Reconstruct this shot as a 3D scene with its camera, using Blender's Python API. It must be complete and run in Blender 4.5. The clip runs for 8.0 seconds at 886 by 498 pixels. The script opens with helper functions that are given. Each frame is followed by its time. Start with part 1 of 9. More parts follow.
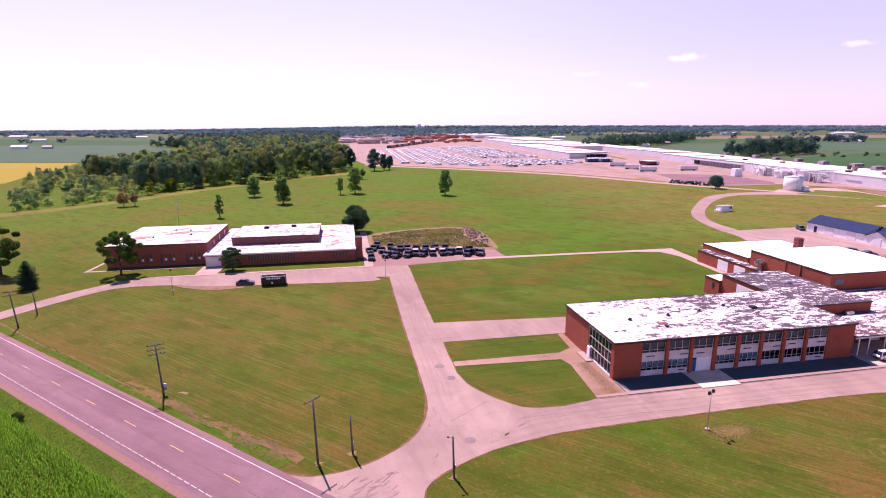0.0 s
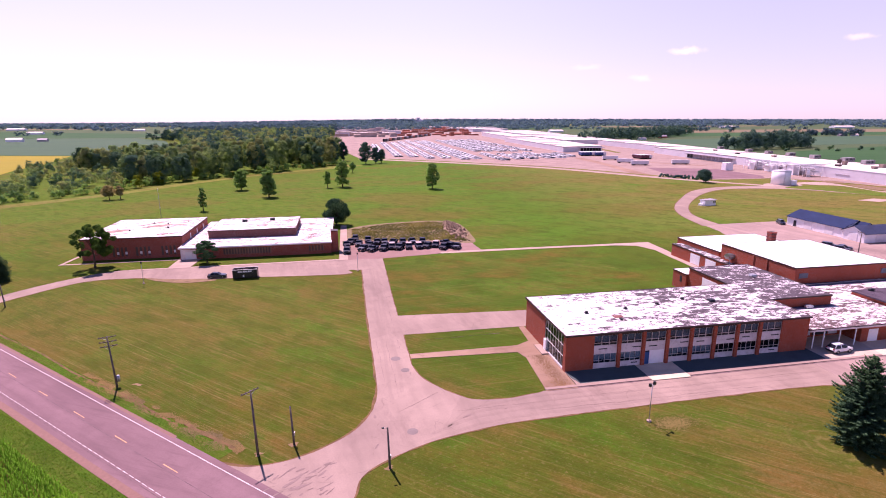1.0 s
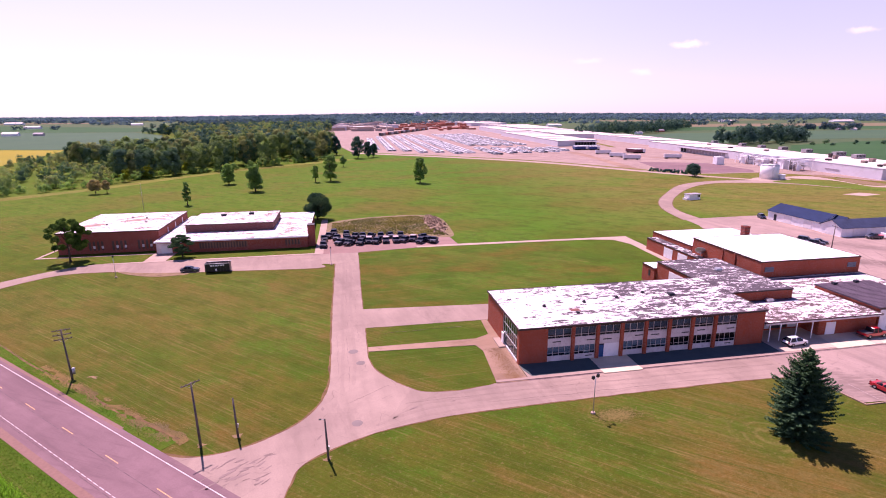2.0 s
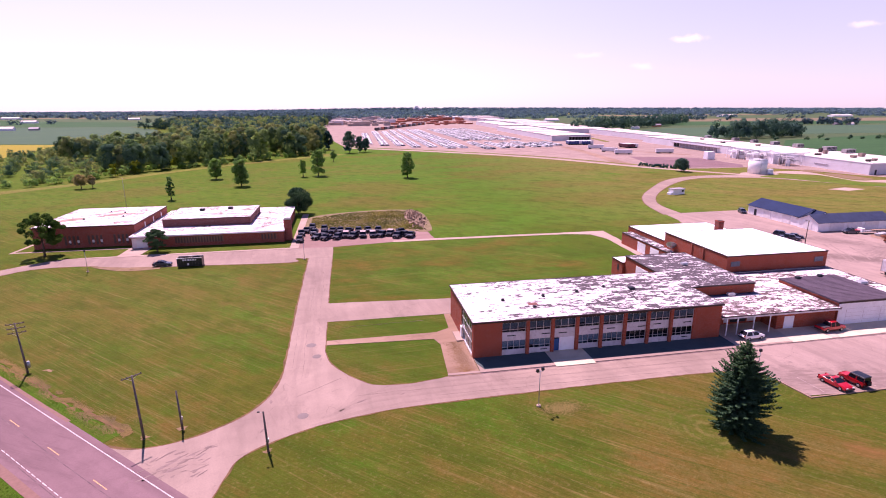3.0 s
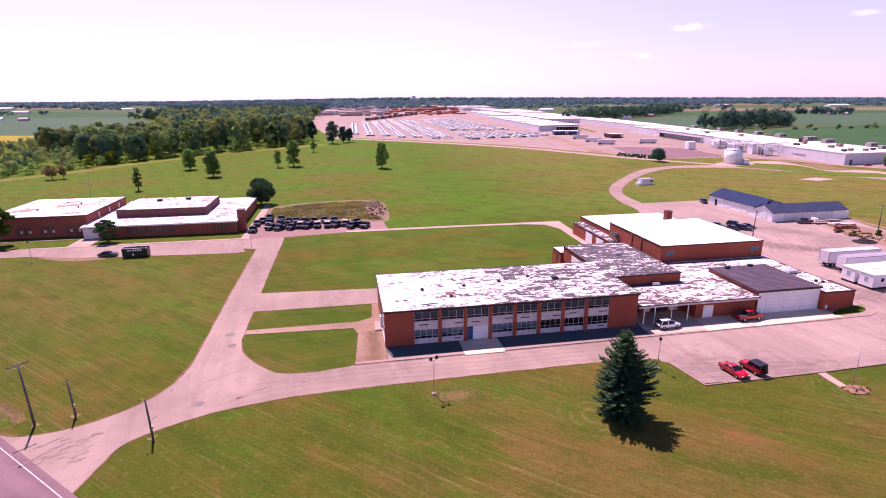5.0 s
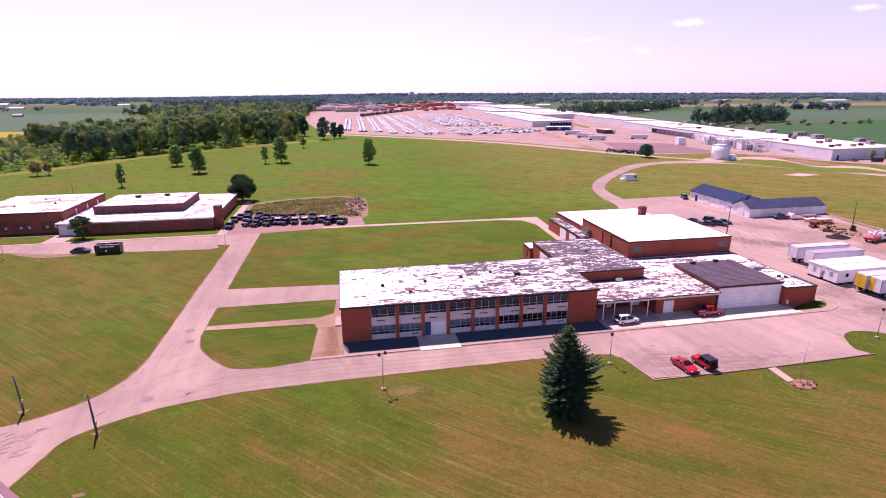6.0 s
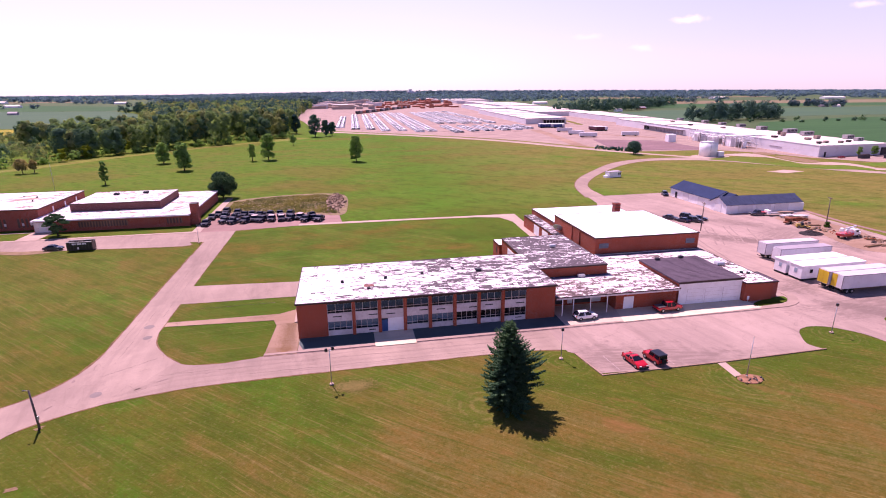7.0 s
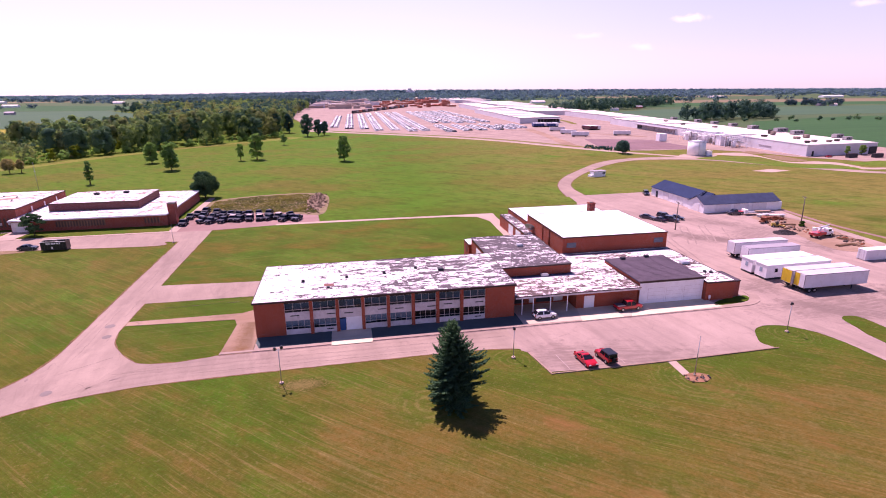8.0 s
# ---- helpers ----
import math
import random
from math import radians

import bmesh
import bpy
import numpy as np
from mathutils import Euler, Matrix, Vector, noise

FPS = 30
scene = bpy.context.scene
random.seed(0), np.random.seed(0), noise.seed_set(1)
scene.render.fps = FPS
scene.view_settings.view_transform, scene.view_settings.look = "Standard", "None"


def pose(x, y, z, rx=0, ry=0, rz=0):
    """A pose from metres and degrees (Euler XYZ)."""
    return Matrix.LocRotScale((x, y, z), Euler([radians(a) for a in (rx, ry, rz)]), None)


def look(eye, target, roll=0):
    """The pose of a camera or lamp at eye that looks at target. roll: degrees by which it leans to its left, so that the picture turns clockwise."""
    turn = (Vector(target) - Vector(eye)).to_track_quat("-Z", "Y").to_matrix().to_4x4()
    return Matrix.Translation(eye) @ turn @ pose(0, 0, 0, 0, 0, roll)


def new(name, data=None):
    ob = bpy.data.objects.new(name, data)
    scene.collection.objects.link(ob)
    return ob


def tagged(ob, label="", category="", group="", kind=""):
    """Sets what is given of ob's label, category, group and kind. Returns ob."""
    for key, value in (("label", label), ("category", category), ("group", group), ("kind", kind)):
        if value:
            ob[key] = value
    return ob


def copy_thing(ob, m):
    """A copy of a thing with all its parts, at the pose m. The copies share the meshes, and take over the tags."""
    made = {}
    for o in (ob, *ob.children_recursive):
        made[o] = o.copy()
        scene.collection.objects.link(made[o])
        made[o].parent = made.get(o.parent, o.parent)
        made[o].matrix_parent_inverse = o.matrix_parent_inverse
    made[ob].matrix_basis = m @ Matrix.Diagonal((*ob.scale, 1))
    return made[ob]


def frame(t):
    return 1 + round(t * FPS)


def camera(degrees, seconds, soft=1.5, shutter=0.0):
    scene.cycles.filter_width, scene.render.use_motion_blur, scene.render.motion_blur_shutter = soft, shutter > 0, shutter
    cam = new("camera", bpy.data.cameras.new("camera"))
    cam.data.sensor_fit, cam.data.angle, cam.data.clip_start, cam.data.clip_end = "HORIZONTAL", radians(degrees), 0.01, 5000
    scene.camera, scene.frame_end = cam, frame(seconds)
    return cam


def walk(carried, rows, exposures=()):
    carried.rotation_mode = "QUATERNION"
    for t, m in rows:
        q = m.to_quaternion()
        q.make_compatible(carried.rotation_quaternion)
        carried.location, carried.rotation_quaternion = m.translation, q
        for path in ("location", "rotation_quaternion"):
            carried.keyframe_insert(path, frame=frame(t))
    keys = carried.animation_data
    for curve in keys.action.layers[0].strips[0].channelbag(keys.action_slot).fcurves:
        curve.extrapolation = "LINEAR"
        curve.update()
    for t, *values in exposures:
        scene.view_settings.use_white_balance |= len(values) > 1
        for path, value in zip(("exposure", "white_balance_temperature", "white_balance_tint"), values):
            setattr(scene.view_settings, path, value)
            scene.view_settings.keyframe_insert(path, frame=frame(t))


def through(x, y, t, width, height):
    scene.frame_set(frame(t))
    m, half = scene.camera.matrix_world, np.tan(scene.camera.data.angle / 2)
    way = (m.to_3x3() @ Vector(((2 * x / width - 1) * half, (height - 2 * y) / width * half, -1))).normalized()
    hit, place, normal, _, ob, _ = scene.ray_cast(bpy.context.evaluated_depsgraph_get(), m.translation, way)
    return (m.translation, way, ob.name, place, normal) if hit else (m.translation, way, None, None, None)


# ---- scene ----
# The drone's path: seconds, place, heading, pitch, roll.
cam = camera(79.83, 8.0, soft=1.0)
PATH = [
    (0.0, 0.0, 0.0, 41.058, -10.477, -13.197, 0.242),
    (0.5, 3.721, -0.917, 41.047, -10.484, -13.557, 0.196),
    (1.0, 7.491, -1.835, 41.056, -10.461, -13.879, 0.171),
    (1.5, 11.206, -2.779, 41.064, -10.433, -14.19, 0.18),
    (3.0, 22.276, -5.417, 40.973, -10.411, -15.026, 0.179),
    (3.5, 25.846, -6.227, 40.991, -10.451, -15.287, 0.167),
    (4.0, 29.456, -7.095, 40.991, -10.461, -15.546, 0.172),
    (4.5, 33.114, -7.918, 40.975, -10.462, -15.802, 0.203),
    (6.0, 43.72, -10.303, 41.052, -10.584, -16.487, 0.263),
    (6.5, 47.414, -11.174, 40.913, -10.625, -16.652, 0.314),
    (7.0, 51.053, -12.044, 40.862, -10.636, -16.74, 0.343),
    (7.5, 54.695, -12.966, 40.914, -10.598, -16.794, 0.36),
    (8.0, 58.37, -13.92, 41.012, -10.597, -16.819, 0.395),
]
walk(cam, [(t, pose(x, y, z, 90 + p, r, h)) for t, x, y, z, h, p, r in PATH],
     exposures=[(0.0, 0.70, 6550, 59), (8.0, 0.70, 6550, 59)])

# ---- daylight ----
SUN_FROM = Vector((-0.195, 0.585, 1.0)).normalized()
world = bpy.data.worlds.new("sky")
scene.world = world
world.use_nodes = True
wn = world.node_tree.nodes
sky = wn.new("ShaderNodeTexSky")
sky.sky_type, sky.sun_disc = "NISHITA", False
sky.sun_elevation = math.asin(SUN_FROM.z)
sky.sun_rotation = math.atan2(SUN_FROM.x, SUN_FROM.y)
sky.air_density, sky.dust_density, sky.ozone_density = 1.0, 0.3, 3.2
# Milky haze low down, deeper blue overhead, a few thin clouds.
sky_links = world.node_tree.links
way = wn.new("ShaderNodeTexCoord").outputs["Generated"]
parts_ = wn.new("ShaderNodeSeparateXYZ")
sky_links.new(way, parts_.inputs[0])


def sky_range(value, lo, hi, to_lo, to_hi):
    n = wn.new("ShaderNodeMapRange")
    n.interpolation_type = "SMOOTHSTEP"
    for slot, v in zip((1, 2, 3, 4), (lo, hi, to_lo, to_hi)):
        n.inputs[slot].default_value = v
    sky_links.new(value, n.inputs[0])
    return n.outputs[0]


def sky_mix(fac, a, b, how="MIX"):
    n = wn.new("ShaderNodeMix")
    n.data_type, n.blend_type = "RGBA", how
    for slot, v in ((0, fac), (6, a), (7, b)):
        if isinstance(v, float):
            n.inputs[slot].default_value = v
        elif isinstance(v, tuple):
            n.inputs[slot].default_value = (*v, 1.0)
        else:
            sky_links.new(v, n.inputs[slot])
    return n.outputs[2]


def sky_vector(how, a, b):
    n = wn.new("ShaderNodeVectorMath")
    n.operation = how
    for slot, v in ((0, a), (1, b)):
        if isinstance(v, tuple):
            n.inputs[slot].default_value = v
        else:
            sky_links.new(v, n.inputs[slot])
    return n


deep = sky_mix(1.0, sky.outputs[0], (0.27, 0.47, 0.70), "MULTIPLY")
hazy = sky_mix(0.52, sky.outputs[0], (4.9, 5.4, 6.1))
air = sky_mix(sky_range(parts_.outputs[2], 0.20, 0.55, 0.0, 1.0), hazy, deep)
air = sky_mix(sky_range(parts_.outputs[0], 0.12, 0.75, 0.0, 1.0), air, sky_mix(1.0, air, (0.89, 0.865, 0.90), "MULTIPLY"))
wisp = wn.new("ShaderNodeTexNoise")
wisp.inputs["Scale"].default_value, wisp.inputs["Detail"].default_value = 55.0, 5.0
sky_links.new(way, wisp.inputs["Vector"])
curl = sky_vector("MULTIPLY", sky_vector("SUBTRACT", wisp.outputs["Color"], (0.5, 0.5, 0.5)).outputs[0], (0.030, 0.030, 0.012)).outputs[0]
for d, wide, tall, dense in (((0.5553, 0.8249, 0.1056), 0.026, 0.0065, 0.6), ((0.7249, 0.6799, 0.1104), 0.018, 0.005, 0.4), ((0.4985, 0.8644, 0.0648), 0.022, 0.005, 0.32), ((0.4192, 0.9039, 0.0851), 0.028, 0.005, 0.22)):
    off = sky_vector("ADD", sky_vector("SUBTRACT", way, d).outputs[0], curl).outputs[0]
    size = sky_vector("MULTIPLY", off, (1 / wide, 1 / wide, 1 / tall))
    far_ = sky_vector("LENGTH", size.outputs[0], (0.0, 0.0, 0.0)).outputs["Value"]
    air = sky_mix(sky_range(far_, 0.15, 1.25, dense, 0.0), air, (8.4, 8.2, 8.0))
sky_links.new(air, wn["Background"].inputs[0])
wn["Background"].inputs[1].default_value = 0.105
sun = new("sun", bpy.data.lights.new("sun", "SUN"))
sun.data.energy, sun.data.angle, sun.data.color = 5.0, radians(0.53), (1.0, 0.915, 0.81)
sun.matrix_world = look(SUN_FROM * 300, (0, 0, 0))


# ---- materials ----
def link(m, a, b):
    m.node_tree.links.new(a, b)


def node(m, kind, **values):
    n = m.node_tree.nodes.new(kind)
    for k, v in values.items():
        n.inputs[k.replace("_", " ")].default_value = v
    return n


def noise_at(m, vec, scale, detail=4.0, rough=0.6):
    n = node(m, "ShaderNodeTexNoise", Scale=scale, Detail=detail, Roughness=rough)
    link(m, vec, n.inputs["Vector"])
    return n.outputs["Fac"]


def stretched(m, vec, turn, sx, sy, sz=1.0):
    n = node(m, "ShaderNodeMapping")
    n.vector_type = "TEXTURE"
    n.inputs["Rotation"].default_value = (0, 0, radians(turn))
    n.inputs["Scale"].default_value = (1 / sx, 1 / sy, 1 / sz)
    link(m, vec, n.inputs["Vector"])
    return n.outputs["Vector"]


def ramp(m, fac, lo, hi):
    n = node(m, "ShaderNodeMapRange")
    n.inputs["From Min"].default_value, n.inputs["From Max"].default_value = lo, hi
    link(m, fac, n.inputs["Value"])
    return n.outputs["Result"]


def mixed(m, fac, a, b, how="MIX"):
    n = m.node_tree.nodes.new("ShaderNodeMix")
    n.data_type, n.blend_type = "RGBA", how
    for slot, v in ((0, fac), (6, a), (7, b)):
        if isinstance(v, (int, float)):
            n.inputs[slot].default_value = v
        elif isinstance(v, tuple):
            n.inputs[slot].default_value = (*v, 1.0)
        else:
            link(m, v, n.inputs[slot])
    return n.outputs[2]


def math_node(m, how, a, b):
    n = m.node_tree.nodes.new("ShaderNodeMath")
    n.operation = how
    for slot, v in ((0, a), (1, b)):
        if isinstance(v, (int, float)):
            n.inputs[slot].default_value = v
        else:
            link(m, v, n.inputs[slot])
    return n.outputs[0]


def blank(name, rough=0.85, metal=0.0, spec=0.3):
    m = bpy.data.materials.new(name)
    m.use_nodes = True
    b = m.node_tree.nodes["Principled BSDF"]
    b.inputs["Roughness"].default_value = rough
    b.inputs["Metallic"].default_value = metal
    b.inputs["Specular IOR Level"].default_value = spec
    g = m.node_tree.nodes.new("ShaderNodeNewGeometry")
    return m, b, g.outputs["Position"], g


def bumped(m, b, fac, strength, distance=0.02):
    n = node(m, "ShaderNodeBump", Strength=strength, Distance=distance)
    link(m, fac, n.inputs["Height"])
    link(m, n.outputs[0], b.inputs["Normal"])


def mat(name, col, rough=0.8, metal=0.0, var=0.25, big=0.3, fine=6.0, bump=0.15, spec=0.3, dirt=None, dirt_amount=0.0):
    """A painted, poured or weathered surface with variation at two sizes and optional blotches of dirt."""
    m, b, pos, g = blank(name, rough, metal, spec)
    n1, n2 = noise_at(m, pos, big, 3.0), noise_at(m, pos, fine, 5.0)
    c = mixed(m, ramp(m, n1, 0.3, 0.7), tuple(v * (1 - var) for v in col), tuple(min(1, v * (1 + var * 0.6)) for v in col))
    c = mixed(m, math_node(m, "MULTIPLY", ramp(m, n2, 0.35, 0.75), var * 0.8), c, tuple(v * 0.55 for v in col))
    if dirt:
        n3 = noise_at(m, pos, big * 2.3, 6.0, 0.65)
        c = mixed(m, math_node(m, "MULTIPLY", ramp(m, n3, 0.52, 0.66), dirt_amount), c, dirt)
    link(m, c, b.inputs["Base Color"])
    if bump:
        bumped(m, b, n2, bump)
    return m


def leaf_mat(name, dark, light, through=0.4):
    """Leaves, each with a tone of its own; light passes through them."""
    m = bpy.data.materials.new(name)
    m.use_nodes = True
    nt = m.node_tree
    nt.nodes.remove(nt.nodes["Principled BSDF"])
    g = nt.nodes.new("ShaderNodeNewGeometry")
    c = mixed(m, g.outputs["Random Per Island"], dark, light)
    c = mixed(m, ramp(m, noise_at(m, g.outputs["Position"], 0.16, 2.0), 0.35, 0.7), c, tuple(a * 0.6 + 0.4 * bb for a, bb in zip(dark, light)))
    tone = ramp(m, noise_at(m, g.outputs["Position"], 0.07, 3.0), 0.32, 0.68)
    c = mixed(m, tone, mixed(m, 1.0, c, (0.60, 0.72, 0.90), "MULTIPLY"), mixed(m, 1.0, c, (1.22, 1.20, 1.0), "MULTIPLY"))
    d, t, mix = nt.nodes.new("ShaderNodeBsdfDiffuse"), nt.nodes.new("ShaderNodeBsdfTranslucent"), nt.nodes.new("ShaderNodeMixShader")
    link(m, c, d.inputs["Color"])
    warm = mixed(m, 1.0, c, (0.92, 1.0, 0.62), "MULTIPLY")
    link(m, warm, t.inputs["Color"])
    mix.inputs[0].default_value = through
    link(m, d.outputs[0], mix.inputs[1])
    link(m, t.outputs[0], mix.inputs[2])
    link(m, mix.outputs[0], nt.nodes["Material Output"].inputs["Surface"])
    return m


def glass_mat(name, tint=(0.75, 0.82, 0.85)):
    m, b, pos, g = blank(name, 0.03, 0.0, 0.3)
    b.inputs["Base Color"].default_value = (*tint, 1)
    b.inputs["Transmission Weight"].default_value = 1.0
    b.inputs["IOR"].default_value = 1.3
    return m


def grass_mat(name, green, olive, brown, dry, turn, dry_amount, rings=()):
    """Mown grass: lush and parched patches, straight mowing streaks, dry spots and fine tufts."""
    m, b, pos, g = blank(name, 0.95, 0.0, 0.05)
    warp = node(m, "ShaderNodeVectorMath")
    warp.operation = "MULTIPLY_ADD"
    wn_ = node(m, "ShaderNodeTexNoise", Scale=0.02, Detail=2.0)
    link(m, pos, wn_.inputs["Vector"])
    link(m, wn_.outputs["Color"], warp.inputs[0])
    warp.inputs[1].default_value = (3.0, 3.0, 0.0)
    link(m, pos, warp.inputs[2])
    w = warp.outputs[0]
    broad = noise_at(m, pos, 0.012, 4.0, 0.6)
    lush = noise_at(m, stretched(m, w, turn, 0.045, 0.095), 1.0, 6.0, 0.62)
    parch = noise_at(m, stretched(m, w, turn, 0.038, 0.080, 0.7), 1.0, 6.0, 0.66)
    small, tuft = noise_at(m, pos, 0.5, 6.0, 0.72), noise_at(m, pos, 2.6, 5.0, 0.7)
    blot_early = noise_at(m, pos, 0.30, 4.0, 0.6)
    lines_a = noise_at(m, stretched(m, w, turn, 0.045, 1.9), 1.0, 5.0, 0.8)
    lines_b = noise_at(m, stretched(m, w, turn + 9.0, 0.045, 1.6), 1.0, 5.0, 0.8)
    wide = noise_at(m, stretched(m, w, turn, 0.010, 0.30), 1.0, 3.0, 0.6)
    sep = m.node_tree.nodes.new("ShaderNodeSeparateXYZ")
    link(m, w, sep.inputs[0])
    lines = mixed(m, ramp(m, sep.outputs[0], 82.0, 96.0), lines_a, lines_b)
    # The strip south of the drive is parched, the meadow to the north is fresher.
    south = math_node(m, "MULTIPLY", ramp(m, sep.outputs[1], 64.0, 50.0), ramp(m, sep.outputs[0], 24.0, 78.0))
    north = ramp(m, sep.outputs[1], 120.0, 190.0)
    c = mixed(m, ramp(m, broad, 0.36, 0.62), green, olive)
    c = mixed(m, math_node(m, "MULTIPLY", ramp(m, wide, 0.40, 0.62), 0.40), c, tuple(v * 0.80 for v in green))
    level = math_node(m, "ADD", math_node(m, "ADD", parch, 0.03), math_node(m, "MULTIPLY", south, 0.17 * dry_amount))
    level = math_node(m, "SUBTRACT", level, math_node(m, "MULTIPLY", north, 0.03))
    level = math_node(m, "SUBTRACT", level, math_node(m, "MULTIPLY", math_node(m, "MULTIPLY", ramp(m, sep.outputs[1], 64.0, 54.0), ramp(m, sep.outputs[0], 56.0, 26.0)), 0.10 * dry_amount))
    rim = math_node(m, "MULTIPLY", ramp(m, sep.outputs[1], 40.0, 49.5), ramp(m, sep.outputs[0], 74.0, 88.0))
    level = math_node(m, "SUBTRACT", level, math_node(m, "MULTIPLY", rim, 0.26 * dry_amount))
    c = mixed(m, math_node(m, "MULTIPLY", ramp(m, level, 0.49, 0.68), 0.85 * dry_amount), c, brown)
    c = mixed(m, math_node(m, "MULTIPLY", math_node(m, "MULTIPLY", ramp(m, lush, 0.50, 0.60), math_node(m, "SUBTRACT", 1.0, math_node(m, "MULTIPLY", south, 0.6))), 0.85), c, (green[0] * 1.05, green[1] * 1.28, green[2]))
    c = mixed(m, math_node(m, "MULTIPLY", math_node(m, "MULTIPLY", north, ramp(m, broad, 0.66, 0.40)), 0.9), c, (green[0] * 2.1, green[1] * 1.62, green[2] * 1.5))
    # West of a slanting line the meadow is fresh green.
    slant = math_node(m, "SUBTRACT", sep.outputs[0], math_node(m, "MULTIPLY", sep.outputs[1], 0.26))
    slant = math_node(m, "ADD", slant, math_node(m, "MULTIPLY", math_node(m, "SUBTRACT", parch, 0.5), 60.0))
    fresh = math_node(m, "MULTIPLY", ramp(m, slant, 5.0, -55.0), ramp(m, sep.outputs[1], 170.0, 260.0))
    c = mixed(m, math_node(m, "MULTIPLY", fresh, 0.62 * dry_amount), c, (green[0] * 1.8, green[1] * 1.95, green[2] * 1.8))
    vivid = noise_at(m, stretched(m, w, 12.0, 0.017, 0.029), 1.0, 4.0, 0.55)
    worn = math_node(m, "MULTIPLY", ramp(m, vivid, 0.49, 0.38), ramp(m, sep.outputs[1], 165.0, 200.0))
    c = mixed(m, math_node(m, "MULTIPLY", worn, 0.55 * dry_amount), c, (0.150, 0.122, 0.026))
    vivid = math_node(m, "MULTIPLY", ramp(m, vivid, 0.43, 0.58), ramp(m, sep.outputs[1], 85.0, 110.0))
    vivid = math_node(m, "MULTIPLY", vivid, ramp(m, sep.outputs[0], -25.0, 25.0))
    c = mixed(m, math_node(m, "MULTIPLY", vivid, 0.74 * dry_amount), c, (green[0] * 1.35, green[1] * 1.92, green[2] * 1.6))
    east = math_node(m, "MULTIPLY", ramp(m, sep.outputs[0], 90.0, 190.0), ramp(m, sep.outputs[1], 70.0, 130.0))
    east = math_node(m, "MULTIPLY", east, ramp(m, math_node(m, "ADD", math_node(m, "MULTIPLY", parch, 0.6), math_node(m, "MULTIPLY", broad, 0.4)), 0.32, 0.54))
    c = mixed(m, math_node(m, "MULTIPLY", east, 0.85 * dry_amount), c, (0.225, 0.180, 0.052))
    pale = math_node(m, "MULTIPLY", ramp(m, lines, 0.52, 0.64), ramp(m, level, 0.34, 0.56))
    c = mixed(m, math_node(m, "MULTIPLY", pale, 0.78 * dry_amount), c, dry)
    # The plots between the drives are fresher.
    plot = math_node(m, "MULTIPLY", math_node(m, "MULTIPLY", ramp(m, sep.outputs[0], 14.0, 20.0), ramp(m, sep.outputs[0], 98.0, 80.0)), math_node(m, "MULTIPLY", ramp(m, sep.outputs[1], 62.0, 68.0), ramp(m, sep.outputs[1], 162.0, 152.0)))
    plot = math_node(m, "MULTIPLY", plot, ramp(m, parch, 0.68, 0.44))
    c = mixed(m, math_node(m, "MULTIPLY", plot, 0.8 * dry_amount), c, (green[0] * 0.98, green[1] * 1.08, green[2] * 1.0))
    # They hold soft scorched areas and fine mowing lines along the drives.
    tired = math_node(m, "MULTIPLY", math_node(m, "MULTIPLY", plot, ramp(m, sep.outputs[1], 92.0, 100.0)), ramp(m, noise_at(m, stretched(m, w, 0.0, 0.045, 0.085), 1.0, 4.0, 0.55), 0.44, 0.62))
    c = mixed(m, math_node(m, "MULTIPLY", tired, 0.9 * dry_amount), c, (0.150, 0.094, 0.018))
    rows_ = noise_at(m, stretched(m, w, 4.0, 0.035, 1.5), 1.0, 4.0, 0.75)
    c = mixed(m, math_node(m, "MULTIPLY", math_node(m, "MULTIPLY", plot, ramp(m, rows_, 0.54, 0.68)), 0.55 * dry_amount), c, dry)
    c = mixed(m, math_node(m, "MULTIPLY", math_node(m, "MULTIPLY", plot, ramp(m, rows_, 0.46, 0.32)), 0.5 * dry_amount), c, tuple(v * 0.60 for v in green))
    # Away from the highway the sward is softer and less streaked.
    stir = math_node(m, "SUBTRACT", 1.0, math_node(m, "MULTIPLY", ramp(m, sep.outputs[1], 66.0, 92.0), math_node(m, "ADD", 0.35, math_node(m, "MULTIPLY", ramp(m, sep.outputs[0], 8.0, 18.0), 0.45))))
    # Rings where the mower went round poles and trees: fresher grass with thin lines of clippings.
    for cx, cy, reach, pitch in rings:
        off = node(m, "ShaderNodeVectorMath")
        off.operation = "SUBTRACT"
        link(m, w, off.inputs[0])
        off.inputs[1].default_value = (cx + 1.5, cy + 1.5, 0.0)
        far_ = node(m, "ShaderNodeVectorMath")
        far_.operation = "LENGTH"
        link(m, off.outputs[0], far_.inputs[0])
        near_ = ramp(m, math_node(m, "ADD", far_.outputs["Value"], math_node(m, "MULTIPLY", math_node(m, "SUBTRACT", blot_early, 0.5), 5.0)), reach, reach * 0.55)
        c = mixed(m, math_node(m, "MULTIPLY", near_, 0.66), c, (green[0] * 1.35, green[1] * 1.10, green[2] * 1.4))
        wave = math_node(m, "SINE", math_node(m, "ADD", math_node(m, "MULTIPLY", far_.outputs["Value"], math.tau / pitch), math_node(m, "MULTIPLY", math_node(m, "ADD", small, blot_early), 7.0)), 0.0)
        c = mixed(m, math_node(m, "MULTIPLY", math_node(m, "MULTIPLY", math_node(m, "MULTIPLY", ramp(m, wave, 0.3, 0.95), ramp(m, blot_early, 0.38, 0.54)), near_), 0.52), c, (dry[0] * 0.95, dry[1] * 1.05, dry[2]))
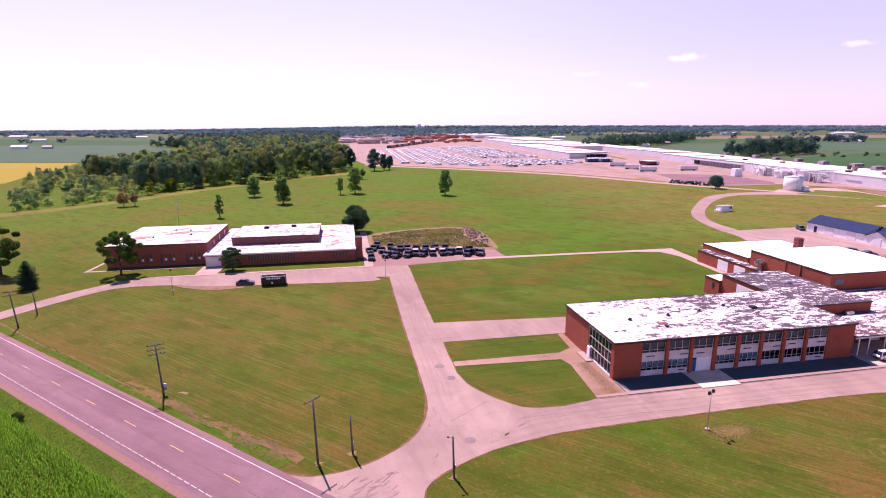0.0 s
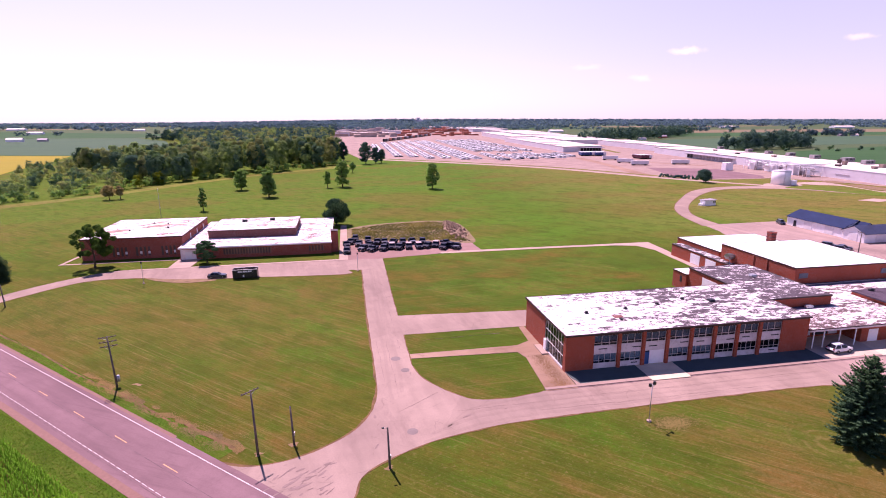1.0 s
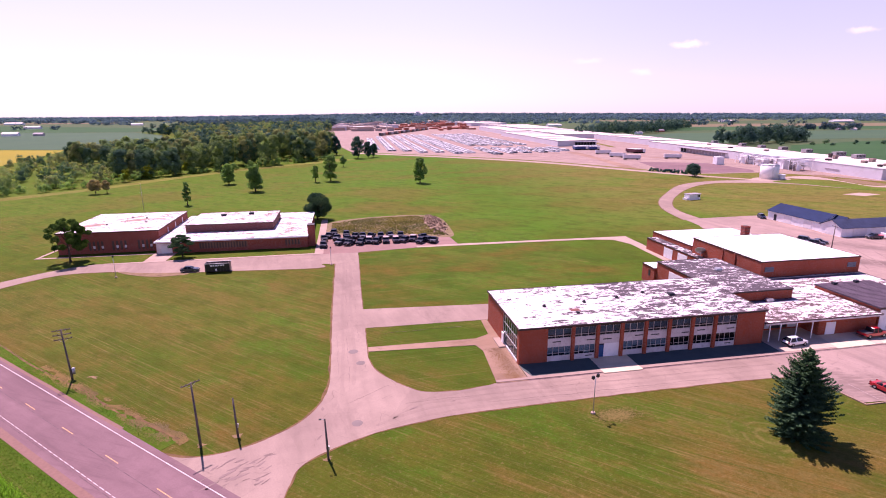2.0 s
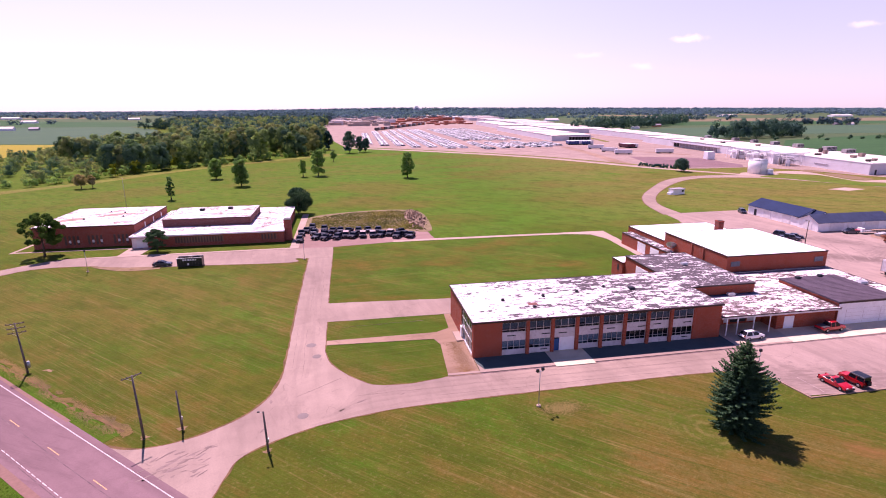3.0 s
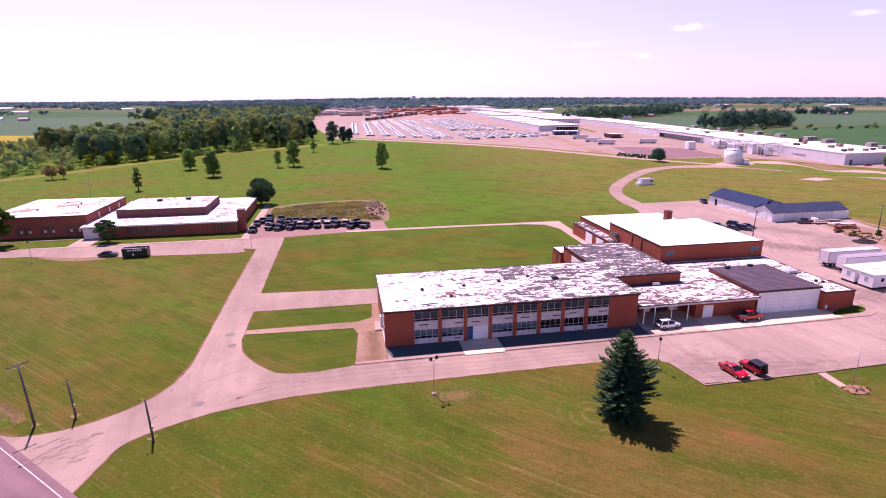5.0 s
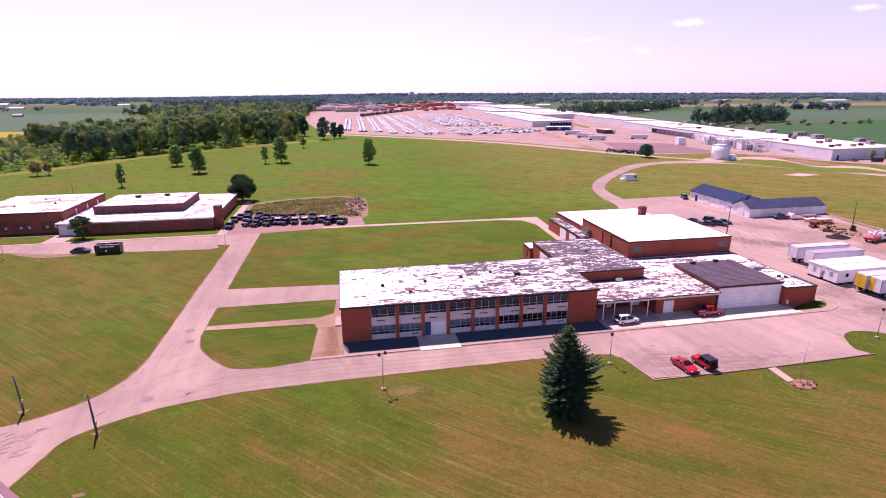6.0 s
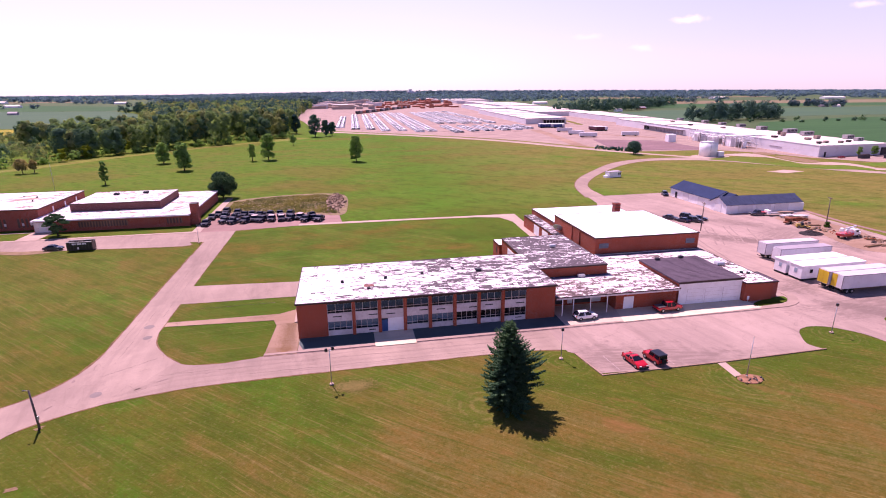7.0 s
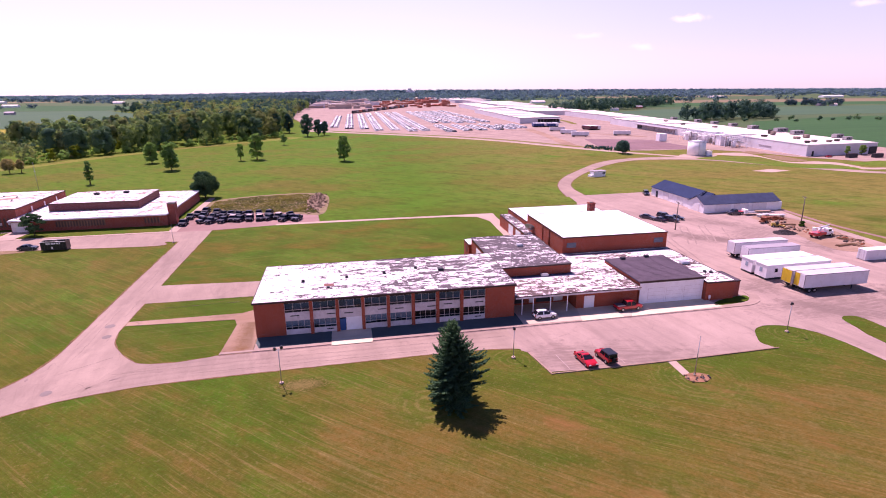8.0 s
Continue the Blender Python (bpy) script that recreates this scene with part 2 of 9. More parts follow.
    # Clippings left in thin broken lines on the western lawn.
    west = math_node(m, "MULTIPLY", ramp(m, sep.outputs[0], 14.0, -12.0), ramp(m, sep.outputs[1], 150.0, 125.0))
    c = mixed(m, math_node(m, "MULTIPLY", math_node(m, "MULTIPLY", west, ramp(m, sep.outputs[1], 70.0, 110.0)), 0.38 * dry_amount), c, (0.140, 0.126, 0.026))
    thread = noise_at(m, stretched(m, w, turn, 0.026, 3.0), 1.0, 4.0, 0.75)
    thread = math_node(m, "MULTIPLY", ramp(m, thread, 0.56, 0.66), ramp(m, small, 0.36, 0.56))
    c = mixed(m, math_node(m, "MULTIPLY", math_node(m, "MULTIPLY", thread, west), 0.8 * dry_amount), c, (dry[0] * 1.35, dry[1] * 1.4, dry[2] * 1.6))
    c = mixed(m, math_node(m, "MULTIPLY", ramp(m, lines, 0.47, 0.34), 0.26), c, tuple(v * 0.62 for v in green))
    blot = noise_at(m, stretched(m, w, turn, 0.13, 0.22), 1.0, 7.0, 0.7)
    c = mixed(m, math_node(m, "MULTIPLY", ramp(m, blot, 0.48, 0.66), 0.56), c, tuple(v * 0.62 for v in green))
    c = mixed(m, math_node(m, "MULTIPLY", math_node(m, "MULTIPLY", ramp(m, blot, 0.48, 0.32), stir), 0.58 * dry_amount), c, brown)
    spot = math_node(m, "MULTIPLY", ramp(m, level, 0.55, 0.74), ramp(m, small, 0.48, 0.66))
    c = mixed(m, math_node(m, "MULTIPLY", spot, 0.6 * dry_amount), c, dry)
    c = mixed(m, math_node(m, "MULTIPLY", ramp(m, small, 0.40, 0.64), 0.36), c, tuple(v * 0.55 for v in olive))
    c = mixed(m, math_node(m, "MULTIPLY", ramp(m, tuft, 0.40, 0.66), 0.46), c, tuple(v * 0.45 for v in olive))
    fleck = math_node(m, "MULTIPLY", ramp(m, noise_at(m, pos, 3.4, 4.0, 0.7), 0.57, 0.66), ramp(m, blot_early, 0.40, 0.62))
    c = mixed(m, math_node(m, "MULTIPLY", math_node(m, "MULTIPLY", fleck, stir), 0.36 * dry_amount), c, (dry[0] * 1.15, dry[1] * 1.05, dry[2] * 1.1))
    swath = noise_at(m, stretched(m, w, turn, 0.16, 3.2), 1.0, 7.0, 0.8)
    c = mixed(m, math_node(m, "MULTIPLY", math_node(m, "MULTIPLY", ramp(m, swath, 0.50, 0.68), stir), 0.24), c, tuple(v * 0.45 for v in olive))
    c = mixed(m, math_node(m, "MULTIPLY", math_node(m, "MULTIPLY", ramp(m, swath, 0.46, 0.32), stir), 0.20 * dry_amount), c, (dry[0] * 0.95, dry[1] * 0.95, dry[2] * 0.8))
    # Fine straight furrows and lumpy tufts stand out on the near strip.
    near_strip = ramp(m, sep.outputs[1], 66.0, 58.0)
    furrow = noise_at(m, stretched(m, w, turn + 4.0, 0.03, 2.8), 1.0, 3.0, 0.7)
    c = mixed(m, math_node(m, "MULTIPLY", math_node(m, "MULTIPLY", ramp(m, furrow, 0.52, 0.66), near_strip), 0.42 * dry_amount), c, tuple(v * 0.62 for v in green))
    lump = noise_at(m, pos, 1.5, 3.0, 0.62)
    c = mixed(m, math_node(m, "MULTIPLY", math_node(m, "MULTIPLY", ramp(m, lump, 0.56, 0.68), near_strip), 0.42 * dry_amount), c, tuple(v * 0.55 for v in olive))
    c = mixed(m, math_node(m, "MULTIPLY", math_node(m, "MULTIPLY", ramp(m, lump, 0.42, 0.32), near_strip), 0.30 * dry_amount), c, (dry[0] * 0.9, dry[1] * 0.95, dry[2]))
    # Scorched orange patches on the parched strip.
    scorch = math_node(m, "MULTIPLY", ramp(m, noise_at(m, stretched(m, w, turn, 0.07, 0.16), 1.0, 5.0, 0.65), 0.57, 0.70), south)
    c = mixed(m, math_node(m, "MULTIPLY", scorch, 0.6 * dry_amount), c, (0.200, 0.094, 0.034))
    link(m, c, b.inputs["Base Color"])
    bumped(m, b, tuft, 0.9, 0.12)
    return m


def paving_mat(name, col, patch, seam, cracks=1.0, turn=0.0, tracks=0.25, mud=()):
    """Old asphalt or concrete: faint wheel tracks along turn, repaired patches, muddy stains (centre, reach, turn, strength), grit and dark cracks."""
    m, b, pos, g = blank(name, 0.9, 0.0, 0.15)
    broad, mid, grain = noise_at(m, pos, 0.045, 5.0, 0.62), noise_at(m, pos, 0.3, 6.0, 0.7), noise_at(m, pos, 5.0, 5.0, 0.7)
    lanes = noise_at(m, stretched(m, pos, turn, 0.03, 0.35), 1.0, 4.0, 0.6)
    c = mixed(m, ramp(m, broad, 0.38, 0.62), col, patch)
    c = mixed(m, math_node(m, "MULTIPLY", ramp(m, lanes, 0.48, 0.66), tracks), c, tuple(min(0.8, v * 1.25) for v in col))
    c = mixed(m, math_node(m, "MULTIPLY", ramp(m, lanes, 0.47, 0.33), tracks), c, tuple(v * 0.66 for v in patch))
    scuff = noise_at(m, stretched(m, pos, turn + 14.0, 0.06, 1.3), 1.0, 5.0, 0.7)
    scuff = math_node(m, "MULTIPLY", ramp(m, scuff, 0.53, 0.68), ramp(m, broad, 0.40, 0.56))
    c = mixed(m, math_node(m, "MULTIPLY", scuff, min(0.8, tracks * 0.9)), c, tuple(v * 0.58 for v in patch))
    c = mixed(m, math_node(m, "MULTIPLY", ramp(m, mid, 0.45, 0.72), 0.50), c, tuple(v * 0.68 for v in col))
    warp = node(m, "ShaderNodeVectorMath")
    warp.operation = "ADD"
    wn_ = node(m, "ShaderNodeTexNoise", Scale=0.4, Detail=4.0)
    link(m, pos, wn_.inputs["Vector"])
    link(m, pos, warp.inputs[0])
    link(m, wn_.outputs["Color"], warp.inputs[1])
    # Angular repairs, some paler and some darker than the rest.
    r = node(m, "ShaderNodeTexVoronoi", Scale=0.07)
    link(m, stretched(m, warp.outputs[0], turn, 0.6, 1.3), r.inputs["Vector"])
    tone = m.node_tree.nodes.new("ShaderNodeSeparateXYZ")
    link(m, r.outputs["Color"], tone.inputs[0])
    c = mixed(m, math_node(m, "MULTIPLY", ramp(m, tone.outputs[0], 0.74, 0.76), 0.10 * cracks), c, tuple(v_ * 1.15 for v_ in col))
    c = mixed(m, math_node(m, "MULTIPLY", ramp(m, tone.outputs[1], 0.78, 0.80), 0.12 * cracks), c, tuple(v_ * 0.66 for v_ in patch))
    v = node(m, "ShaderNodeTexVoronoi", Scale=0.16)
    v.feature = "DISTANCE_TO_EDGE"
    link(m, warp.outputs[0], v.inputs["Vector"])
    crack = math_node(m, "MULTIPLY", ramp(m, v.outputs["Distance"], 0.012, 0.0), ramp(m, mid, 0.48, 0.6))
    c = mixed(m, math_node(m, "MULTIPLY", crack, 0.4 * cracks), c, seam)
    stain = math_node(m, "MULTIPLY", ramp(m, noise_at(m, stretched(m, pos, turn, 0.5, 1.2), 0.14, 6.0, 0.72), 0.58, 0.70), 0.55 * cracks)
    c = mixed(m, stain, c, tuple(0.55 * v_ + 0.45 * w_ for v_, w_ in zip(patch, seam)))
    for cx, cy, reach, thin, angle, strength in mud:
        place = node(m, "ShaderNodeMapping")
        place.vector_type = "TEXTURE"
        place.inputs["Location"].default_value = (cx, cy, 0.0)
        place.inputs["Rotation"].default_value = (0.0, 0.0, angle)
        place.inputs["Scale"].default_value = (reach, thin, 1000.0)
        link(m, warp.outputs[0], place.inputs["Vector"])
        far_ = node(m, "ShaderNodeVectorMath")
        far_.operation = "LENGTH"
        link(m, place.outputs[0], far_.inputs[0])
        rag = math_node(m, "ADD", far_.outputs["Value"], math_node(m, "MULTIPLY", math_node(m, "SUBTRACT", mid, 0.5), 3.2))
        soil = math_node(m, "MULTIPLY", ramp(m, rag, 1.15, 0.55), ramp(m, noise_at(m, stretched(m, pos, math.degrees(angle), 0.25, 1.6), 1.0, 5.0, 0.7), 0.30, 0.56))
        c = mixed(m, math_node(m, "MULTIPLY", soil, strength), c, tuple(0.45 * v_ + 0.3 * w_ for v_, w_ in zip(patch, seam)))
    hole = math_node(m, "MULTIPLY", ramp(m, noise_at(m, pos, 0.55, 4.0, 0.6), 0.71, 0.74), 0.25 * cracks)
    c = mixed(m, hole, c, seam)
    c = mixed(m, math_node(m, "MULTIPLY", ramp(m, grain, 0.4, 0.75), 0.3), c, tuple(v_ * 0.55 for v_ in col))
    link(m, c, b.inputs["Base Color"])
    bumped(m, b, grain, 0.35, 0.015)
    return m


def roof_mat(name, white, bare, x0, x1, lo, hi, brown=(0.30, 0.19, 0.17)):
    """Flaking white roof coating over dark felt, torn sheet by sheet; lo and hi: how much is left whole at x0 and x1."""
    m, b, pos, g = blank(name, 0.75, 0.0, 0.3)
    sep = m.node_tree.nodes.new("ShaderNodeSeparateXYZ")
    link(m, pos, sep.inputs[0])
    warp = node(m, "ShaderNodeTexNoise", Scale=1.6, Detail=6.0, Roughness=0.75)
    link(m, pos, warp.inputs["Vector"])
    add = node(m, "ShaderNodeVectorMath")
    add.operation = "MULTIPLY_ADD"
    link(m, warp.outputs["Color"], add.inputs[0])
    add.inputs[1].default_value = (0.9, 0.62, 0.0)
    link(m, pos, add.inputs[2])
    sheets = []
    for w, d, shift in ((2.5, 0.85, 0.3), (0.85, 0.5, 0.7)):
        cut = node(m, "ShaderNodeVectorMath")
        cut.operation = "MULTIPLY_ADD"
        link(m, add.outputs[0], cut.inputs[0])
        cut.inputs[1].default_value, cut.inputs[2].default_value = (1 / w, 1 / d, 0.0), (shift, shift * 0.6, 0.0)
        whole = node(m, "ShaderNodeVectorMath")
        whole.operation = "FLOOR"
        link(m, cut.outputs[0], whole.inputs[0])
        dice = m.node_tree.nodes.new("ShaderNodeTexWhiteNoise")
        link(m, whole.outputs[0], dice.inputs["Vector"])
        sheets.append(dice.outputs["Value"])
    broad = ramp(m, noise_at(m, stretched(m, pos, 0, 0.10, 0.22), 1.0, 3.0), 0.28, 0.72)
    torn = ramp(m, noise_at(m, stretched(m, pos, 0, 1.7, 3.1), 1.0, 8.0, 0.74), 0.28, 0.72)
    level = math_node(m, "ADD", math_node(m, "MULTIPLY", broad, 0.24), math_node(m, "MULTIPLY", torn, 0.38))
    level = math_node(m, "ADD", level, math_node(m, "ADD", math_node(m, "MULTIPLY", sheets[0], 0.19), math_node(m, "MULTIPLY", sheets[1], 0.19)))
    hold = math_node(m, "ADD", lo, math_node(m, "MULTIPLY", ramp(m, sep.outputs[0], x0, x1), hi - lo))
    over = math_node(m, "SUBTRACT", level, hold)
    worn = ramp(m, over, -0.004, 0.012)
    c = mixed(m, ramp(m, noise_at(m, pos, 0.5, 6.0, 0.7), 0.35, 0.7), tuple(v * 0.78 for v in white), white)
    c = mixed(m, math_node(m, "MULTIPLY", ramp(m, noise_at(m, stretched(m, pos, 0, 0.9, 2.4), 1.0, 6.0, 0.75), 0.57, 0.66), 0.45), c, tuple(0.45 * v + 0.5 * w_ for v, w_ in zip(white, brown)))
    c = mixed(m, math_node(m, "MULTIPLY", ramp(m, over, -0.022, -0.004), 0.5), c, brown)
    d = mixed(m, ramp(m, noise_at(m, pos, 1.3, 5.0, 0.7), 0.35, 0.65), tuple(v * 0.5 for v in bare), tuple(v * 1.15 for v in bare))
    d = mixed(m, math_node(m, "MULTIPLY", ramp(m, noise_at(m, pos, 5.0, 4.0), 0.56, 0.68), 0.3), d, tuple(v * 0.6 for v in white))
    c = mixed(m, worn, c, d)
    rust = math_node(m, "MULTIPLY", ramp(m, noise_at(m, pos, 0.45, 4.0), 0.66, 0.72), 0.5)
    c = mixed(m, rust, c, (0.22, 0.10, 0.09))
    link(m, c, b.inputs["Base Color"])
    bumped(m, b, worn, 0.3, 0.02)
    return m


def brick_mat(name, col):
    """Brickwork seen from afar: courses of slightly differing tones, pale joints, weathered blotches."""
    m, b, pos, g = blank(name, 0.88, 0.0, 0.2)
    sep = m.node_tree.nodes.new("ShaderNodeSeparateXYZ")
    link(m, pos, sep.inputs[0])
    comb = m.node_tree.nodes.new("ShaderNodeCombineXYZ")
    link(m, math_node(m, "ADD", sep.outputs[0], sep.outputs[1]), comb.inputs[0])
    link(m, sep.outputs[2], comb.inputs[1])
    br = node(m, "ShaderNodeTexBrick", Scale=1.0, Mortar_Size=0.006, Bias=0.0, Brick_Width=0.22, Row_Height=0.075)
    br.inputs["Color1"].default_value = (*[v * 0.8 for v in col], 1)
    br.inputs["Color2"].default_value = (*[v * 1.15 for v in col], 1)
    br.inputs["Mortar"].default_value = (*[v * 0.55 + 0.12 for v in col], 1)
    link(m, comb.outputs[0], br.inputs["Vector"])
    c = mixed(m, math_node(m, "MULTIPLY", ramp(m, noise_at(m, pos, 0.5, 5.0), 0.4, 0.75), 0.4), br.outputs["Color"], tuple(v * 0.62 for v in col))
    link(m, c, b.inputs["Base Color"])
    bumped(m, b, br.outputs["Fac"], 0.2, 0.01)
    return m


LAWN = grass_mat("mown_grass", (0.040, 0.100, 0.007), (0.106, 0.102, 0.013), (0.150, 0.088, 0.022), (0.215, 0.160, 0.056), -42.6, 1.0, ((107.7, 47.4, 8.5, 1.05), (83.0, 57.6, 6.0, 1.1), (49.0, 57.0, 4.5, 0.8), (132.6, 57.0, 5.5, 1.1), (67.5, 48.0, 6.5, 1.5)))
VERGE = grass_mat("verge_grass", (0.036, 0.125, 0.007), (0.080, 0.135, 0.010), (0.110, 0.120, 0.016), (0.17, 0.14, 0.04), -42.6, 0.7)
ASPHALT = paving_mat("drive_asphalt", (0.345, 0.254, 0.212), (0.255, 0.184, 0.158), (0.100, 0.065, 0.062), 0.9, -84.0, 0.22)
LOT = paving_mat("lot_asphalt", (0.362, 0.262, 0.229), (0.295, 0.211, 0.187), (0.100, 0.066, 0.062), 0.85, -80.0, 0.35, ((153.0, 67.0, 17.0, 6.5, 0.1, 0.8), (150.0, 64.5, 11.0, 2.6, -0.75, 0.8), (146.5, 79.5, 9.0, 3.6, 0.35, 0.8), (159.0, 115.5, 12.0, 3.4, -0.6, 1.0), (164.0, 110.0, 12.0, 3.4, -0.5, 0.85), (172.5, 131.0, 12.0, 4.0, -0.8, 0.75), (187.0, 103.0, 10.0, 5.0, 0.5, 0.85), (174.0, 116.0, 14.0, 5.0, 0.45, 0.6), (176.0, 69.5, 15.0, 5.0, -0.1, 1.0), (95.0, 56.4, 17.0, 5.6, -0.12, 0.75), (114.0, 54.0, 16.0, 2.6, 0.0, 0.3)))
WORN = paving_mat("worn_patch_asphalt", (0.270, 0.195, 0.176), (0.215, 0.152, 0.140), (0.12, 0.08, 0.075), 1.0)
HIGHWAY = paving_mat("highway_asphalt", (0.215, 0.132, 0.142), (0.185, 0.112, 0.122), (0.085, 0.055, 0.060), 0.35, -42.6, 0.5)
GRAVEL = paving_mat("gravel", (0.300, 0.185, 0.170), (0.245, 0.150, 0.130), (0.160, 0.096, 0.077), 0.8)
YARD = paving_mat("yard_gravel", (0.335, 0.245, 0.212), (0.285, 0.200, 0.172), (0.180, 0.122, 0.105), 0.9, -60.0, 0.75)
PALE = paving_mat("cream_concrete", (0.65, 0.535, 0.395), (0.58, 0.465, 0.350), (0.20, 0.15, 0.12), 0.35)
CONCRETE = paving_mat("pale_concrete", (0.42, 0.315, 0.265), (0.37, 0.27, 0.23), (0.160, 0.109, 0.096), 0.35)
WALK = paving_mat("forecourt_concrete", (0.53, 0.43, 0.34), (0.47, 0.375, 0.30), (0.16, 0.11, 0.10), 0.6)
OLD_WALK = paving_mat("old_sidewalk_concrete", (0.36, 0.262, 0.226), (0.30, 0.215, 0.185), (0.13, 0.09, 0.08), 0.8)
PATIO = paving_mat("weathered_patio", (0.345, 0.230, 0.170), (0.235, 0.145, 0.098), (0.110, 0.070, 0.048), 1.4)
SHADED_ASPHALT = paving_mat("asphalt_with_shade_tone", (0.066, 0.096, 0.098), (0.086, 0.112, 0.112), (0.02, 0.022, 0.024), 0.4)
DIRT = mat("bare_earth", (0.215, 0.140, 0.075), 0.95, var=0.35, big=0.6, fine=3.0, bump=0.5)
LINE_WHITE = mat("road_paint_white", (0.56, 0.49, 0.49), 0.7, var=0.3, big=1.5, fine=5.0, dirt=(0.26, 0.17, 0.18), dirt_amount=0.8)
LINE_FADED = mat("faded_bay_paint", (0.39, 0.30, 0.28), 0.8, var=0.3, big=1.5, fine=5.0, dirt=(0.27, 0.19, 0.18), dirt_amount=0.9)
LINE_YELLOW = mat("road_paint_yellow", (0.58, 0.33, 0.15), 0.7, var=0.3, big=1.5, fine=5.0, dirt=(0.26, 0.17, 0.18), dirt_amount=0.8)
BRICK = brick_mat("red_brick", (0.355, 0.070, 0.032))
BRICK_OLD = brick_mat("old_red_brick", (0.315, 0.073, 0.048))
BRICK_DARK = brick_mat("dark_brown_brick", (0.170, 0.058, 0.052))
ROOF_FLAKED = roof_mat("flaked_roof_coating", (0.72, 0.69, 0.71), (0.066, 0.048, 0.060), 44, 70, 0.62, 0.47)
ROOF_WORN = roof_mat("badly_flaked_roof", (0.76, 0.72, 0.75), (0.070, 0.053, 0.066), 60, 105, 0.415, 0.415)
ROOF_LOW = roof_mat("low_roof_coating", (0.78, 0.73, 0.75), (0.105, 0.062, 0.062), 86, 132, 0.50, 0.555, (0.33, 0.19, 0.16))
ROOF_WHITE = mat("white_roof_membrane", (0.84, 0.83, 0.84), 0.7, var=0.06, big=0.2, fine=2.0, bump=0.05, dirt=(0.6, 0.55, 0.55), dirt_amount=0.3)
ROOF_LEFT = roof_mat("stained_roof_coating", (0.74, 0.70, 0.71), (0.23, 0.135, 0.115), -400, 400, 0.575, 0.575)
FELT = mat("dark_roof_felt", (0.088, 0.066, 0.090), 0.9, var=0.3, big=0.4, fine=5.0, bump=0.2)
FASCIA = mat("dark_metal_edge", (0.045, 0.028, 0.028), 0.5, var=0.2)
WHITE = mat("white_paint", (0.84, 0.82, 0.86), 0.55, var=0.06, big=0.5, fine=4.0, bump=0.05, dirt=(0.55, 0.5, 0.5), dirt_amount=0.2)
PANEL = mat("spandrel_panel", (0.66, 0.60, 0.62), 0.6, var=0.15, big=0.7, fine=4.0, bump=0.05, dirt=(0.42, 0.33, 0.33), dirt_amount=0.5)
FRAME = mat("window_aluminium", (0.64, 0.65, 0.68), 0.45, 0.15, var=0.1)
GRILLE = mat("dark_vent", (0.03, 0.03, 0.035), 0.6)
GLASS = glass_mat("window_glass", (0.50, 0.60, 0.68))
INTERIOR = mat("dim_interior", (0.045, 0.060, 0.078), 0.9)
STEEL = mat("galvanised_steel", (0.50, 0.50, 0.52), 0.45, 0.7, var=0.2, big=1.0)
BLUE_DOOR = mat("blue_door_paint", (0.02, 0.09, 0.26), 0.45)
POLE_WOOD = mat("weathered_pole_wood", (0.150, 0.122, 0.115), 0.9, var=0.35, big=1.5, fine=14, bump=0.5)
BARK = mat("bark", (0.085, 0.06, 0.045), 0.95, var=0.4, big=1.0, fine=9, bump=0.6)
RUBBER = mat("tyre_rubber", (0.014, 0.014, 0.015), 0.85)
BLACK = mat("black_paint", (0.012, 0.014, 0.022), 0.35, spec=0.5)
CHARCOAL = mat("charcoal_steel", (0.022, 0.024, 0.034), 0.55)
LEAF = leaf_mat("oak_leaves", (0.040, 0.092, 0.020), (0.13, 0.21, 0.045), 0.45)
LEAF_POPLAR = leaf_mat("poplar_leaves", (0.14, 0.27, 0.085), (0.30, 0.46, 0.145), 0.55)
LEAF_LIME = leaf_mat("yellowing_leaves", (0.09, 0.13, 0.012), (0.20, 0.23, 0.02))
LEAF_RUST = leaf_mat("turning_leaves", (0.24, 0.20, 0.10), (0.44, 0.35, 0.19))
NEEDLE = leaf_mat("spruce_needles", (0.022, 0.064, 0.036), (0.102, 0.182, 0.088), 0.25)
WOODS = leaf_mat("woodland_leaves", (0.120, 0.200, 0.085), (0.33, 0.43, 0.165), 0.48)
WOODS_DARK = leaf_mat("dark_woodland_leaves", (0.055, 0.125, 0.085), (0.150, 0.250, 0.140), 0.42)
WOODS_OLIVE = leaf_mat("olive_woodland_leaves", (0.170, 0.195, 0.085), (0.38, 0.41, 0.175), 0.48)
# Darker and bluer than the other woodland leaves.
WOODS_BLUE = leaf_mat("dark_blue_green_leaves", (0.040, 0.098, 0.092), (0.118, 0.208, 0.160), 0.36)
# Blue aerial haze is put into these two leaf colours.
WOODS_FAR_HAZE = leaf_mat("far_leaves_haze_tint", (0.052, 0.102, 0.130), (0.110, 0.180, 0.220), 0.3)
WOODS_HORIZON_HAZE = leaf_mat("horizon_leaves_haze_tint", (0.090, 0.162, 0.240), (0.160, 0.240, 0.340), 0.5)
CORN = leaf_mat("corn_leaves", (0.05, 0.17, 0.012), (0.16, 0.36, 0.03))
WEEDS = leaf_mat("dry_weeds", (0.160, 0.150, 0.056), (0.290, 0.240, 0.110), 0.55)


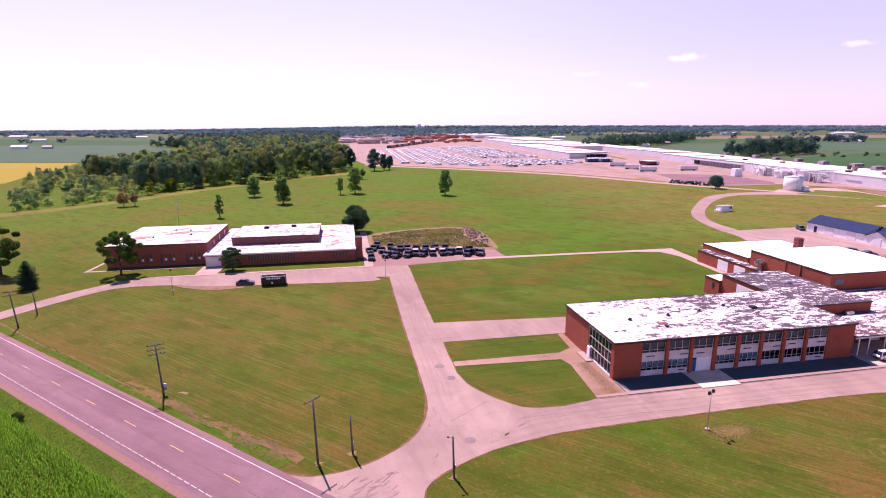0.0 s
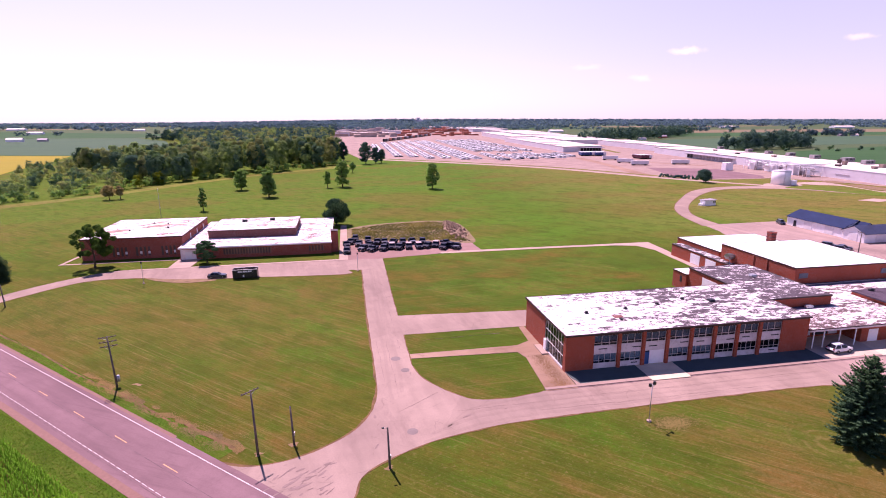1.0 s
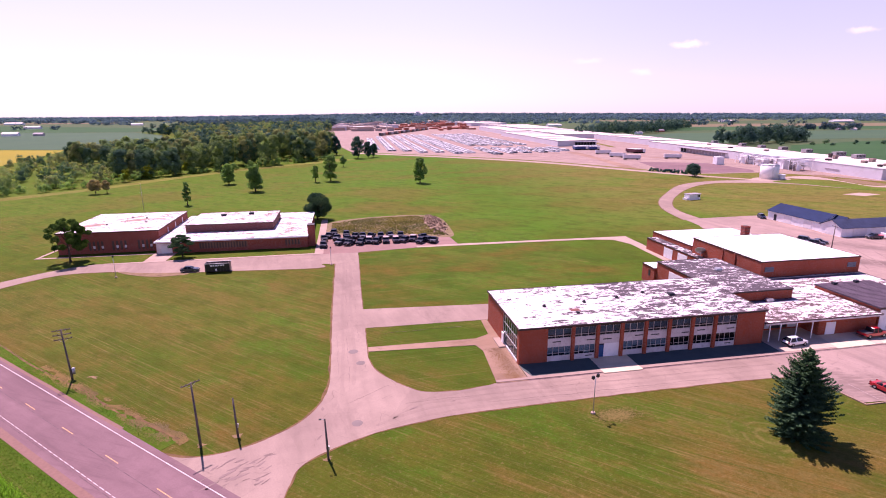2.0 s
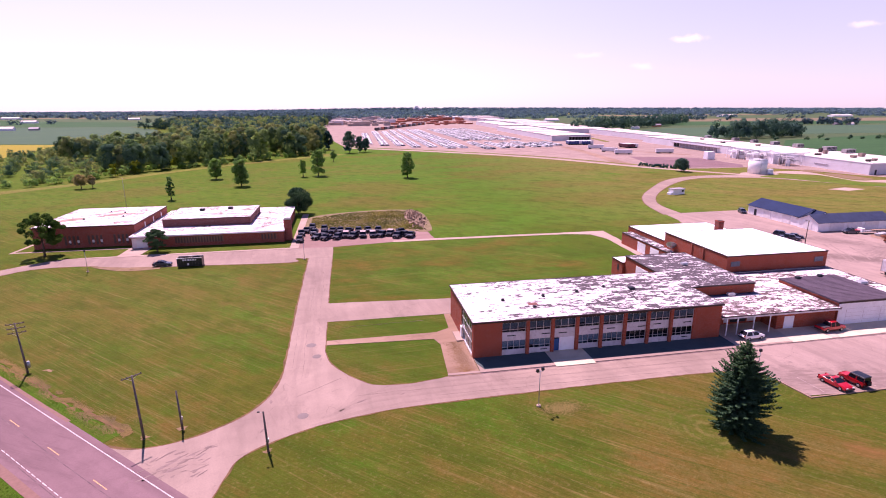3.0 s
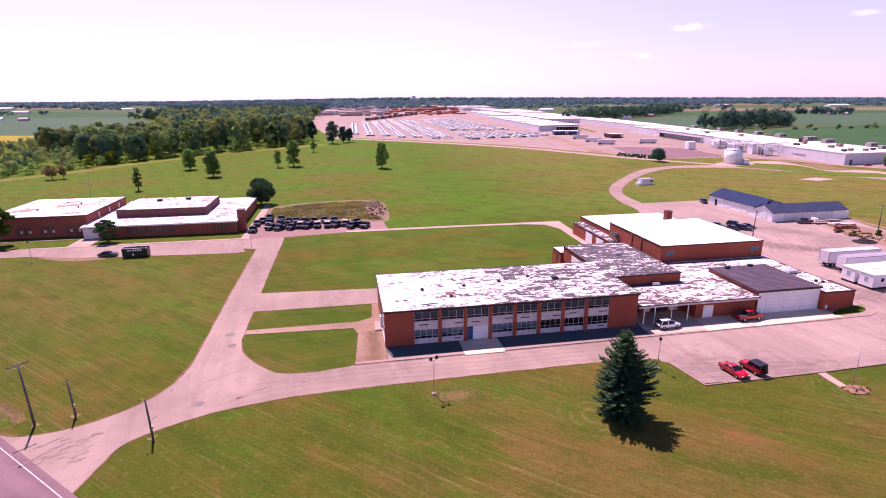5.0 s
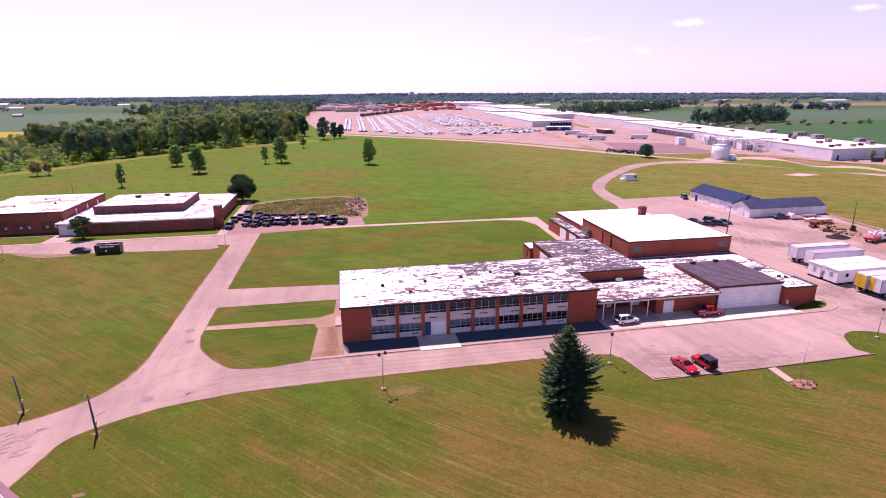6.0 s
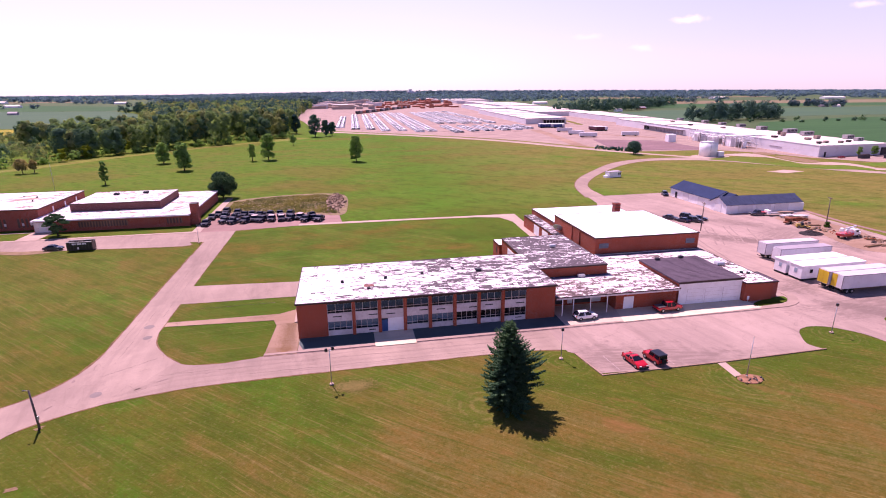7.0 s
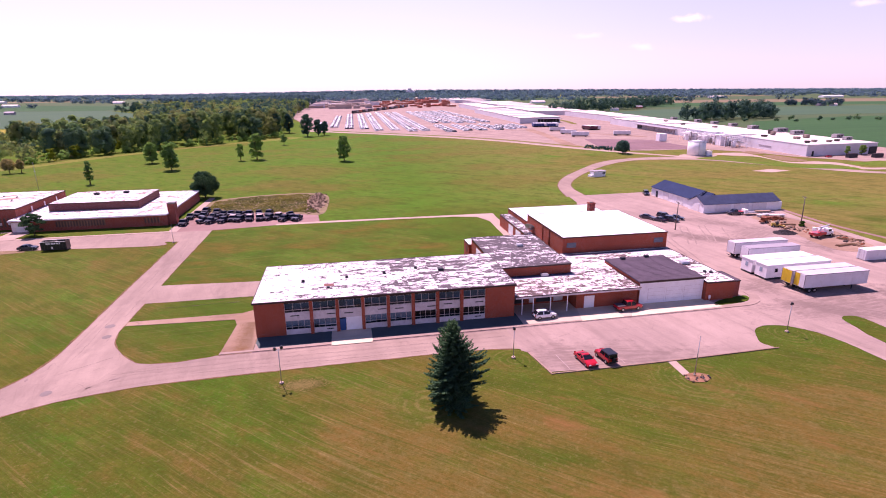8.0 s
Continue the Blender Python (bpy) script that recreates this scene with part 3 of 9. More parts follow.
# ---- building blocks ----
def box(bm, x0, x1, y0, y1, z0, z1, top=1.0):
    """A box; top scales its upper face towards its middle."""
    cx, cy = (x0 + x1) / 2, (y0 + y1) / 2
    vs = []
    for z, k in ((z0, 1.0), (z1, top)):
        for x, y in ((x0, y0), (x1, y0), (x1, y1), (x0, y1)):
            vs.append(bm.verts.new((cx + (x - cx) * k, cy + (y - cy) * k, z)))
    for f in ((3, 2, 1, 0), (4, 5, 6, 7), (0, 1, 5, 4), (1, 2, 6, 5), (2, 3, 7, 6), (3, 0, 4, 7)):
        bm.faces.new([vs[i] for i in f])
    return bm


def prism(bm, pts, z0, z1):
    """An upright prism over the outline pts (anticlockwise)."""
    lo = [bm.verts.new((x, y, z0)) for x, y in pts]
    hi = [bm.verts.new((x, y, z1)) for x, y in pts]
    bm.faces.new(hi)
    bm.faces.new(lo[::-1])
    n = len(pts)
    for i in range(n):
        j = (i + 1) % n
        bm.faces.new((lo[i], lo[j], hi[j], hi[i]))
    return bm


def tube(bm, p, q, r0, r1, n=8):
    """A tapered round bar from p to q."""
    p, q = Vector(p), Vector(q)
    turn = (q - p).to_track_quat("Z", "Y").to_matrix()
    rings = []
    for c, r in ((p, r0), (q, r1)):
        rings.append([bm.verts.new(c + turn @ Vector((r * math.cos(a), r * math.sin(a), 0))) for a in (2 * math.pi * i / n for i in range(n))])
    for i in range(n):
        j = (i + 1) % n
        f = bm.faces.new((rings[0][i], rings[0][j], rings[1][j], rings[1][i]))
        f.smooth = True
    bm.faces.new(rings[0][::-1])
    bm.faces.new(rings[1])
    return bm


def outline(points, steps=5, closed=True):
    """A smooth line through the points (Catmull-Rom)."""
    out, n = [], len(points)
    for i in range(n if closed else n - 1):
        if closed:
            p = [points[(i + k) % n] for k in (-1, 0, 1, 2)]
        else:
            p = [points[min(max(i + k, 0), n - 1)] for k in (-1, 0, 1, 2)]
        for s in range(steps):
            t = s / steps
            out.append(tuple(0.5 * (2 * b + (c - a) * t + (2 * a - 5 * b + 4 * c - d) * t * t + (3 * b - a - 3 * c + d) * t ** 3)
                             for a, b, c, d in zip(*p)))
    if not closed:
        out.append(tuple(points[-1]))
    return out


def part(name, bm, material, parent=None, label="", bevel=0.0):
    """Links a bmesh as one mesh object, under a thing or a part where one is given."""
    if bevel:
        bmesh.ops.bevel(bm, geom=bm.edges[:], offset=bevel, segments=3 if bevel > 0.11 else 1, affect="EDGES")
    bmesh.ops.recalc_face_normals(bm, faces=bm.faces[:])
    me = bpy.data.meshes.new(name)
    bm.to_mesh(me)
    bm.free()
    me.materials.append(material)
    ob = new(name, me)
    if parent:
        ob.parent = parent
    return tagged(ob, label)


def thing(name, label, category, at=(0, 0, 0), turn=0.0, group="", kind=""):
    """An Empty at the base of a thing."""
    ob = new(name)
    ob.empty_display_size = 0.5
    ob.matrix_world = pose(*at, 0, 0, turn)
    return tagged(ob, label, category, group, kind)


def boxed(name, x0, x1, y0, y1, z0, z1, material, parent=None, label="", bevel=0.0):
    return part(name, box(bmesh.new(), x0, x1, y0, y1, z0, z1), material, parent, label, bevel)


def arrays_mesh(name, verts, quads, material):
    """A mesh out of numpy arrays of corners and four-sided faces."""
    me = bpy.data.meshes.new(name)
    me.vertices.add(len(verts))
    me.vertices.foreach_set("co", np.ascontiguousarray(verts, dtype=np.float32).ravel())
    me.loops.add(quads.size)
    me.loops.foreach_set("vertex_index", np.ascontiguousarray(quads, dtype=np.int32).ravel())
    me.polygons.add(len(quads))
    me.polygons.foreach_set("loop_start", np.arange(0, quads.size, 4, dtype=np.int32))
    me.polygons.foreach_set("loop_total", np.full(len(quads), 4, dtype=np.int32))
    me.update(calc_edges=True)
    me.materials.append(material)
    return me


def frayed(pts, amount):
    """The outline cut into short stretches and roughened, as a broken pavement edge is."""
    out = []
    for (x0, y0), (x1, y1) in zip(pts, pts[1:] + pts[:1]):
        n = max(1, min(60, int(math.hypot(x1 - x0, y1 - y0) / 0.9)))
        for k in range(n):
            x, y = x0 + (x1 - x0) * k / n, y0 + (y1 - y0) * k / n
            d = noise.noise_vector(Vector((x * 0.8, y * 0.8, 1.7))) + 0.6 * noise.noise_vector(Vector((x * 0.25, y * 0.25, 5.0)))
            out.append((x + d.x * amount, y + d.y * amount))
    return out


def sheet(name, pts, z, material, label, category, depth=0.3, parent=None, fray=0.0):
    """A slab of ground cover over an outline, its top at z."""
    me = bmesh.new()
    if fray:
        pts = frayed(pts, fray)
    area = sum(a[0] * b[1] - b[0] * a[1] for a, b in zip(pts, pts[1:] + pts[:1]))
    prism(me, pts if area > 0 else pts[::-1], z - depth, z)
    return tagged(part(name, me, material, parent), label, category, kind="structure")


# ---- the ground ----
ground = bmesh.new()
box(ground, -6000, 6000, -900, 6000, -2.0, 0.0)
tagged(part("ground", ground, LAWN), "mown green lawn with dry streaks, reaching far fields", "grass", kind="structure")

# The highway runs straight past the site.
HW_A, HW_DIR = Vector((-36.6, 79.2)), Vector((0.7345, -0.6786))
HW_OUT = Vector((0.6786, 0.7345))


def along_highway(s, off):
    p = HW_A + HW_DIR * s + HW_OUT * off
    return (p.x, p.y)


def highway_strip(s0, s1, o0, o1):
    return [along_highway(s0, o0), along_highway(s1, o0), along_highway(s1, o1), along_highway(s0, o1)]


sheet("verge", highway_strip(-900, 300, -9.8, -4.8), 0.02, VERGE, "bright green grass verge beside the highway", "grass")
sheet("road", highway_strip(-1500, 300, -4.9, 4.0), 0.05, HIGHWAY, "grey-pink asphalt two-lane highway with painted lines", "road")
SEAM = mat("tarred_seam", (0.165, 0.105, 0.112), 0.9, var=0.4, big=0.8, fine=4.0)
sheet("tar_seam", highway_strip(-400, 120, -0.60, -0.50), 0.053, SEAM, "dark tarred seam along the middle of the highway", "road", 0.1, fray=0.06)
sheet("tar_seam", highway_strip(-400, 120, -3.80, -3.70), 0.053, SEAM, "dark tarred seam along the highway's edge", "road", 0.1, fray=0.06)
SHOULDER = mat("reddish_shoulder_gravel", (0.225, 0.128, 0.105), 0.95, var=0.14, big=2.5, fine=5.0, bump=0.4)
sheet("road_shoulder", highway_strip(-400, 300, -5.5, -4.5), 0.052, SHOULDER, "narrow reddish gravel shoulder of the highway", "road", 0.2, fray=0.14)
sheet("road_shoulder", highway_strip(-400, 24, 3.75, 4.25), 0.052, SHOULDER, "narrow reddish gravel shoulder of the highway", "road", 0.2, fray=0.12)
marks = thing("road_markings", "worn white edge lines and yellow centre dashes", "road marking", kind="structure")
part("edge_line", prism(bmesh.new(), highway_strip(-900, 300, 3.0, 3.13), 0.03, 0.058), LINE_WHITE, marks)
for k in range(-80, 40):
    part("edge_dash", prism(bmesh.new(), highway_strip(k * 1.4, k * 1.4 + 1.05, -3.46, -3.36), 0.03, 0.058), LINE_WHITE, marks)
for k in range(-14, 7):
    part("centre_dash", prism(bmesh.new(), highway_strip(k * 11.3 + 5.5, k * 11.3 + 8.5, -0.15, -0.03), 0.03, 0.058), LINE_YELLOW, marks)

# The drives: one from the highway north to the far building, one east along the main building.
DRIVE_W = [(11.0, 150.0), (10.8, 112.0), (10.9, 90.0), (11.0, 80.0), (10.9, 73.0), (9.9, 68.0), (7.9, 64.0), (4.8, 60.9), (0.8, 58.6), (-3.0, 57.6), (-6.4, 57.7), (-9.7, 59.3), (-12.5, 61.5)]
DRIVE_S = [(4.5, 42.0), (6.2, 46.8), (6.8, 49.7), (7.9, 53.2), (10.8, 55.7), (15.6, 58.0), (20.0, 59.4), (28.0, 60.8), (36.7, 61.3), (46.0, 61.6), (65.0, 62.0), (77.0, 62.0), (84.0, 61.4), (85.8, 59.7)]
DRIVE_N = [(36.3, 68.4), (34.4, 67.9), (29.9, 67.3), (25.6, 67.8), (22.9, 69.6), (19.6, 73.9), (17.6, 78.3), (17.2, 85.0), (17.2, 94.0), (17.2, 120.0), (17.5, 150.0)]
drive = outline(DRIVE_W, 4, False) + [(0.0, 48.0)] + outline(DRIVE_S, 4, False) + [(85.8, 69.4)] + outline(DRIVE_N, 4, False)
DEAD_EDGE = mat("dead_grass_edge", (0.165, 0.095, 0.040), 0.95, var=0.45, big=0.7, fine=3.0, bump=0.5)


def dead_edge(points, width, z=0.028):
    """A ragged ribbon of dead grass along the rim of a pavement."""
    pts = [Vector((*p, 0)) for p in points]
    left, right = [], []
    for k, p in enumerate(pts):
        d = (pts[min(k + 1, len(pts) - 1)] - pts[max(k - 1, 0)]).normalized()
        side_ = Vector((-d.y, d.x, 0))
        w = width * max(0.3, 0.65 + 0.7 * noise.noise(p * 0.35))
        left.append(((p + side_ * w).x, (p + side_ * w).y))
        right.append(((p - side_ * w).x, (p - side_ * w).y))
    sheet("dead_grass", left + right[::-1], z, DEAD_EDGE, "strip of dead brown grass along the pavement", "grass", 0.2, fray=0.12)


dead_edge(outline(DRIVE_W, 6, False), 0.5)
dead_edge(outline(DRIVE_S[:-1], 6, False), 0.34)
dead_edge(outline(DRIVE_N, 6, False), 0.26)
sheet("drive", drive, 0.035, ASPHALT, "pale pinkish worn asphalt drive with cracks", "driveway", fray=0.1)
ISLE = [(126.2, 53.2), (125.2, 55.4), (126.9, 58.6), (128.6, 60.3), (131.0, 60.9), (134.0, 60.2), (136.8, 57.7), (138.3, 54.7), (139.5, 47.0), (141.0, 20.0)]
lot = ([(85.0, 69.5), (85.0, 60.4), (85.8, 59.7), (87.1, 53.0), (97.0, 52.5), (107.5, 52.6), (119.7, 52.8)] + outline(ISLE, 4, False)
       + [(147.0, 20.0), (146.0, 40.0), (145.2, 51.0), (145.9, 56.6), (146.7, 60.6), (148.8, 61.5), (150.7, 59.8), (151.0, 50.0), (153.0, 20.0), (205.0, 20.0),
          (202.0, 60.0), (201.5, 100.0), (203.5, 130.0), (206.0, 142.0), (181.0, 146.0), (181.0, 181.5), (152.0, 180.6), (145.0, 181.0), (143.3, 169.2), (140.0, 160.0), (120.0, 160.0), (120.0, 70.0)])
sheet("parking_lot", lot, 0.045, LOT, "pinkish weathered asphalt parking lot with stains", "parking lot", fray=0.1)
RING_OUT = [(143.8, 179.0), (148.8, 199.8), (158.2, 219.2), (173.6, 239.0), (202.0, 269.4), (226.5, 281.9), (253.9, 283.7), (277.0, 277.0), (300.3, 238.5), (312.7, 215.8), (330.0, 200.0), (400.0, 160.0)]
RING_IN = [(395.0, 152.0), (322.0, 197.0), (305.9, 209.4), (291.7, 229.2), (266.8, 264.0), (236.7, 274.0), (215.6, 268.6), (192.7, 250.6), (170.8, 226.5), (158.2, 208.0), (153.4, 194.6), (152.0, 179.0)]
dead_edge(outline(RING_OUT, 5, False), 0.5, 0.03)
dead_edge(outline(RING_IN, 5, False), 0.5, 0.03)
sheet("ring_road", outline(RING_OUT, 4, False) + outline(RING_IN, 4, False), 0.055, ASPHALT, "narrow pale curving service road", "road", fray=0.1)
sheet("stub_drive", [(16.5, 94.3), (70.0, 94.0), (70.0, 103.0), (44.0, 102.9), (17.0, 104.8)], 0.04, ASPHALT, "pale asphalt side drive to the building", "driveway", fray=0.1)
NORTH_N = [(-110.0, 90.0), (-90.0, 114.0), (-78.5, 130.3), (-71.7, 140.6), (-64.5, 148.4), (-56.9, 153.6), (-49.5, 154.1), (-20.0, 153.8), (17.45, 154.8)]
NORTH_S = [(17.45, 142.0), (11.1, 142.0), (7.2, 142.4), (6.4, 138.7), (-17.6, 140.4), (-32.0, 141.2), (-42.0, 143.6), (-47.0, 145.3), (-60.0, 144.6), (-69.0, 134.9), (-75.6, 125.0), (-87.0, 108.0), (-105.0, 86.0)]
dead_edge(outline(NORTH_S, 5, False), 0.45, 0.03)
sheet("north_road", outline(NORTH_N, 4, False) + outline(NORTH_S, 4, False), 0.045, ASPHALT, "pale worn road in front of the long brick building", "road", fray=0.1)
sheet("gravel_lot", [(6.5, 153.5), (17.45, 153.3), (36.0, 156.0), (49.5, 157.6), (48.2, 173.0), (30.0, 178.0), (6.5, 182.0)], 0.05, GRAVEL, "pinkish gravel parking area", "parking lot", fray=0.1)
sheet("footpath", [(36.0, 155.9), (73.6, 155.9), (93.0, 155.5), (101.0, 153.5), (103.5, 147.0), (102.5, 118.0), (105.0, 118.0), (107.0, 146.0), (107.5, 157.6), (74.0, 158.0), (49.5, 158.2), (36.0, 157.6)], 0.06, CONCRETE, "narrow pale concrete path across the lawn", "path", fray=0.12)
sheet("patio", [(36.6, 68.3), (41.8, 68.3), (41.8, 94.0), (40.6, 94.0), (40.2, 87.0), (37.4, 85.4), (17.4, 85.3), (17.4, 83.5), (36.6, 82.6), (37.4, 80.1)], 0.07, PATIO, "weathered brownish pink concrete patio and walk", "pavement")
sheet("sidewalk", [(36.6, 68.5), (128.0, 69.3), (134.6, 69.4), (136.6, 69.9), (138.3, 70.9), (139.5, 72.4), (140.1, 74.0), (140.2, 75.6), (138.6, 76.0), (138.3, 74.2), (137.4, 72.6), (136.0, 71.5), (134.2, 70.9), (128.0, 70.6), (128.0, 75.2), (41.9, 75.2), (41.9, 69.2), (36.6, 69.2)], 0.14, OLD_WALK, "pinkish concrete sidewalk with a low kerb", "sidewalk")
# Dark asphalt cut to the office's cast shadow; its blue-green holds that shade.
sheet("asphalt_strip", [(42.7, 69.4), (88.6, 69.9), (88.6, 75.1), (41.95, 75.1), (41.95, 71.5)], 0.15, SHADED_ASPHALT, "dark asphalt strip along the building front, shadow tone in its colour", "pavement")
sheet("gutter", [(36.7, 68.22), (128.0, 68.98), (128.0, 69.14), (36.7, 68.40)], 0.052, SEAM, "dark gutter line along the kerb", "road", 0.1, fray=0.06)
sheet("door_slab", [(54.5, 68.2), (61.4, 68.2), (61.4, 74.2), (54.5, 74.2)], 0.16, PALE, "pale cream concrete entrance slab", "pavement")
sheet("front_walk", [(88.6, 69.6), (113.6, 69.4), (113.6, 75.1), (100.8, 75.1), (100.8, 78.5), (88.1, 78.5), (88.1, 75.0), (88.6, 75.0)], 0.15, WALK, "pale pinkish concrete forecourt under the canopy", "pavement")
sheet("apron", [(99.6, 69.0), (108.0, 69.2), (108.0, 74.8), (101.0, 74.8)], 0.155, PALE, "pale cream concrete apron before the door", "pavement")
sheet("garage_apron", [(109.5, 69.15), (129.2, 69.9), (128.0, 74.8), (113.0, 74.8)], 0.16, PALE, "pale cream concrete garage apron", "pavement")
sheet("north_sidewalk", [(-53.0, 154.2), (4.6, 154.8), (4.9, 207.0), (7.2, 207.0), (7.2, 153.6), (-53.0, 153.2)], 0.1, CONCRETE, "narrow pale concrete sidewalk", "sidewalk")
sheet("entrance_apron", [(-43.0, 154.2), (-37.0, 154.2), (-36.0, 168.0), (-42.6, 168.0)], 0.11, CONCRETE, "pale concrete entrance walk", "pavement")
sheet("garden_path", [(-75.2, 163.2), (-42.8, 163.0), (-42.8, 163.9), (-74.2, 164.2), (-73.2, 176.0), (-74.2, 176.0)], 0.08, CONCRETE, "thin pale path round the brick building", "path")
sheet("worn_shoulder", outline([(-46.0, 145.0), (-38.0, 142.2), (-30.0, 141.4), (-27.0, 139.4), (-34.0, 138.4), (-41.0, 141.0)], 4), 0.05, DIRT, "bare brown earth at the road's edge", "earth")
sheet("flagpole_path", [(106.2, 52.7), (107.6, 52.7), (107.3, 48.2), (106.0, 48.2)], 0.05, CONCRETE, "short concrete path to the flagpole", "path")

# Works yard and farmland beyond.
dead_edge(outline([(22.0, 566.0), (109.0, 492.5), (175.0, 424.5), (218.0, 351.0), (235.0, 324.5), (265.0, 283.5)], 6, False), 1.1, 0.045)
dead_edge(outline([(30.0, 572.0), (116.0, 497.5), (182.0, 429.5), (226.0, 355.0), (243.0, 328.5)], 6, False), 1.3, 0.075)
sheet("field_road", outline([(20.0, 562.0), (107.0, 488.0), (172.0, 421.0), (214.0, 349.0), (230.0, 322.0), (262.0, 281.0)], 5, False)
      + outline([(266.0, 284.0), (236.0, 325.0), (219.0, 352.0), (176.0, 426.0), (110.0, 494.0), (24.0, 568.0)], 5, False), 0.07, CONCRETE, "thin pale perimeter road", "road")
sheet("works_yard", [(24.0, 566.0), (110.0, 493.0), (176.0, 425.0), (219.0, 351.0), (237.0, 324.0), (262.0, 318.0), (300.0, 318.0), (322.0, 292.0), (328.0, 268.0), (350.0, 236.0), (420.0, 215.0), (440.0, 420.0), (480.0, 1000.0), (520.0, 2200.0), (-40.0, 2200.0), (-70.0, 1120.0), (0.0, 760.0)],
      0.06, YARD, "wide pale gravel yard of the works", "yard")
sheet("dark_paving", [(258.0, 410.0), (306.2, 386.6), (303.2, 332.8), (293.6, 320.0), (254.6, 325.0), (241.3, 348.7)], 0.08, HIGHWAY, "darker asphalt parking stretch in the works yard", "pavement", fray=0.4)
for k in range(5):
    x, y = 246.5 + 3.4 * k, 356.0 + 11.0 * k
    sheet("bay_row", [(x, y), (x + 50.0 - 2.0 * k, y - 27.0 + k), (x + 50.3 - 2.0 * k, y - 25.6 + k), (x + 0.3, y + 1.4)], 0.086, GRAVEL, "pale worn band across the dark yard paving", "pavement", 0.05, fray=0.3)
sheet("worn_track", outline([(243.0, 519.0), (236.0, 452.0), (224.0, 384.0), (219.5, 356.0), (231.0, 346.0), (231.5, 366.0), (243.0, 440.0), (254.0, 520.0)], 4), 0.078, PATIO, "brown worn track along the yard", "earth", fray=0.8)
sheet("worn_track", outline([(284.0, 462.0), (290.0, 461.0), (318.0, 420.0), (312.0, 414.0)], 4), 0.078, PATIO, "brown worn track along the yard", "earth", fray=0.8)
dead_edge(outline([(150.0, 540.0), (174.0, 503.0), (205.0, 508.0), (236.0, 513.0), (250.0, 517.0)], 5, False), 1.0, 0.078)
r = np.random.default_rng(47)
for k in range(46):
    x, y = -4.5 + 9.0 * r.random(), 51.0 + 5.6 * r.random()
    if k > 40:
        x, y = ((10.0, 65.9), (9.9, 58.9), (14.2, 101.5), (23.0, 63.7), (29.0, 64.6))[k - 41]
    a_, L_, w_ = 0.55 + 0.25 * r.normal() + (0.9 if k > 40 and x < 16 else -0.3 if k > 40 else 0.0), 0.25 + 0.95 * r.random() ** 1.5, 0.05 + 0.16 * r.random() ** 2
    pts = [(x + L_ * u * math.cos(a_) - v_ * w_ * math.sin(a_), y + L_ * u * math.sin(a_) + v_ * w_ * math.cos(a_)) for u, v_ in ((-1, 0), (-0.6, -0.8), (0.1, -1), (0.7, -0.6), (1, 0.1), (0.5, 0.8), (-0.2, 0.9), (-0.7, 0.6))]
    sheet("asphalt_patch", frayed(outline(pts, 2), 0.10), 0.041 + 0.0006 * k, WORN, "ragged dark scar in the worn asphalt drive", "stain", 0.05)
CRACK = mat("dark_pavement_crack", (0.225, 0.158, 0.138), 0.95, var=0.4, big=0.8, fine=4.0)
for a_, b_ in (((13.9, 70.5), (13.7, 98.0)), ((13.6, 101.0), (14.0, 141.0)), ((15.8, 88.0), (15.6, 128.0)), ((12.2, 76.0), (11.9, 92.0)), ((22.0, 65.2), (50.0, 66.0)), ((52.0, 65.8), (84.0, 66.2)), ((34.0, 63.2), (72.0, 63.5)),
               ((20.5, 91.0), (36.0, 91.6)), ((-30.0, 148.6), (8.0, 149.2)), ((20.0, 71.0), (13.5, 66.5))):
    A, B = Vector(a_), Vector(b_)
    n = max(8, int((B - A).length / 0.9))
    side_ = Vector((A.y - B.y, B.x - A.x)).normalized()
    mids = [A.lerp(B, k / n) + side_ * (0.32 * noise.noise(Vector((k * 0.33, A.x, A.y))) + 0.10 * noise.noise(Vector((k * 1.3, A.y, A.x)))) for k in range(n + 1)]
    half = [max(0.003, 0.016 + 0.040 * noise.noise(Vector((k * 0.5, B.x, B.y)))) for k in range(n + 1)]
    sheet("crack", [tuple(p + side_ * w_) for p, w_ in zip(mids, half)] + [tuple(p - side_ * w_) for p, w_ in zip(mids[::-1], half[::-1])], 0.049, CRACK, "thin dark crack in the old asphalt", "crack", 0.03)
COVER = paving_mat("grey_cover_concrete", (0.215, 0.175, 0.165), (0.175, 0.140, 0.132), (0.08, 0.06, 0.06), 0.4)
for x, y, ra in ((14.75, 84.0, 0.85), (15.9, 79.4, 0.75), (14.85, 61.3, 0.75)):
    sheet("drain_cover", [(x + ra * math.cos(k * math.tau / 22), y + ra * math.sin(k * math.tau / 22)) for k in range(22)], 0.044, COVER, "round grey drain cover set in the drive", "drain cover", 0.05, fray=0.05)
FAINT = paving_mat("faint_wheel_track", (0.322, 0.236, 0.198), (0.246, 0.177, 0.152), (0.100, 0.065, 0.062), 0.9, -84.0, 0.2)
LOT_TRACK = paving_mat("dusty_lot_track", (0.288, 0.210, 0.182), (0.232, 0.168, 0.148), (0.100, 0.066, 0.062), 0.85, -80.0, 0.35)
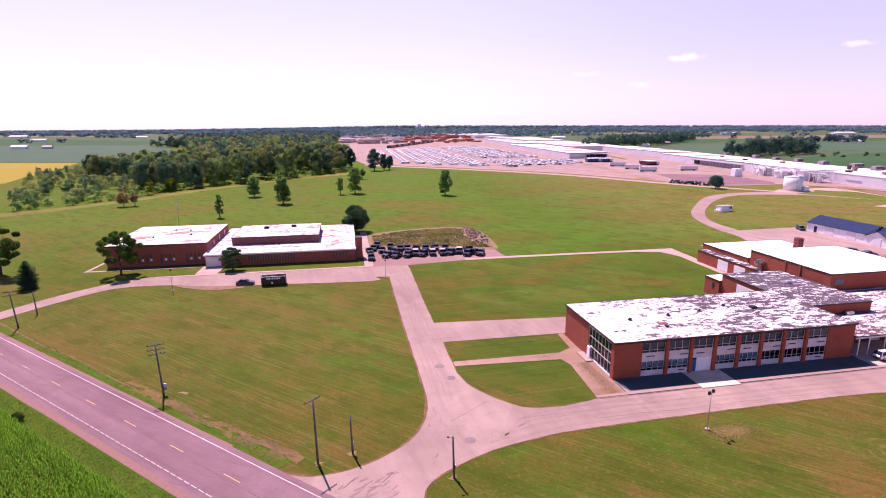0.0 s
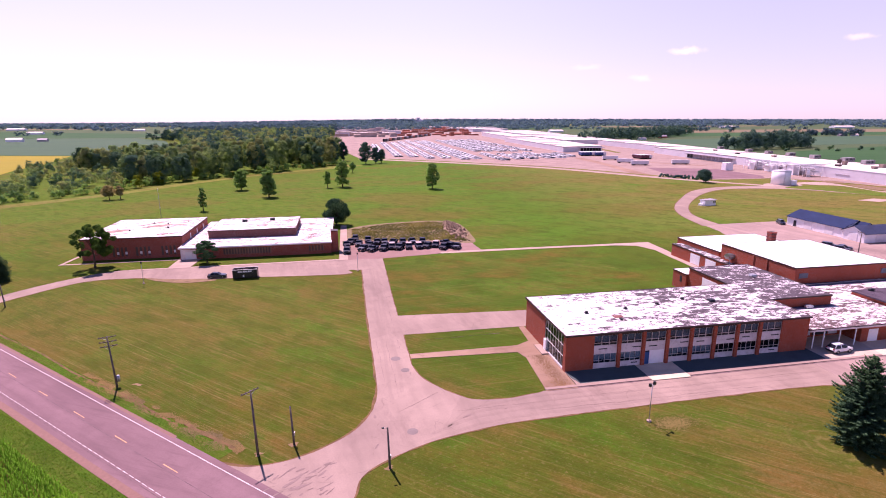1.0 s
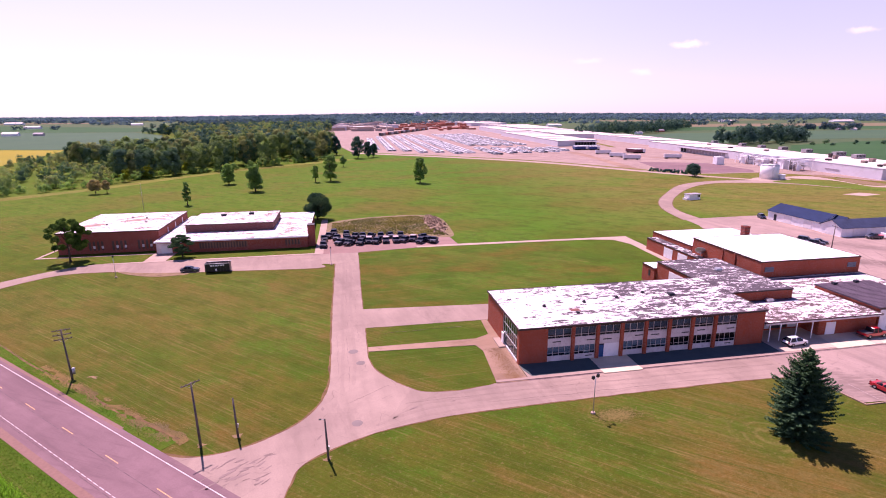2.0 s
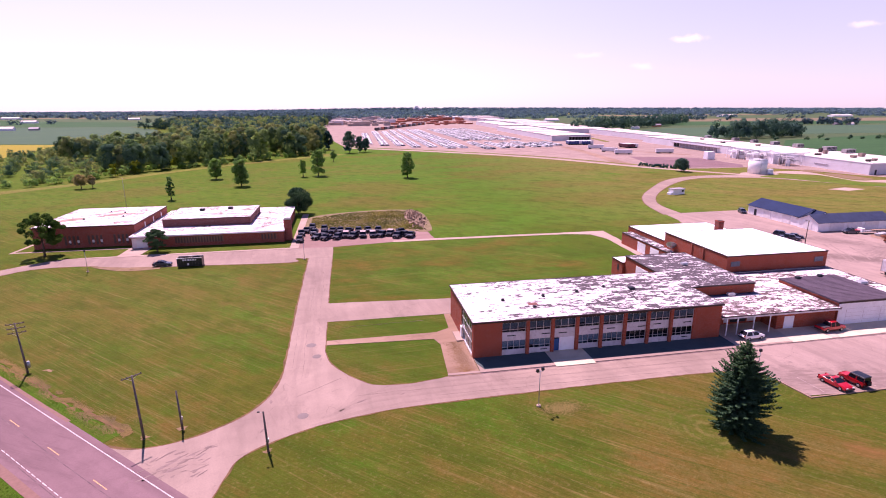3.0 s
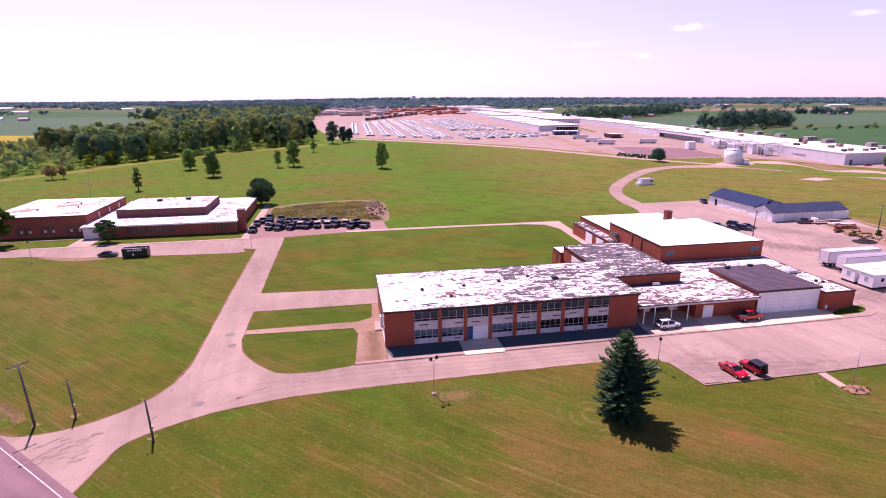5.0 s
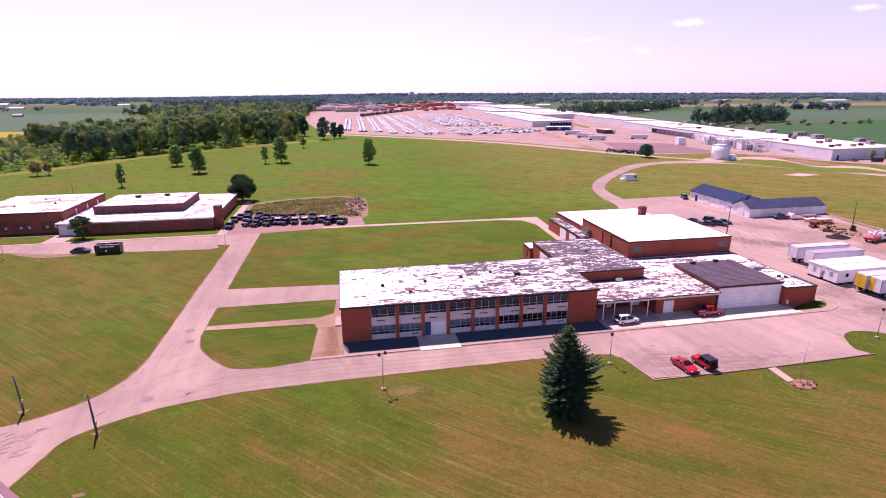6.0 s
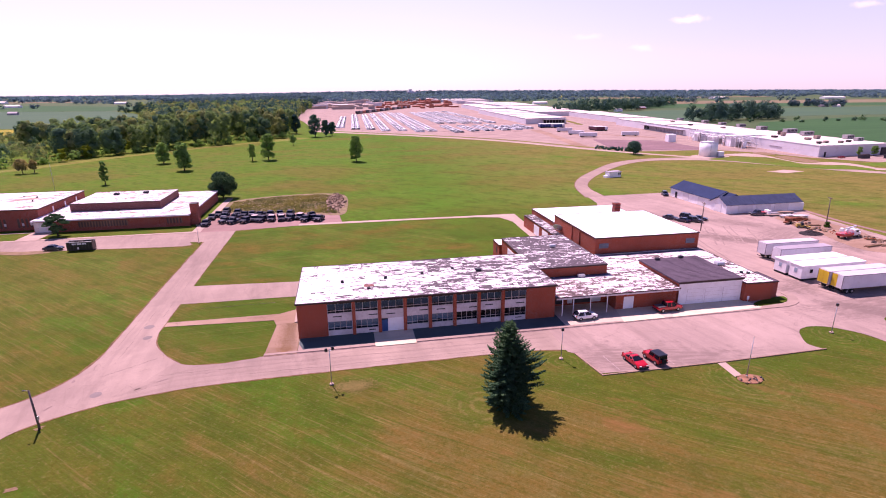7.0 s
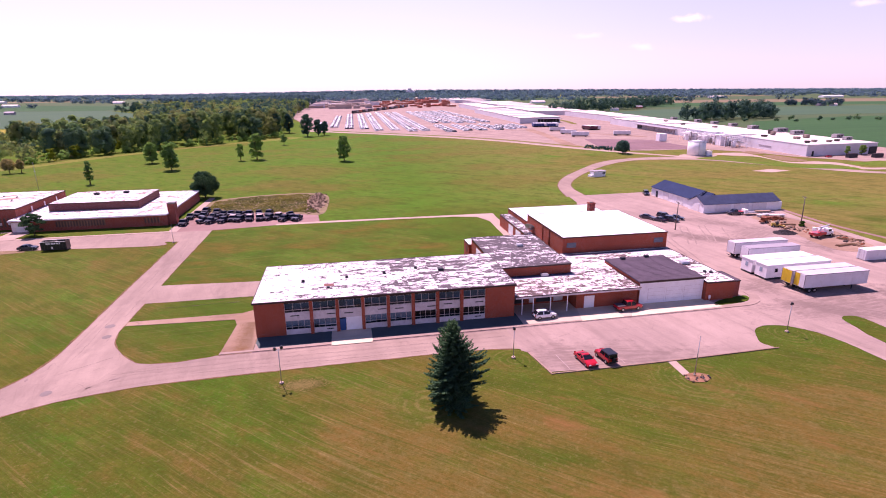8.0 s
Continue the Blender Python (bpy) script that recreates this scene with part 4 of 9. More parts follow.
for x, y, dx, dy in ((149.5, 110.0, 9.0, 17.5), (151.4, 109.4, 9.0, 17.5), (155.8, 110.0, 9.5, 18.0), (157.6, 109.6, 9.5, 18.0), (162.8, 110.6, 8.0, 14.0), (143.0, 84.0, 8.0, -14.0), (144.6, 84.6, 8.0, -14.0), (146.0, 66.5, 14.0, -9.0), (147.0, 68.2, 14.0, -9.0), (140.0, 92.0, 7.0, 26.0), (141.7, 91.6, 7.0, 26.0)):
    pts = [(x + dx * k / 14 + 0.25 * math.sin(k * 0.4), y + dy * k / 14) for k in range(15)]
    sheet("tyre_track", [(px_ - 0.22, py_) for px_, py_ in pts] + [(px_ + 0.22, py_) for px_, py_ in pts[::-1]], 0.056, LOT_TRACK, "long dark tyre track on the dusty lot", "stain", 0.05, fray=0.16)
for x, y, dx, dy in ((12.8, 70.0, 0.3, 78.0), (14.7, 72.0, 0.2, 76.0)):
    pts = [(x + dx * k / 20 + 0.18 * math.sin(k * 0.5), y + dy * k / 20) for k in range(21)]
    sheet("tyre_track", [(px_ - 0.3, py_) for px_, py_ in pts] + [(px_ + 0.3, py_) for px_, py_ in pts[::-1]], 0.041, FAINT, "faint worn wheel track along the drive", "stain", 0.05, fray=0.2)
for base_y, phase in ((62.9, 0.0), (64.6, 0.7), (65.9, 1.9), (67.4, 2.6)):
    pts = outline([(16.0 + 2.0 * phase, base_y - 4.2), (26.0, base_y - 1.2), (40.0, base_y - 0.2), (62.0, base_y), (84.0, base_y + 0.1)], 8, False)
    sheet("tyre_track", [(px_, py_ - 0.26 - 0.12 * math.sin(px_ * 0.4 + phase)) for px_, py_ in pts] + [(px_, py_ + 0.26 + 0.1 * math.sin(px_ * 0.3 + phase)) for px_, py_ in pts[::-1]], 0.0415, FAINT, "faint worn wheel track along the drive", "stain", 0.05, fray=0.25)
sheet("kerb", [(87.0, 52.35), (107.4, 52.42), (126.6, 52.98), (126.6, 53.16), (107.4, 52.6), (87.2, 52.53), (85.95, 59.6), (85.75, 59.6)], 0.15, PATIO, "low weathered concrete kerb round the parking lot", "kerb")
for k, x in enumerate((90.3, 99.4)):
    sheet("parking_line", [(x, 53.4), (x + 0.1, 53.4), (x - 0.3, 58.0), (x - 0.4, 58.0)], 0.058, LINE_FADED, "faded white parking bay line", "road marking")


# ---- the main brick building ----
def window(parent, x0, x1, y, z0, z1, cols, rail, axis="x", fixed=None):
    """A metal-framed window in the plane y (or x for axis 'y'): frame with mullions and a low rail, and single panes."""
    def bx(bm, a0, a1, d0, d1, c0, c1):
        if axis == "x":
            return box(bm, a0, a1, y + d0, y + d1, c0, c1)
        return box(bm, y + d0, y + d1, a0, a1, c0, c1)
    t = 0.05
    bm = bmesh.new()
    for c0, c1 in ((z0, z0 + t), (z1 - t, z1)):
        bx(bm, x0, x1, -0.05, 0.05, c0, c1)
    edges = [x0 + (x1 - x0) * k / cols for k in range(cols + 1)]
    for k, a in enumerate(edges):
        a = min(max(a, x0 + t / 2), x1 - t / 2)
        bx(bm, a - t / 2, a + t / 2, -0.045, 0.045, z0 + t, z1 - t)
    zr = z0 + (z1 - z0) * rail
    levels = [z0 + t, z1 - t]
    if rail:
        bx(bm, x0 + t, x1 - t, -0.04, 0.04, zr - t / 2, zr + t / 2)
        levels = [z0 + t, zr - t / 2, zr + t / 2, z1 - t]
    win = part("window", bm, FRAME, parent)
    for k in range(cols):
        for c0, c1 in zip(levels[::2], levels[1::2]):
            bm = bmesh.new()
            bx(bm, edges[k] + t / 2, edges[k + 1] - t / 2, -0.006, 0.006, c0, c1)
            pane = part("pane", bm, GLASS, win)
            pane.visible_shadow = False
    return win


def roof_slab(parent, x0, x1, y0, y1, z, material, over=0.2, edge=0.3, edge_mat=None):
    """A flat roof with a low dark metal edge round it."""
    boxed("roof", x0 - over + 0.12, x1 + over - 0.12, y0 - over + 0.12, y1 + over - 0.12, z - edge + 0.05, z - 0.06, material, parent)
    bm = bmesh.new()
    a0, a1, b0, b1 = x0 - over, x1 + over, y0 - over, y1 + over
    box(bm, a0, a1, b0, b0 + 0.12, z - edge, z)
    box(bm, a0, a1, b1 - 0.12, b1, z - edge, z)
    box(bm, a0, a0 + 0.12, b0 + 0.12, b1 - 0.12, z - edge, z)
    box(bm, a1 - 0.12, a1, b0 + 0.12, b1 - 0.12, z - edge, z)
    part("roof_edge", bm, edge_mat or FASCIA, parent)


def roof_vent(name, label, x, y, z, w, d, h, material, round_=False):
    """A rooftop ventilator: curb, body and hood."""
    v = thing(name, label, "roof vent", (x, y, z))
    boxed("curb", -w / 2, w / 2, -d / 2, d / 2, 0, h * 0.4, material, v)
    if round_:
        part("hood", tube(tube(bmesh.new(), (0, 0, h * 0.4), (0, 0, h * 0.8), w * 0.3, w * 0.3, 10), (0, 0, h * 0.8), (0, 0, h), w * 0.55, w * 0.2, 10), material, v)
    else:
        part("hood", box(bmesh.new(), -w * 0.62, w * 0.62, -d * 0.62, d * 0.62, h * 0.45, h, 0.8), material, v)
    return v


MX0, MX1, MY0, MY1, MZ = 41.8, 88.0, 73.6, 93.0, 6.6
hall = thing("office_building", "two-storey red brick office building with a flaking white flat roof", "building", (0, 0, 0))
boxed("wall", MX0, MX1, MY1 - 0.3, MY1, 0, MZ - 0.25, BRICK, hall)
boxed("wall", MX1 - 0.3, MX1, MY0 + 0.3, MY1 - 0.3, 0, MZ - 0.25, BRICK, hall)
boxed("wall", MX0, MX0 + 0.3, 82.9, MY1 - 0.3, 0, MZ - 0.25, BRICK, hall)
boxed("wall", MX0, MX0 + 0.3, MY0 + 0.3, MY0 + 1.0, 0, MZ - 0.25, BRICK, hall)
boxed("wall", MX0, 46.8, MY0, MY0 + 0.3, 0, MZ - 0.25, BRICK, hall)
boxed("wall", 82.4, MX1, MY0, MY0 + 0.3, 0, MZ - 0.25, BRICK, hall)
boxed("inner_wall", MX0 + 0.3, MX1 - 0.3, 83.0, 83.2, 0, MZ - 0.4, INTERIOR, hall, "dim grey inner wall")
boxed("floor_slab", MX0 + 0.35, MX1 - 0.35, MY0 + 0.45, 83.0, 3.0, 3.25, INTERIOR, hall, "dim upper floor")
boxed("ground_slab", MX0 + 0.3, MX1 - 0.3, MY0 + 0.3, 83.0, 0.0, 0.12, INTERIOR, hall)
boxed("head_beam", 46.8, 82.4, MY0 + 0.06, MY0 + 0.3, 5.98, MZ - 0.25, FASCIA, hall, "dark head beam over the windows")
roof_slab(hall, MX0, MX1, MY0, MY1, MZ, ROOF_FLAKED, 0.25, 0.32)
BLIND = mat("window_blind", (0.30, 0.40, 0.50), 0.8, var=0.15, big=2.0, fine=8.0)
PANE_SHEEN = mat("pane_reflection_tone", (0.135, 0.185, 0.250), 0.8, var=0.2, big=2.0, fine=8.0)
BAY = (82.4 - 46.8) / 8
for k in range(8):
    a, b = 46.8 + BAY * k + (0.28 if k else 0.0), 46.8 + BAY * (k + 1) - (0.28 if k < 7 else 0.0)
    if k:
        boxed("pilaster", a - 0.56, a, MY0 - 0.28, MY0 + 0.25, 0, MZ - 0.3, BRICK, hall, "red brick pilaster")
    y = MY0 + 0.2
    window(hall, a, b, y, 4.22, 5.98, 3, 0.27)
    # Added panels behind the upper panes imitate their bluish reflection.
    for q in range(3):
        drop = (1.15, 0.72, 0.95, 0.5, 1.3)[(2 * q + 3 * k) % 5]
        boxed("backing", a + 0.06 + (b - a) * q / 3, a - 0.04 + (b - a) * (q + 1) / 3, y + 0.14, y + 0.16, 4.30 + drop * 0.5, 5.90, PANE_SHEEN, hall, "dim blue-grey panel painted as window reflection")
    boxed("spandrel", a, b, y - 0.07, y + 0.05, 2.75, 4.22, PANEL, hall, "off-white spandrel panel")
    vx = a + (0.9 if k % 2 == 0 else 2.3)
    bm = box(bmesh.new(), vx, vx + 1.5, y - 0.11, y - 0.07, 3.55 - 0.1 * (k % 3), 3.72 - 0.1 * (k % 3))
    part("vent_grille", bm, GRILLE, hall, "dark vent grille")
    if k == 2:
        boxed("door", a + 0.05, a + 1.05, y - 0.06, y + 0.02, 0.16, 2.35, BLUE_DOOR, hall, "blue painted metal door")
        boxed("door_panel", a + 1.12, b, y - 0.05, y + 0.03, 0.16, 2.6, WHITE, hall, "wide white entrance panel")
        boxed("lintel", a, b, y - 0.06, y + 0.04, 2.6, 2.75, PANEL, hall)
    else:
        window(hall, a, b, y, 1.05, 2.75, 4, 0.3)
        if k in (0, 1, 3, 4):
            for q in range(4):
                drop = (0.2, 0.55, 0.35, 0.1)[(q + k) % 4]
                boxed("backing", a + 0.06 + (b - a) * q / 4, a - 0.04 + (b - a) * (q + 1) / 4, y + 0.12, y + 0.14, 1.15 + drop, 2.68, BLIND, hall, "pale blue-grey window blind")
        boxed("sill_panel", a, b, y - 0.07, y + 0.05, 0.0, 1.05, PANEL, hall, "off-white sill panel")
        if k in (1, 7):
            boxed("vent_grille", a + 2.2, a + 3.4, y - 0.11, y - 0.07, 0.62, 0.78, GRILLE, hall, "dark vent grille")
boxed("head_beam", MX0 + 0.02, MX0 + 0.28, 74.6, 82.9, 5.98, MZ - 0.25, FRAME, hall)
for c0, c1 in ((0.35, 2.4), (2.4, 4.3), (4.3, 5.98)):
    window(hall, 74.6, 82.9, MX0 + 0.14, c0, c1, 7, 0.0, "y")
boxed("base_curb", MX0 + 0.02, MX0 + 0.28, 74.6, 82.9, 0, 0.35, PANEL, hall)
boxed("entry_screen", MX0 - 0.25, MX0 - 0.02, 81.8, 82.8, 0.3, 2.3, WHITE, hall, "white entry surround", 0.02)
boxed("entry_step", MX0 - 1.3, MX0 - 0.02, 80.6, 84.6, 0.0, 0.3, CONCRETE, hall, "concrete entry step", 0.02)
for x, y, w, h, r in ((49.5, 82.6, 0.6, 0.45, True), (57.6, 83.4, 0.6, 0.45, True), (64.8, 84.5, 0.6, 0.45, True), (71.2, 86.3, 0.6, 0.4, True), (76.0, 84.2, 1.0, 0.45, False), (54.2, 78.6, 0.5, 0.25, False)):
    roof_vent("roof_vent", "small dark metal roof ventilator on flaking roof", x, y, MZ - 0.06, w, w, h, CHARCOAL, r)
boxed("roof_patch", 53.4, 55.2, 79.4, 80.6, MZ - 0.05, MZ - 0.01, mat("rusty_patch", (0.22, 0.09, 0.08), 0.9, var=0.3), hall, "rusty square roof patch")

# ---- the block behind it ----
mid = thing("workshop_block", "red brick block with a badly flaked dark and white roof", "building")
boxed("wall", 88.02, 103.7, 84.4, 108.0, 0, 5.75, BRICK, mid)
roof_slab(mid, 88.02, 103.7, 84.4, 108.0, 6.05, ROOF_WORN, 0.12, 0.3)
boxed("door_panel", 87.96, 88.03, 97.5, 103.0, 0, 5.0, WHITE, mid, "tall white panel")
small = thing("entrance_block", "small red brick block with a white roof", "building")
boxed("wall", 87.4, 93.0, 108.02, 113.2, 0, 4.05, BRICK, small)
roof_slab(small, 87.4, 93.0, 108.15, 113.2, 4.3, ROOF_WHITE, 0.1, 0.25)
boxed("window", 87.36, 87.42, 109.6, 110.4, 1.9, 3.4, GRILLE, small, "narrow dark window")
roof_vent("roof_vent", "grey box ventilator on worn roof", 97.2, 98.5, 6.0, 1.2, 0.9, 0.6, STEEL)

# ---- the low block with canopy, garage and sheds ----
low = thing("low_block", "low red brick wing with a flaking roof and open canopy", "building")
LZ = 4.0
boxed("wall", 88.05, 134.0, 78.4, 97.3, 0, LZ - 0.3, BRICK, low)
boxed("wall", 100.8, 113.6, 74.6, 78.38, 0, LZ - 0.3, BRICK, low)
boxed("wall", 127.7, 134.0, 73.3, 78.38, 0, LZ - 0.3, BRICK, low)
roof_slab(low, 88.3, 113.5, 73.5, 84.2, LZ, ROOF_LOW, 0.1, 0.18)
boxed("fascia_board", 88.25, 113.55, 73.42, 73.52, LZ - 0.5, LZ - 0.18, PANEL, low, "off-white fascia board")
boxed("canopy_soffit", 88.3, 100.8, 73.52, 78.4, LZ - 0.32, LZ - 0.14, PANEL, low)
roof_slab(low, 103.95, 134.0, 84.3, 97.2, LZ - 0.01, ROOF_LOW, 0.1, 0.3)
roof_slab(low, 127.9, 134.0, 73.3, 84.1, LZ, ROOF_LOW, 0.1, 0.3)
# Shadows of the taller walls, painted on the low roofs as dark strips.
ROOF_SHADE = mat("roof_shade_tone", (0.055, 0.085, 0.150), 0.5, var=0.3, big=0.8, fine=4.0, bump=0.1, spec=0.5)
part("shade_strip", prism(bmesh.new(), frayed([(88.4, 82.75), (104.3, 82.75), (103.8, 84.05), (88.4, 84.05)], 0.10), LZ - 0.055, LZ - 0.045), ROOF_SHADE, low, "cast shadow painted dark blue along the wall foot")
part("shade_strip", prism(bmesh.new(), frayed([(107.2, 95.35), (133.8, 95.35), (133.8, 97.0), (107.2, 97.0)], 0.12), LZ - 0.055, LZ - 0.045), ROOF_SHADE, low, "cast shadow painted dark blue along the wall foot")
part("conduit", tube(bmesh.new(), (107.6, 96.1, LZ + 0.08), (133.4, 96.3, LZ + 0.08), 0.06, 0.06, 6), STEEL, low, "thin pale pipe along the wall foot")
for x in (89.6, 91.8, 95.2, 98.6):
    boxed("post", x - 0.07, x + 0.07, 73.75, 73.89, 0.1, LZ - 0.32, WHITE, low, "slim white canopy post")
boxed("door", 102.4, 104.5, 74.54, 74.6, 0.15, 2.6, WHITE, low, "white double door")
for x0, x1, c in ((89.2, 91.5, GRILLE), (92.6, 93.6, FRAME), (94.0, 97.4, GRILLE), (97.7, 99.6, FRAME)):
    boxed("shopfront", x0, x1, 78.34, 78.4, 0.5, 2.9, c, low, "shaded entrance panel under the canopy")
garage = thing("garage", "garage with a white panelled front and dark ribbed roof", "garage")
boxed("wall", 113.75, 127.6, 74.3, 89.0, 0, 4.55, BRICK, garage)
boxed("front", 113.8, 127.55, 74.2, 74.3, 0.1, 4.5, WHITE, garage, "white panelled front")
for k in range(3):
    x = 115.6 + 3.95 * k
    door = boxed("garage_door", x - 0.05, x + 3.55, 74.17, 74.198, 0.15, 3.3, PANEL, garage, "white sectional garage door")
    for z in (0.2, 0.98, 1.76, 2.54):
        boxed("panel", x, x + 3.5, 74.14, 74.168, z, z + 0.72, WHITE, door)
boxed("roof", 113.6, 127.75, 74.15, 89.1, 4.56, 4.84, FELT, garage)
for k in range(21):
    y = 74.5 + k * 0.7
    boxed("rib", 113.62, 127.72, y, y + 0.05, 4.84, 4.87, FELT, garage)
boxed("roof_edge", 113.5, 127.85, 74.03, 74.15, 4.5, 4.92, FASCIA, garage)
for x, y in ((117.4, 87.9), (123.3, 88.3)):
    roof_vent("roof_vent", "black box ventilator on dark ribbed roof", x, y, 4.84, 0.9, 0.6, 0.5, CHARCOAL)
roof_vent("roof_vent", "pale box ventilator on flaking roof", 130.4, 84.8, LZ - 0.07, 1.6, 1.2, 0.6, STEEL)
roof_vent("roof_vent", "dark ventilator on flaking roof", 131.2, 79.0, LZ - 0.07, 0.45, 0.45, 0.4, CHARCOAL)
roof_vent("roof_vent", "dark ventilator on flaking roof", 132.1, 78.2, LZ - 0.07, 0.45, 0.45, 0.4, CHARCOAL)
roof_vent("roof_vent", "pale pipe ventilator beside the brick wall", 97.6, 83.4, LZ - 0.07, 1.3, 0.7, 0.6, STEEL)
meter = thing("meter_box", "small white meter box on the brick wall", "meter box", (128.6, 73.3, 0))
boxed("case", -0.22, 0.22, -0.14, 0.0, 0.5, 1.2, WHITE, meter, "", 0.02)
boxed("pipe", -0.05, 0.05, -0.09, -0.01, 0.0, 0.5, STEEL, meter)
side = thing("side_shed", "small dark lean-to at the brick corner", "shed")
boxed("wall", 134.02, 135.9, 74.2, 80.0, 0, 3.3, BRICK_OLD, side)
roof_slab(side, 134.2, 135.9, 74.2, 80.0, 3.55, FELT, 0.1, 0.25)
sheet("corner_lawn", outline([(128.4, 70.7), (134.2, 71.0), (136.9, 72.3), (137.5, 73.9), (135.6, 74.0), (130.0, 72.5)], 4), 0.16, LAWN, "small patch of green grass at the corner", "grass")

# ---- the tall hall and the annex ----
UNIT_DARK_BLUE = mat("weathered_blue_grey_louvre", (0.17, 0.19, 0.23), 0.6, var=0.2)
gym = thing("assembly_hall", "tall red brick hall with a clean white roof", "building")
boxed("wall", 107.3, 134.0, 97.4, 122.0, 0, 7.55, BRICK, gym)
roof_slab(gym, 107.3, 134.0, 97.4, 122.0, 7.8, ROOF_WHITE, 0.08, 0.28)
for x in (108.3, 130.6):
    vent = boxed("louvre", x, x + 2.4, 97.36, 97.398, 5.2, 6.4, GRILLE, gym, "blue-grey louvred vent")
    for z in np.arange(5.25, 6.3, 0.2):
        boxed("slat", x + 0.05, x + 2.35, 97.29, 97.358, z, z + 0.15, UNIT_DARK_BLUE, vent)
for y in (110.0, 105.6):
    boxed("pilaster", 107.12, 107.3, y, y + 0.5, 0, 7.5, BRICK, gym)
annex = thing("boiler_house", "low red brick boiler house with a white roof", "building")
boxed("wall", 108.4, 135.4, 124.0, 143.0, 0, 4.7, BRICK, annex)
roof_slab(annex, 108.4, 135.4, 124.0, 143.0, 4.95, ROOF_WHITE, 0.1, 0.28)
dock = thing("loading_block", "low brick loading block with white roller doors", "building")
boxed("wall", 105.0, 108.38, 116.0, 140.5, 0, 3.4, BRICK, dock)
boxed("wall", 103.75, 107.28, 108.1, 115.98, 0, 3.4, BRICK, dock)
roof_slab(dock, 105.0, 108.2, 116.0, 140.5, 3.65, ROOF_WORN, 0.08, 0.25)
roof_slab(dock, 103.75, 107.2, 108.2, 115.8, 3.64, ROOF_WORN, 0.05, 0.25)
for y in (120.6, 127.2):
    door = boxed("roller_door", 104.96, 104.998, y, y + 4.2, 0.12, 3.0, PANEL, dock, "white roller door")
    for z in np.arange(0.15, 2.9, 0.35):
        boxed("slat", 104.93, 104.958, y + 0.05, y + 4.15, z, z + 0.32, WHITE, door)
stack = thing("chimney", "square red brick chimney behind the white roof", "chimney", (130.0, 130.2, 0))
SOOTY = brick_mat("sooty_red_brick", (0.215, 0.040, 0.026))
boxed("shaft", -0.85, 0.85, -0.85, 0.85, 4.95, 8.1, SOOTY, stack)
for z in (5.9, 6.8, 7.7):
    boxed("band", -0.89, 0.89, -0.89, 0.89, z, z + 0.12, FASCIA, stack, "dark iron band")
boxed("cap", -0.95, 0.95, -0.95, 0.95, 8.1, 8.35, SOOTY, stack)
boxed("flue", -0.5, 0.5, -0.5, 0.5, 8.35, 8.45, FASCIA, stack, "dark flue mouth")
dish = thing("satellite_dish", "grey mesh satellite dish on the low roof", "satellite dish", (106.6, 117.6, 3.6))
part("mast", tube(bmesh.new(), (0, 0, 0), (0, 0, 1.2), 0.08, 0.08, 8), STEEL, dish)
bm = bmesh.new()
bmesh.ops.create_cone(bm, cap_ends=False, segments=20, radius1=0.25, radius2=1.4, depth=0.5, matrix=pose(-0.3, -0.3, 1.6, -50, 0, -40))
bmesh.ops.solidify(bm, geom=bm.faces[:], thickness=0.04)
part("reflector", bm, STEEL, dish)

# ---- the long brick building beyond the lawn ----
DIM_GLASS = mat("dusty_dark_glass", (0.095, 0.046, 0.042), 0.35, spec=0.5, bump=0)
MULLION = mat("tan_window_stone", (0.24, 0.125, 0.09), 0.8)
old_a = thing("brick_hall", "long two-storey red brick hall with a stained white roof", "building")
AX0, AX1, AY0, AY1 = -70.5, -42.2, 167.4, 199.0
boxed("wall", AX0, AX1, AY0, AY1, 0, 6.3, BRICK_OLD, old_a)
roof_slab(old_a, AX0, AX1, AY0, AY1, 6.6, ROOF_LEFT, 0.2, 0.3)
STAIN = mat("roof_rust_stain", (0.36, 0.235, 0.195), 0.9, var=0.35, big=0.6, fine=3.0)
for pts in ([(-57.5, 184.0), (-55.0, 187.0), (-50.5, 187.6), (-45.6, 186.8), (-46.0, 185.6), (-51.0, 185.8), (-53.0, 183.2)], [(-69.0, 176.5), (-66.0, 180.5), (-61.0, 181.0), (-62.5, 178.0), (-66.0, 175.6)], [(-58.0, 190.5), (-55.0, 193.5), (-53.4, 193.0), (-56.0, 189.8)]):
    part("roof_stain", prism(bmesh.new(), frayed(outline(pts, 4)[::-1], 0.5), 6.52, 6.548), STAIN, old_a, "brown stain on the white roof")
for x0 in (-62.0, -55.6, -48.4):
    for k in range(4):
        x = x0 + k * 1.15
        boxed("window", x, x + 0.62, AY0 - 0.05, AY0 + 0.02, 0.9, 3.7, DIM_GLASS, old_a, "narrow dark window")
        if k in (1, 3):
            boxed("panel", x, x + 0.62, AY0 - 0.08, AY0 - 0.05, 1.5, 2.3, PANEL, old_a, "pale infill panel")
for y in (176.0, 184.0, 192.0):
    boxed("window", AX1 - 0.02, AX1 + 0.05, y, y + 0.8, 3.0, 5.6, WHITE, old_a, "pale upper window")
for x, y in ((-60.5, 178.0), (-52.0, 188.0), (-50.0, 181.0), (-57.0, 190.0)):
    roof_vent("roof_vent", "small ventilator on stained white roof", x, y, 6.55, 0.5, 0.5, 0.5, CHARCOAL, True)
old_b = thing("brick_wing", "low red brick wing with a white roof and raised centre", "building")
boxed("wall", -42.1, 2.2, 163.2, 204.0, 0, 3.55, BRICK_OLD, old_b)
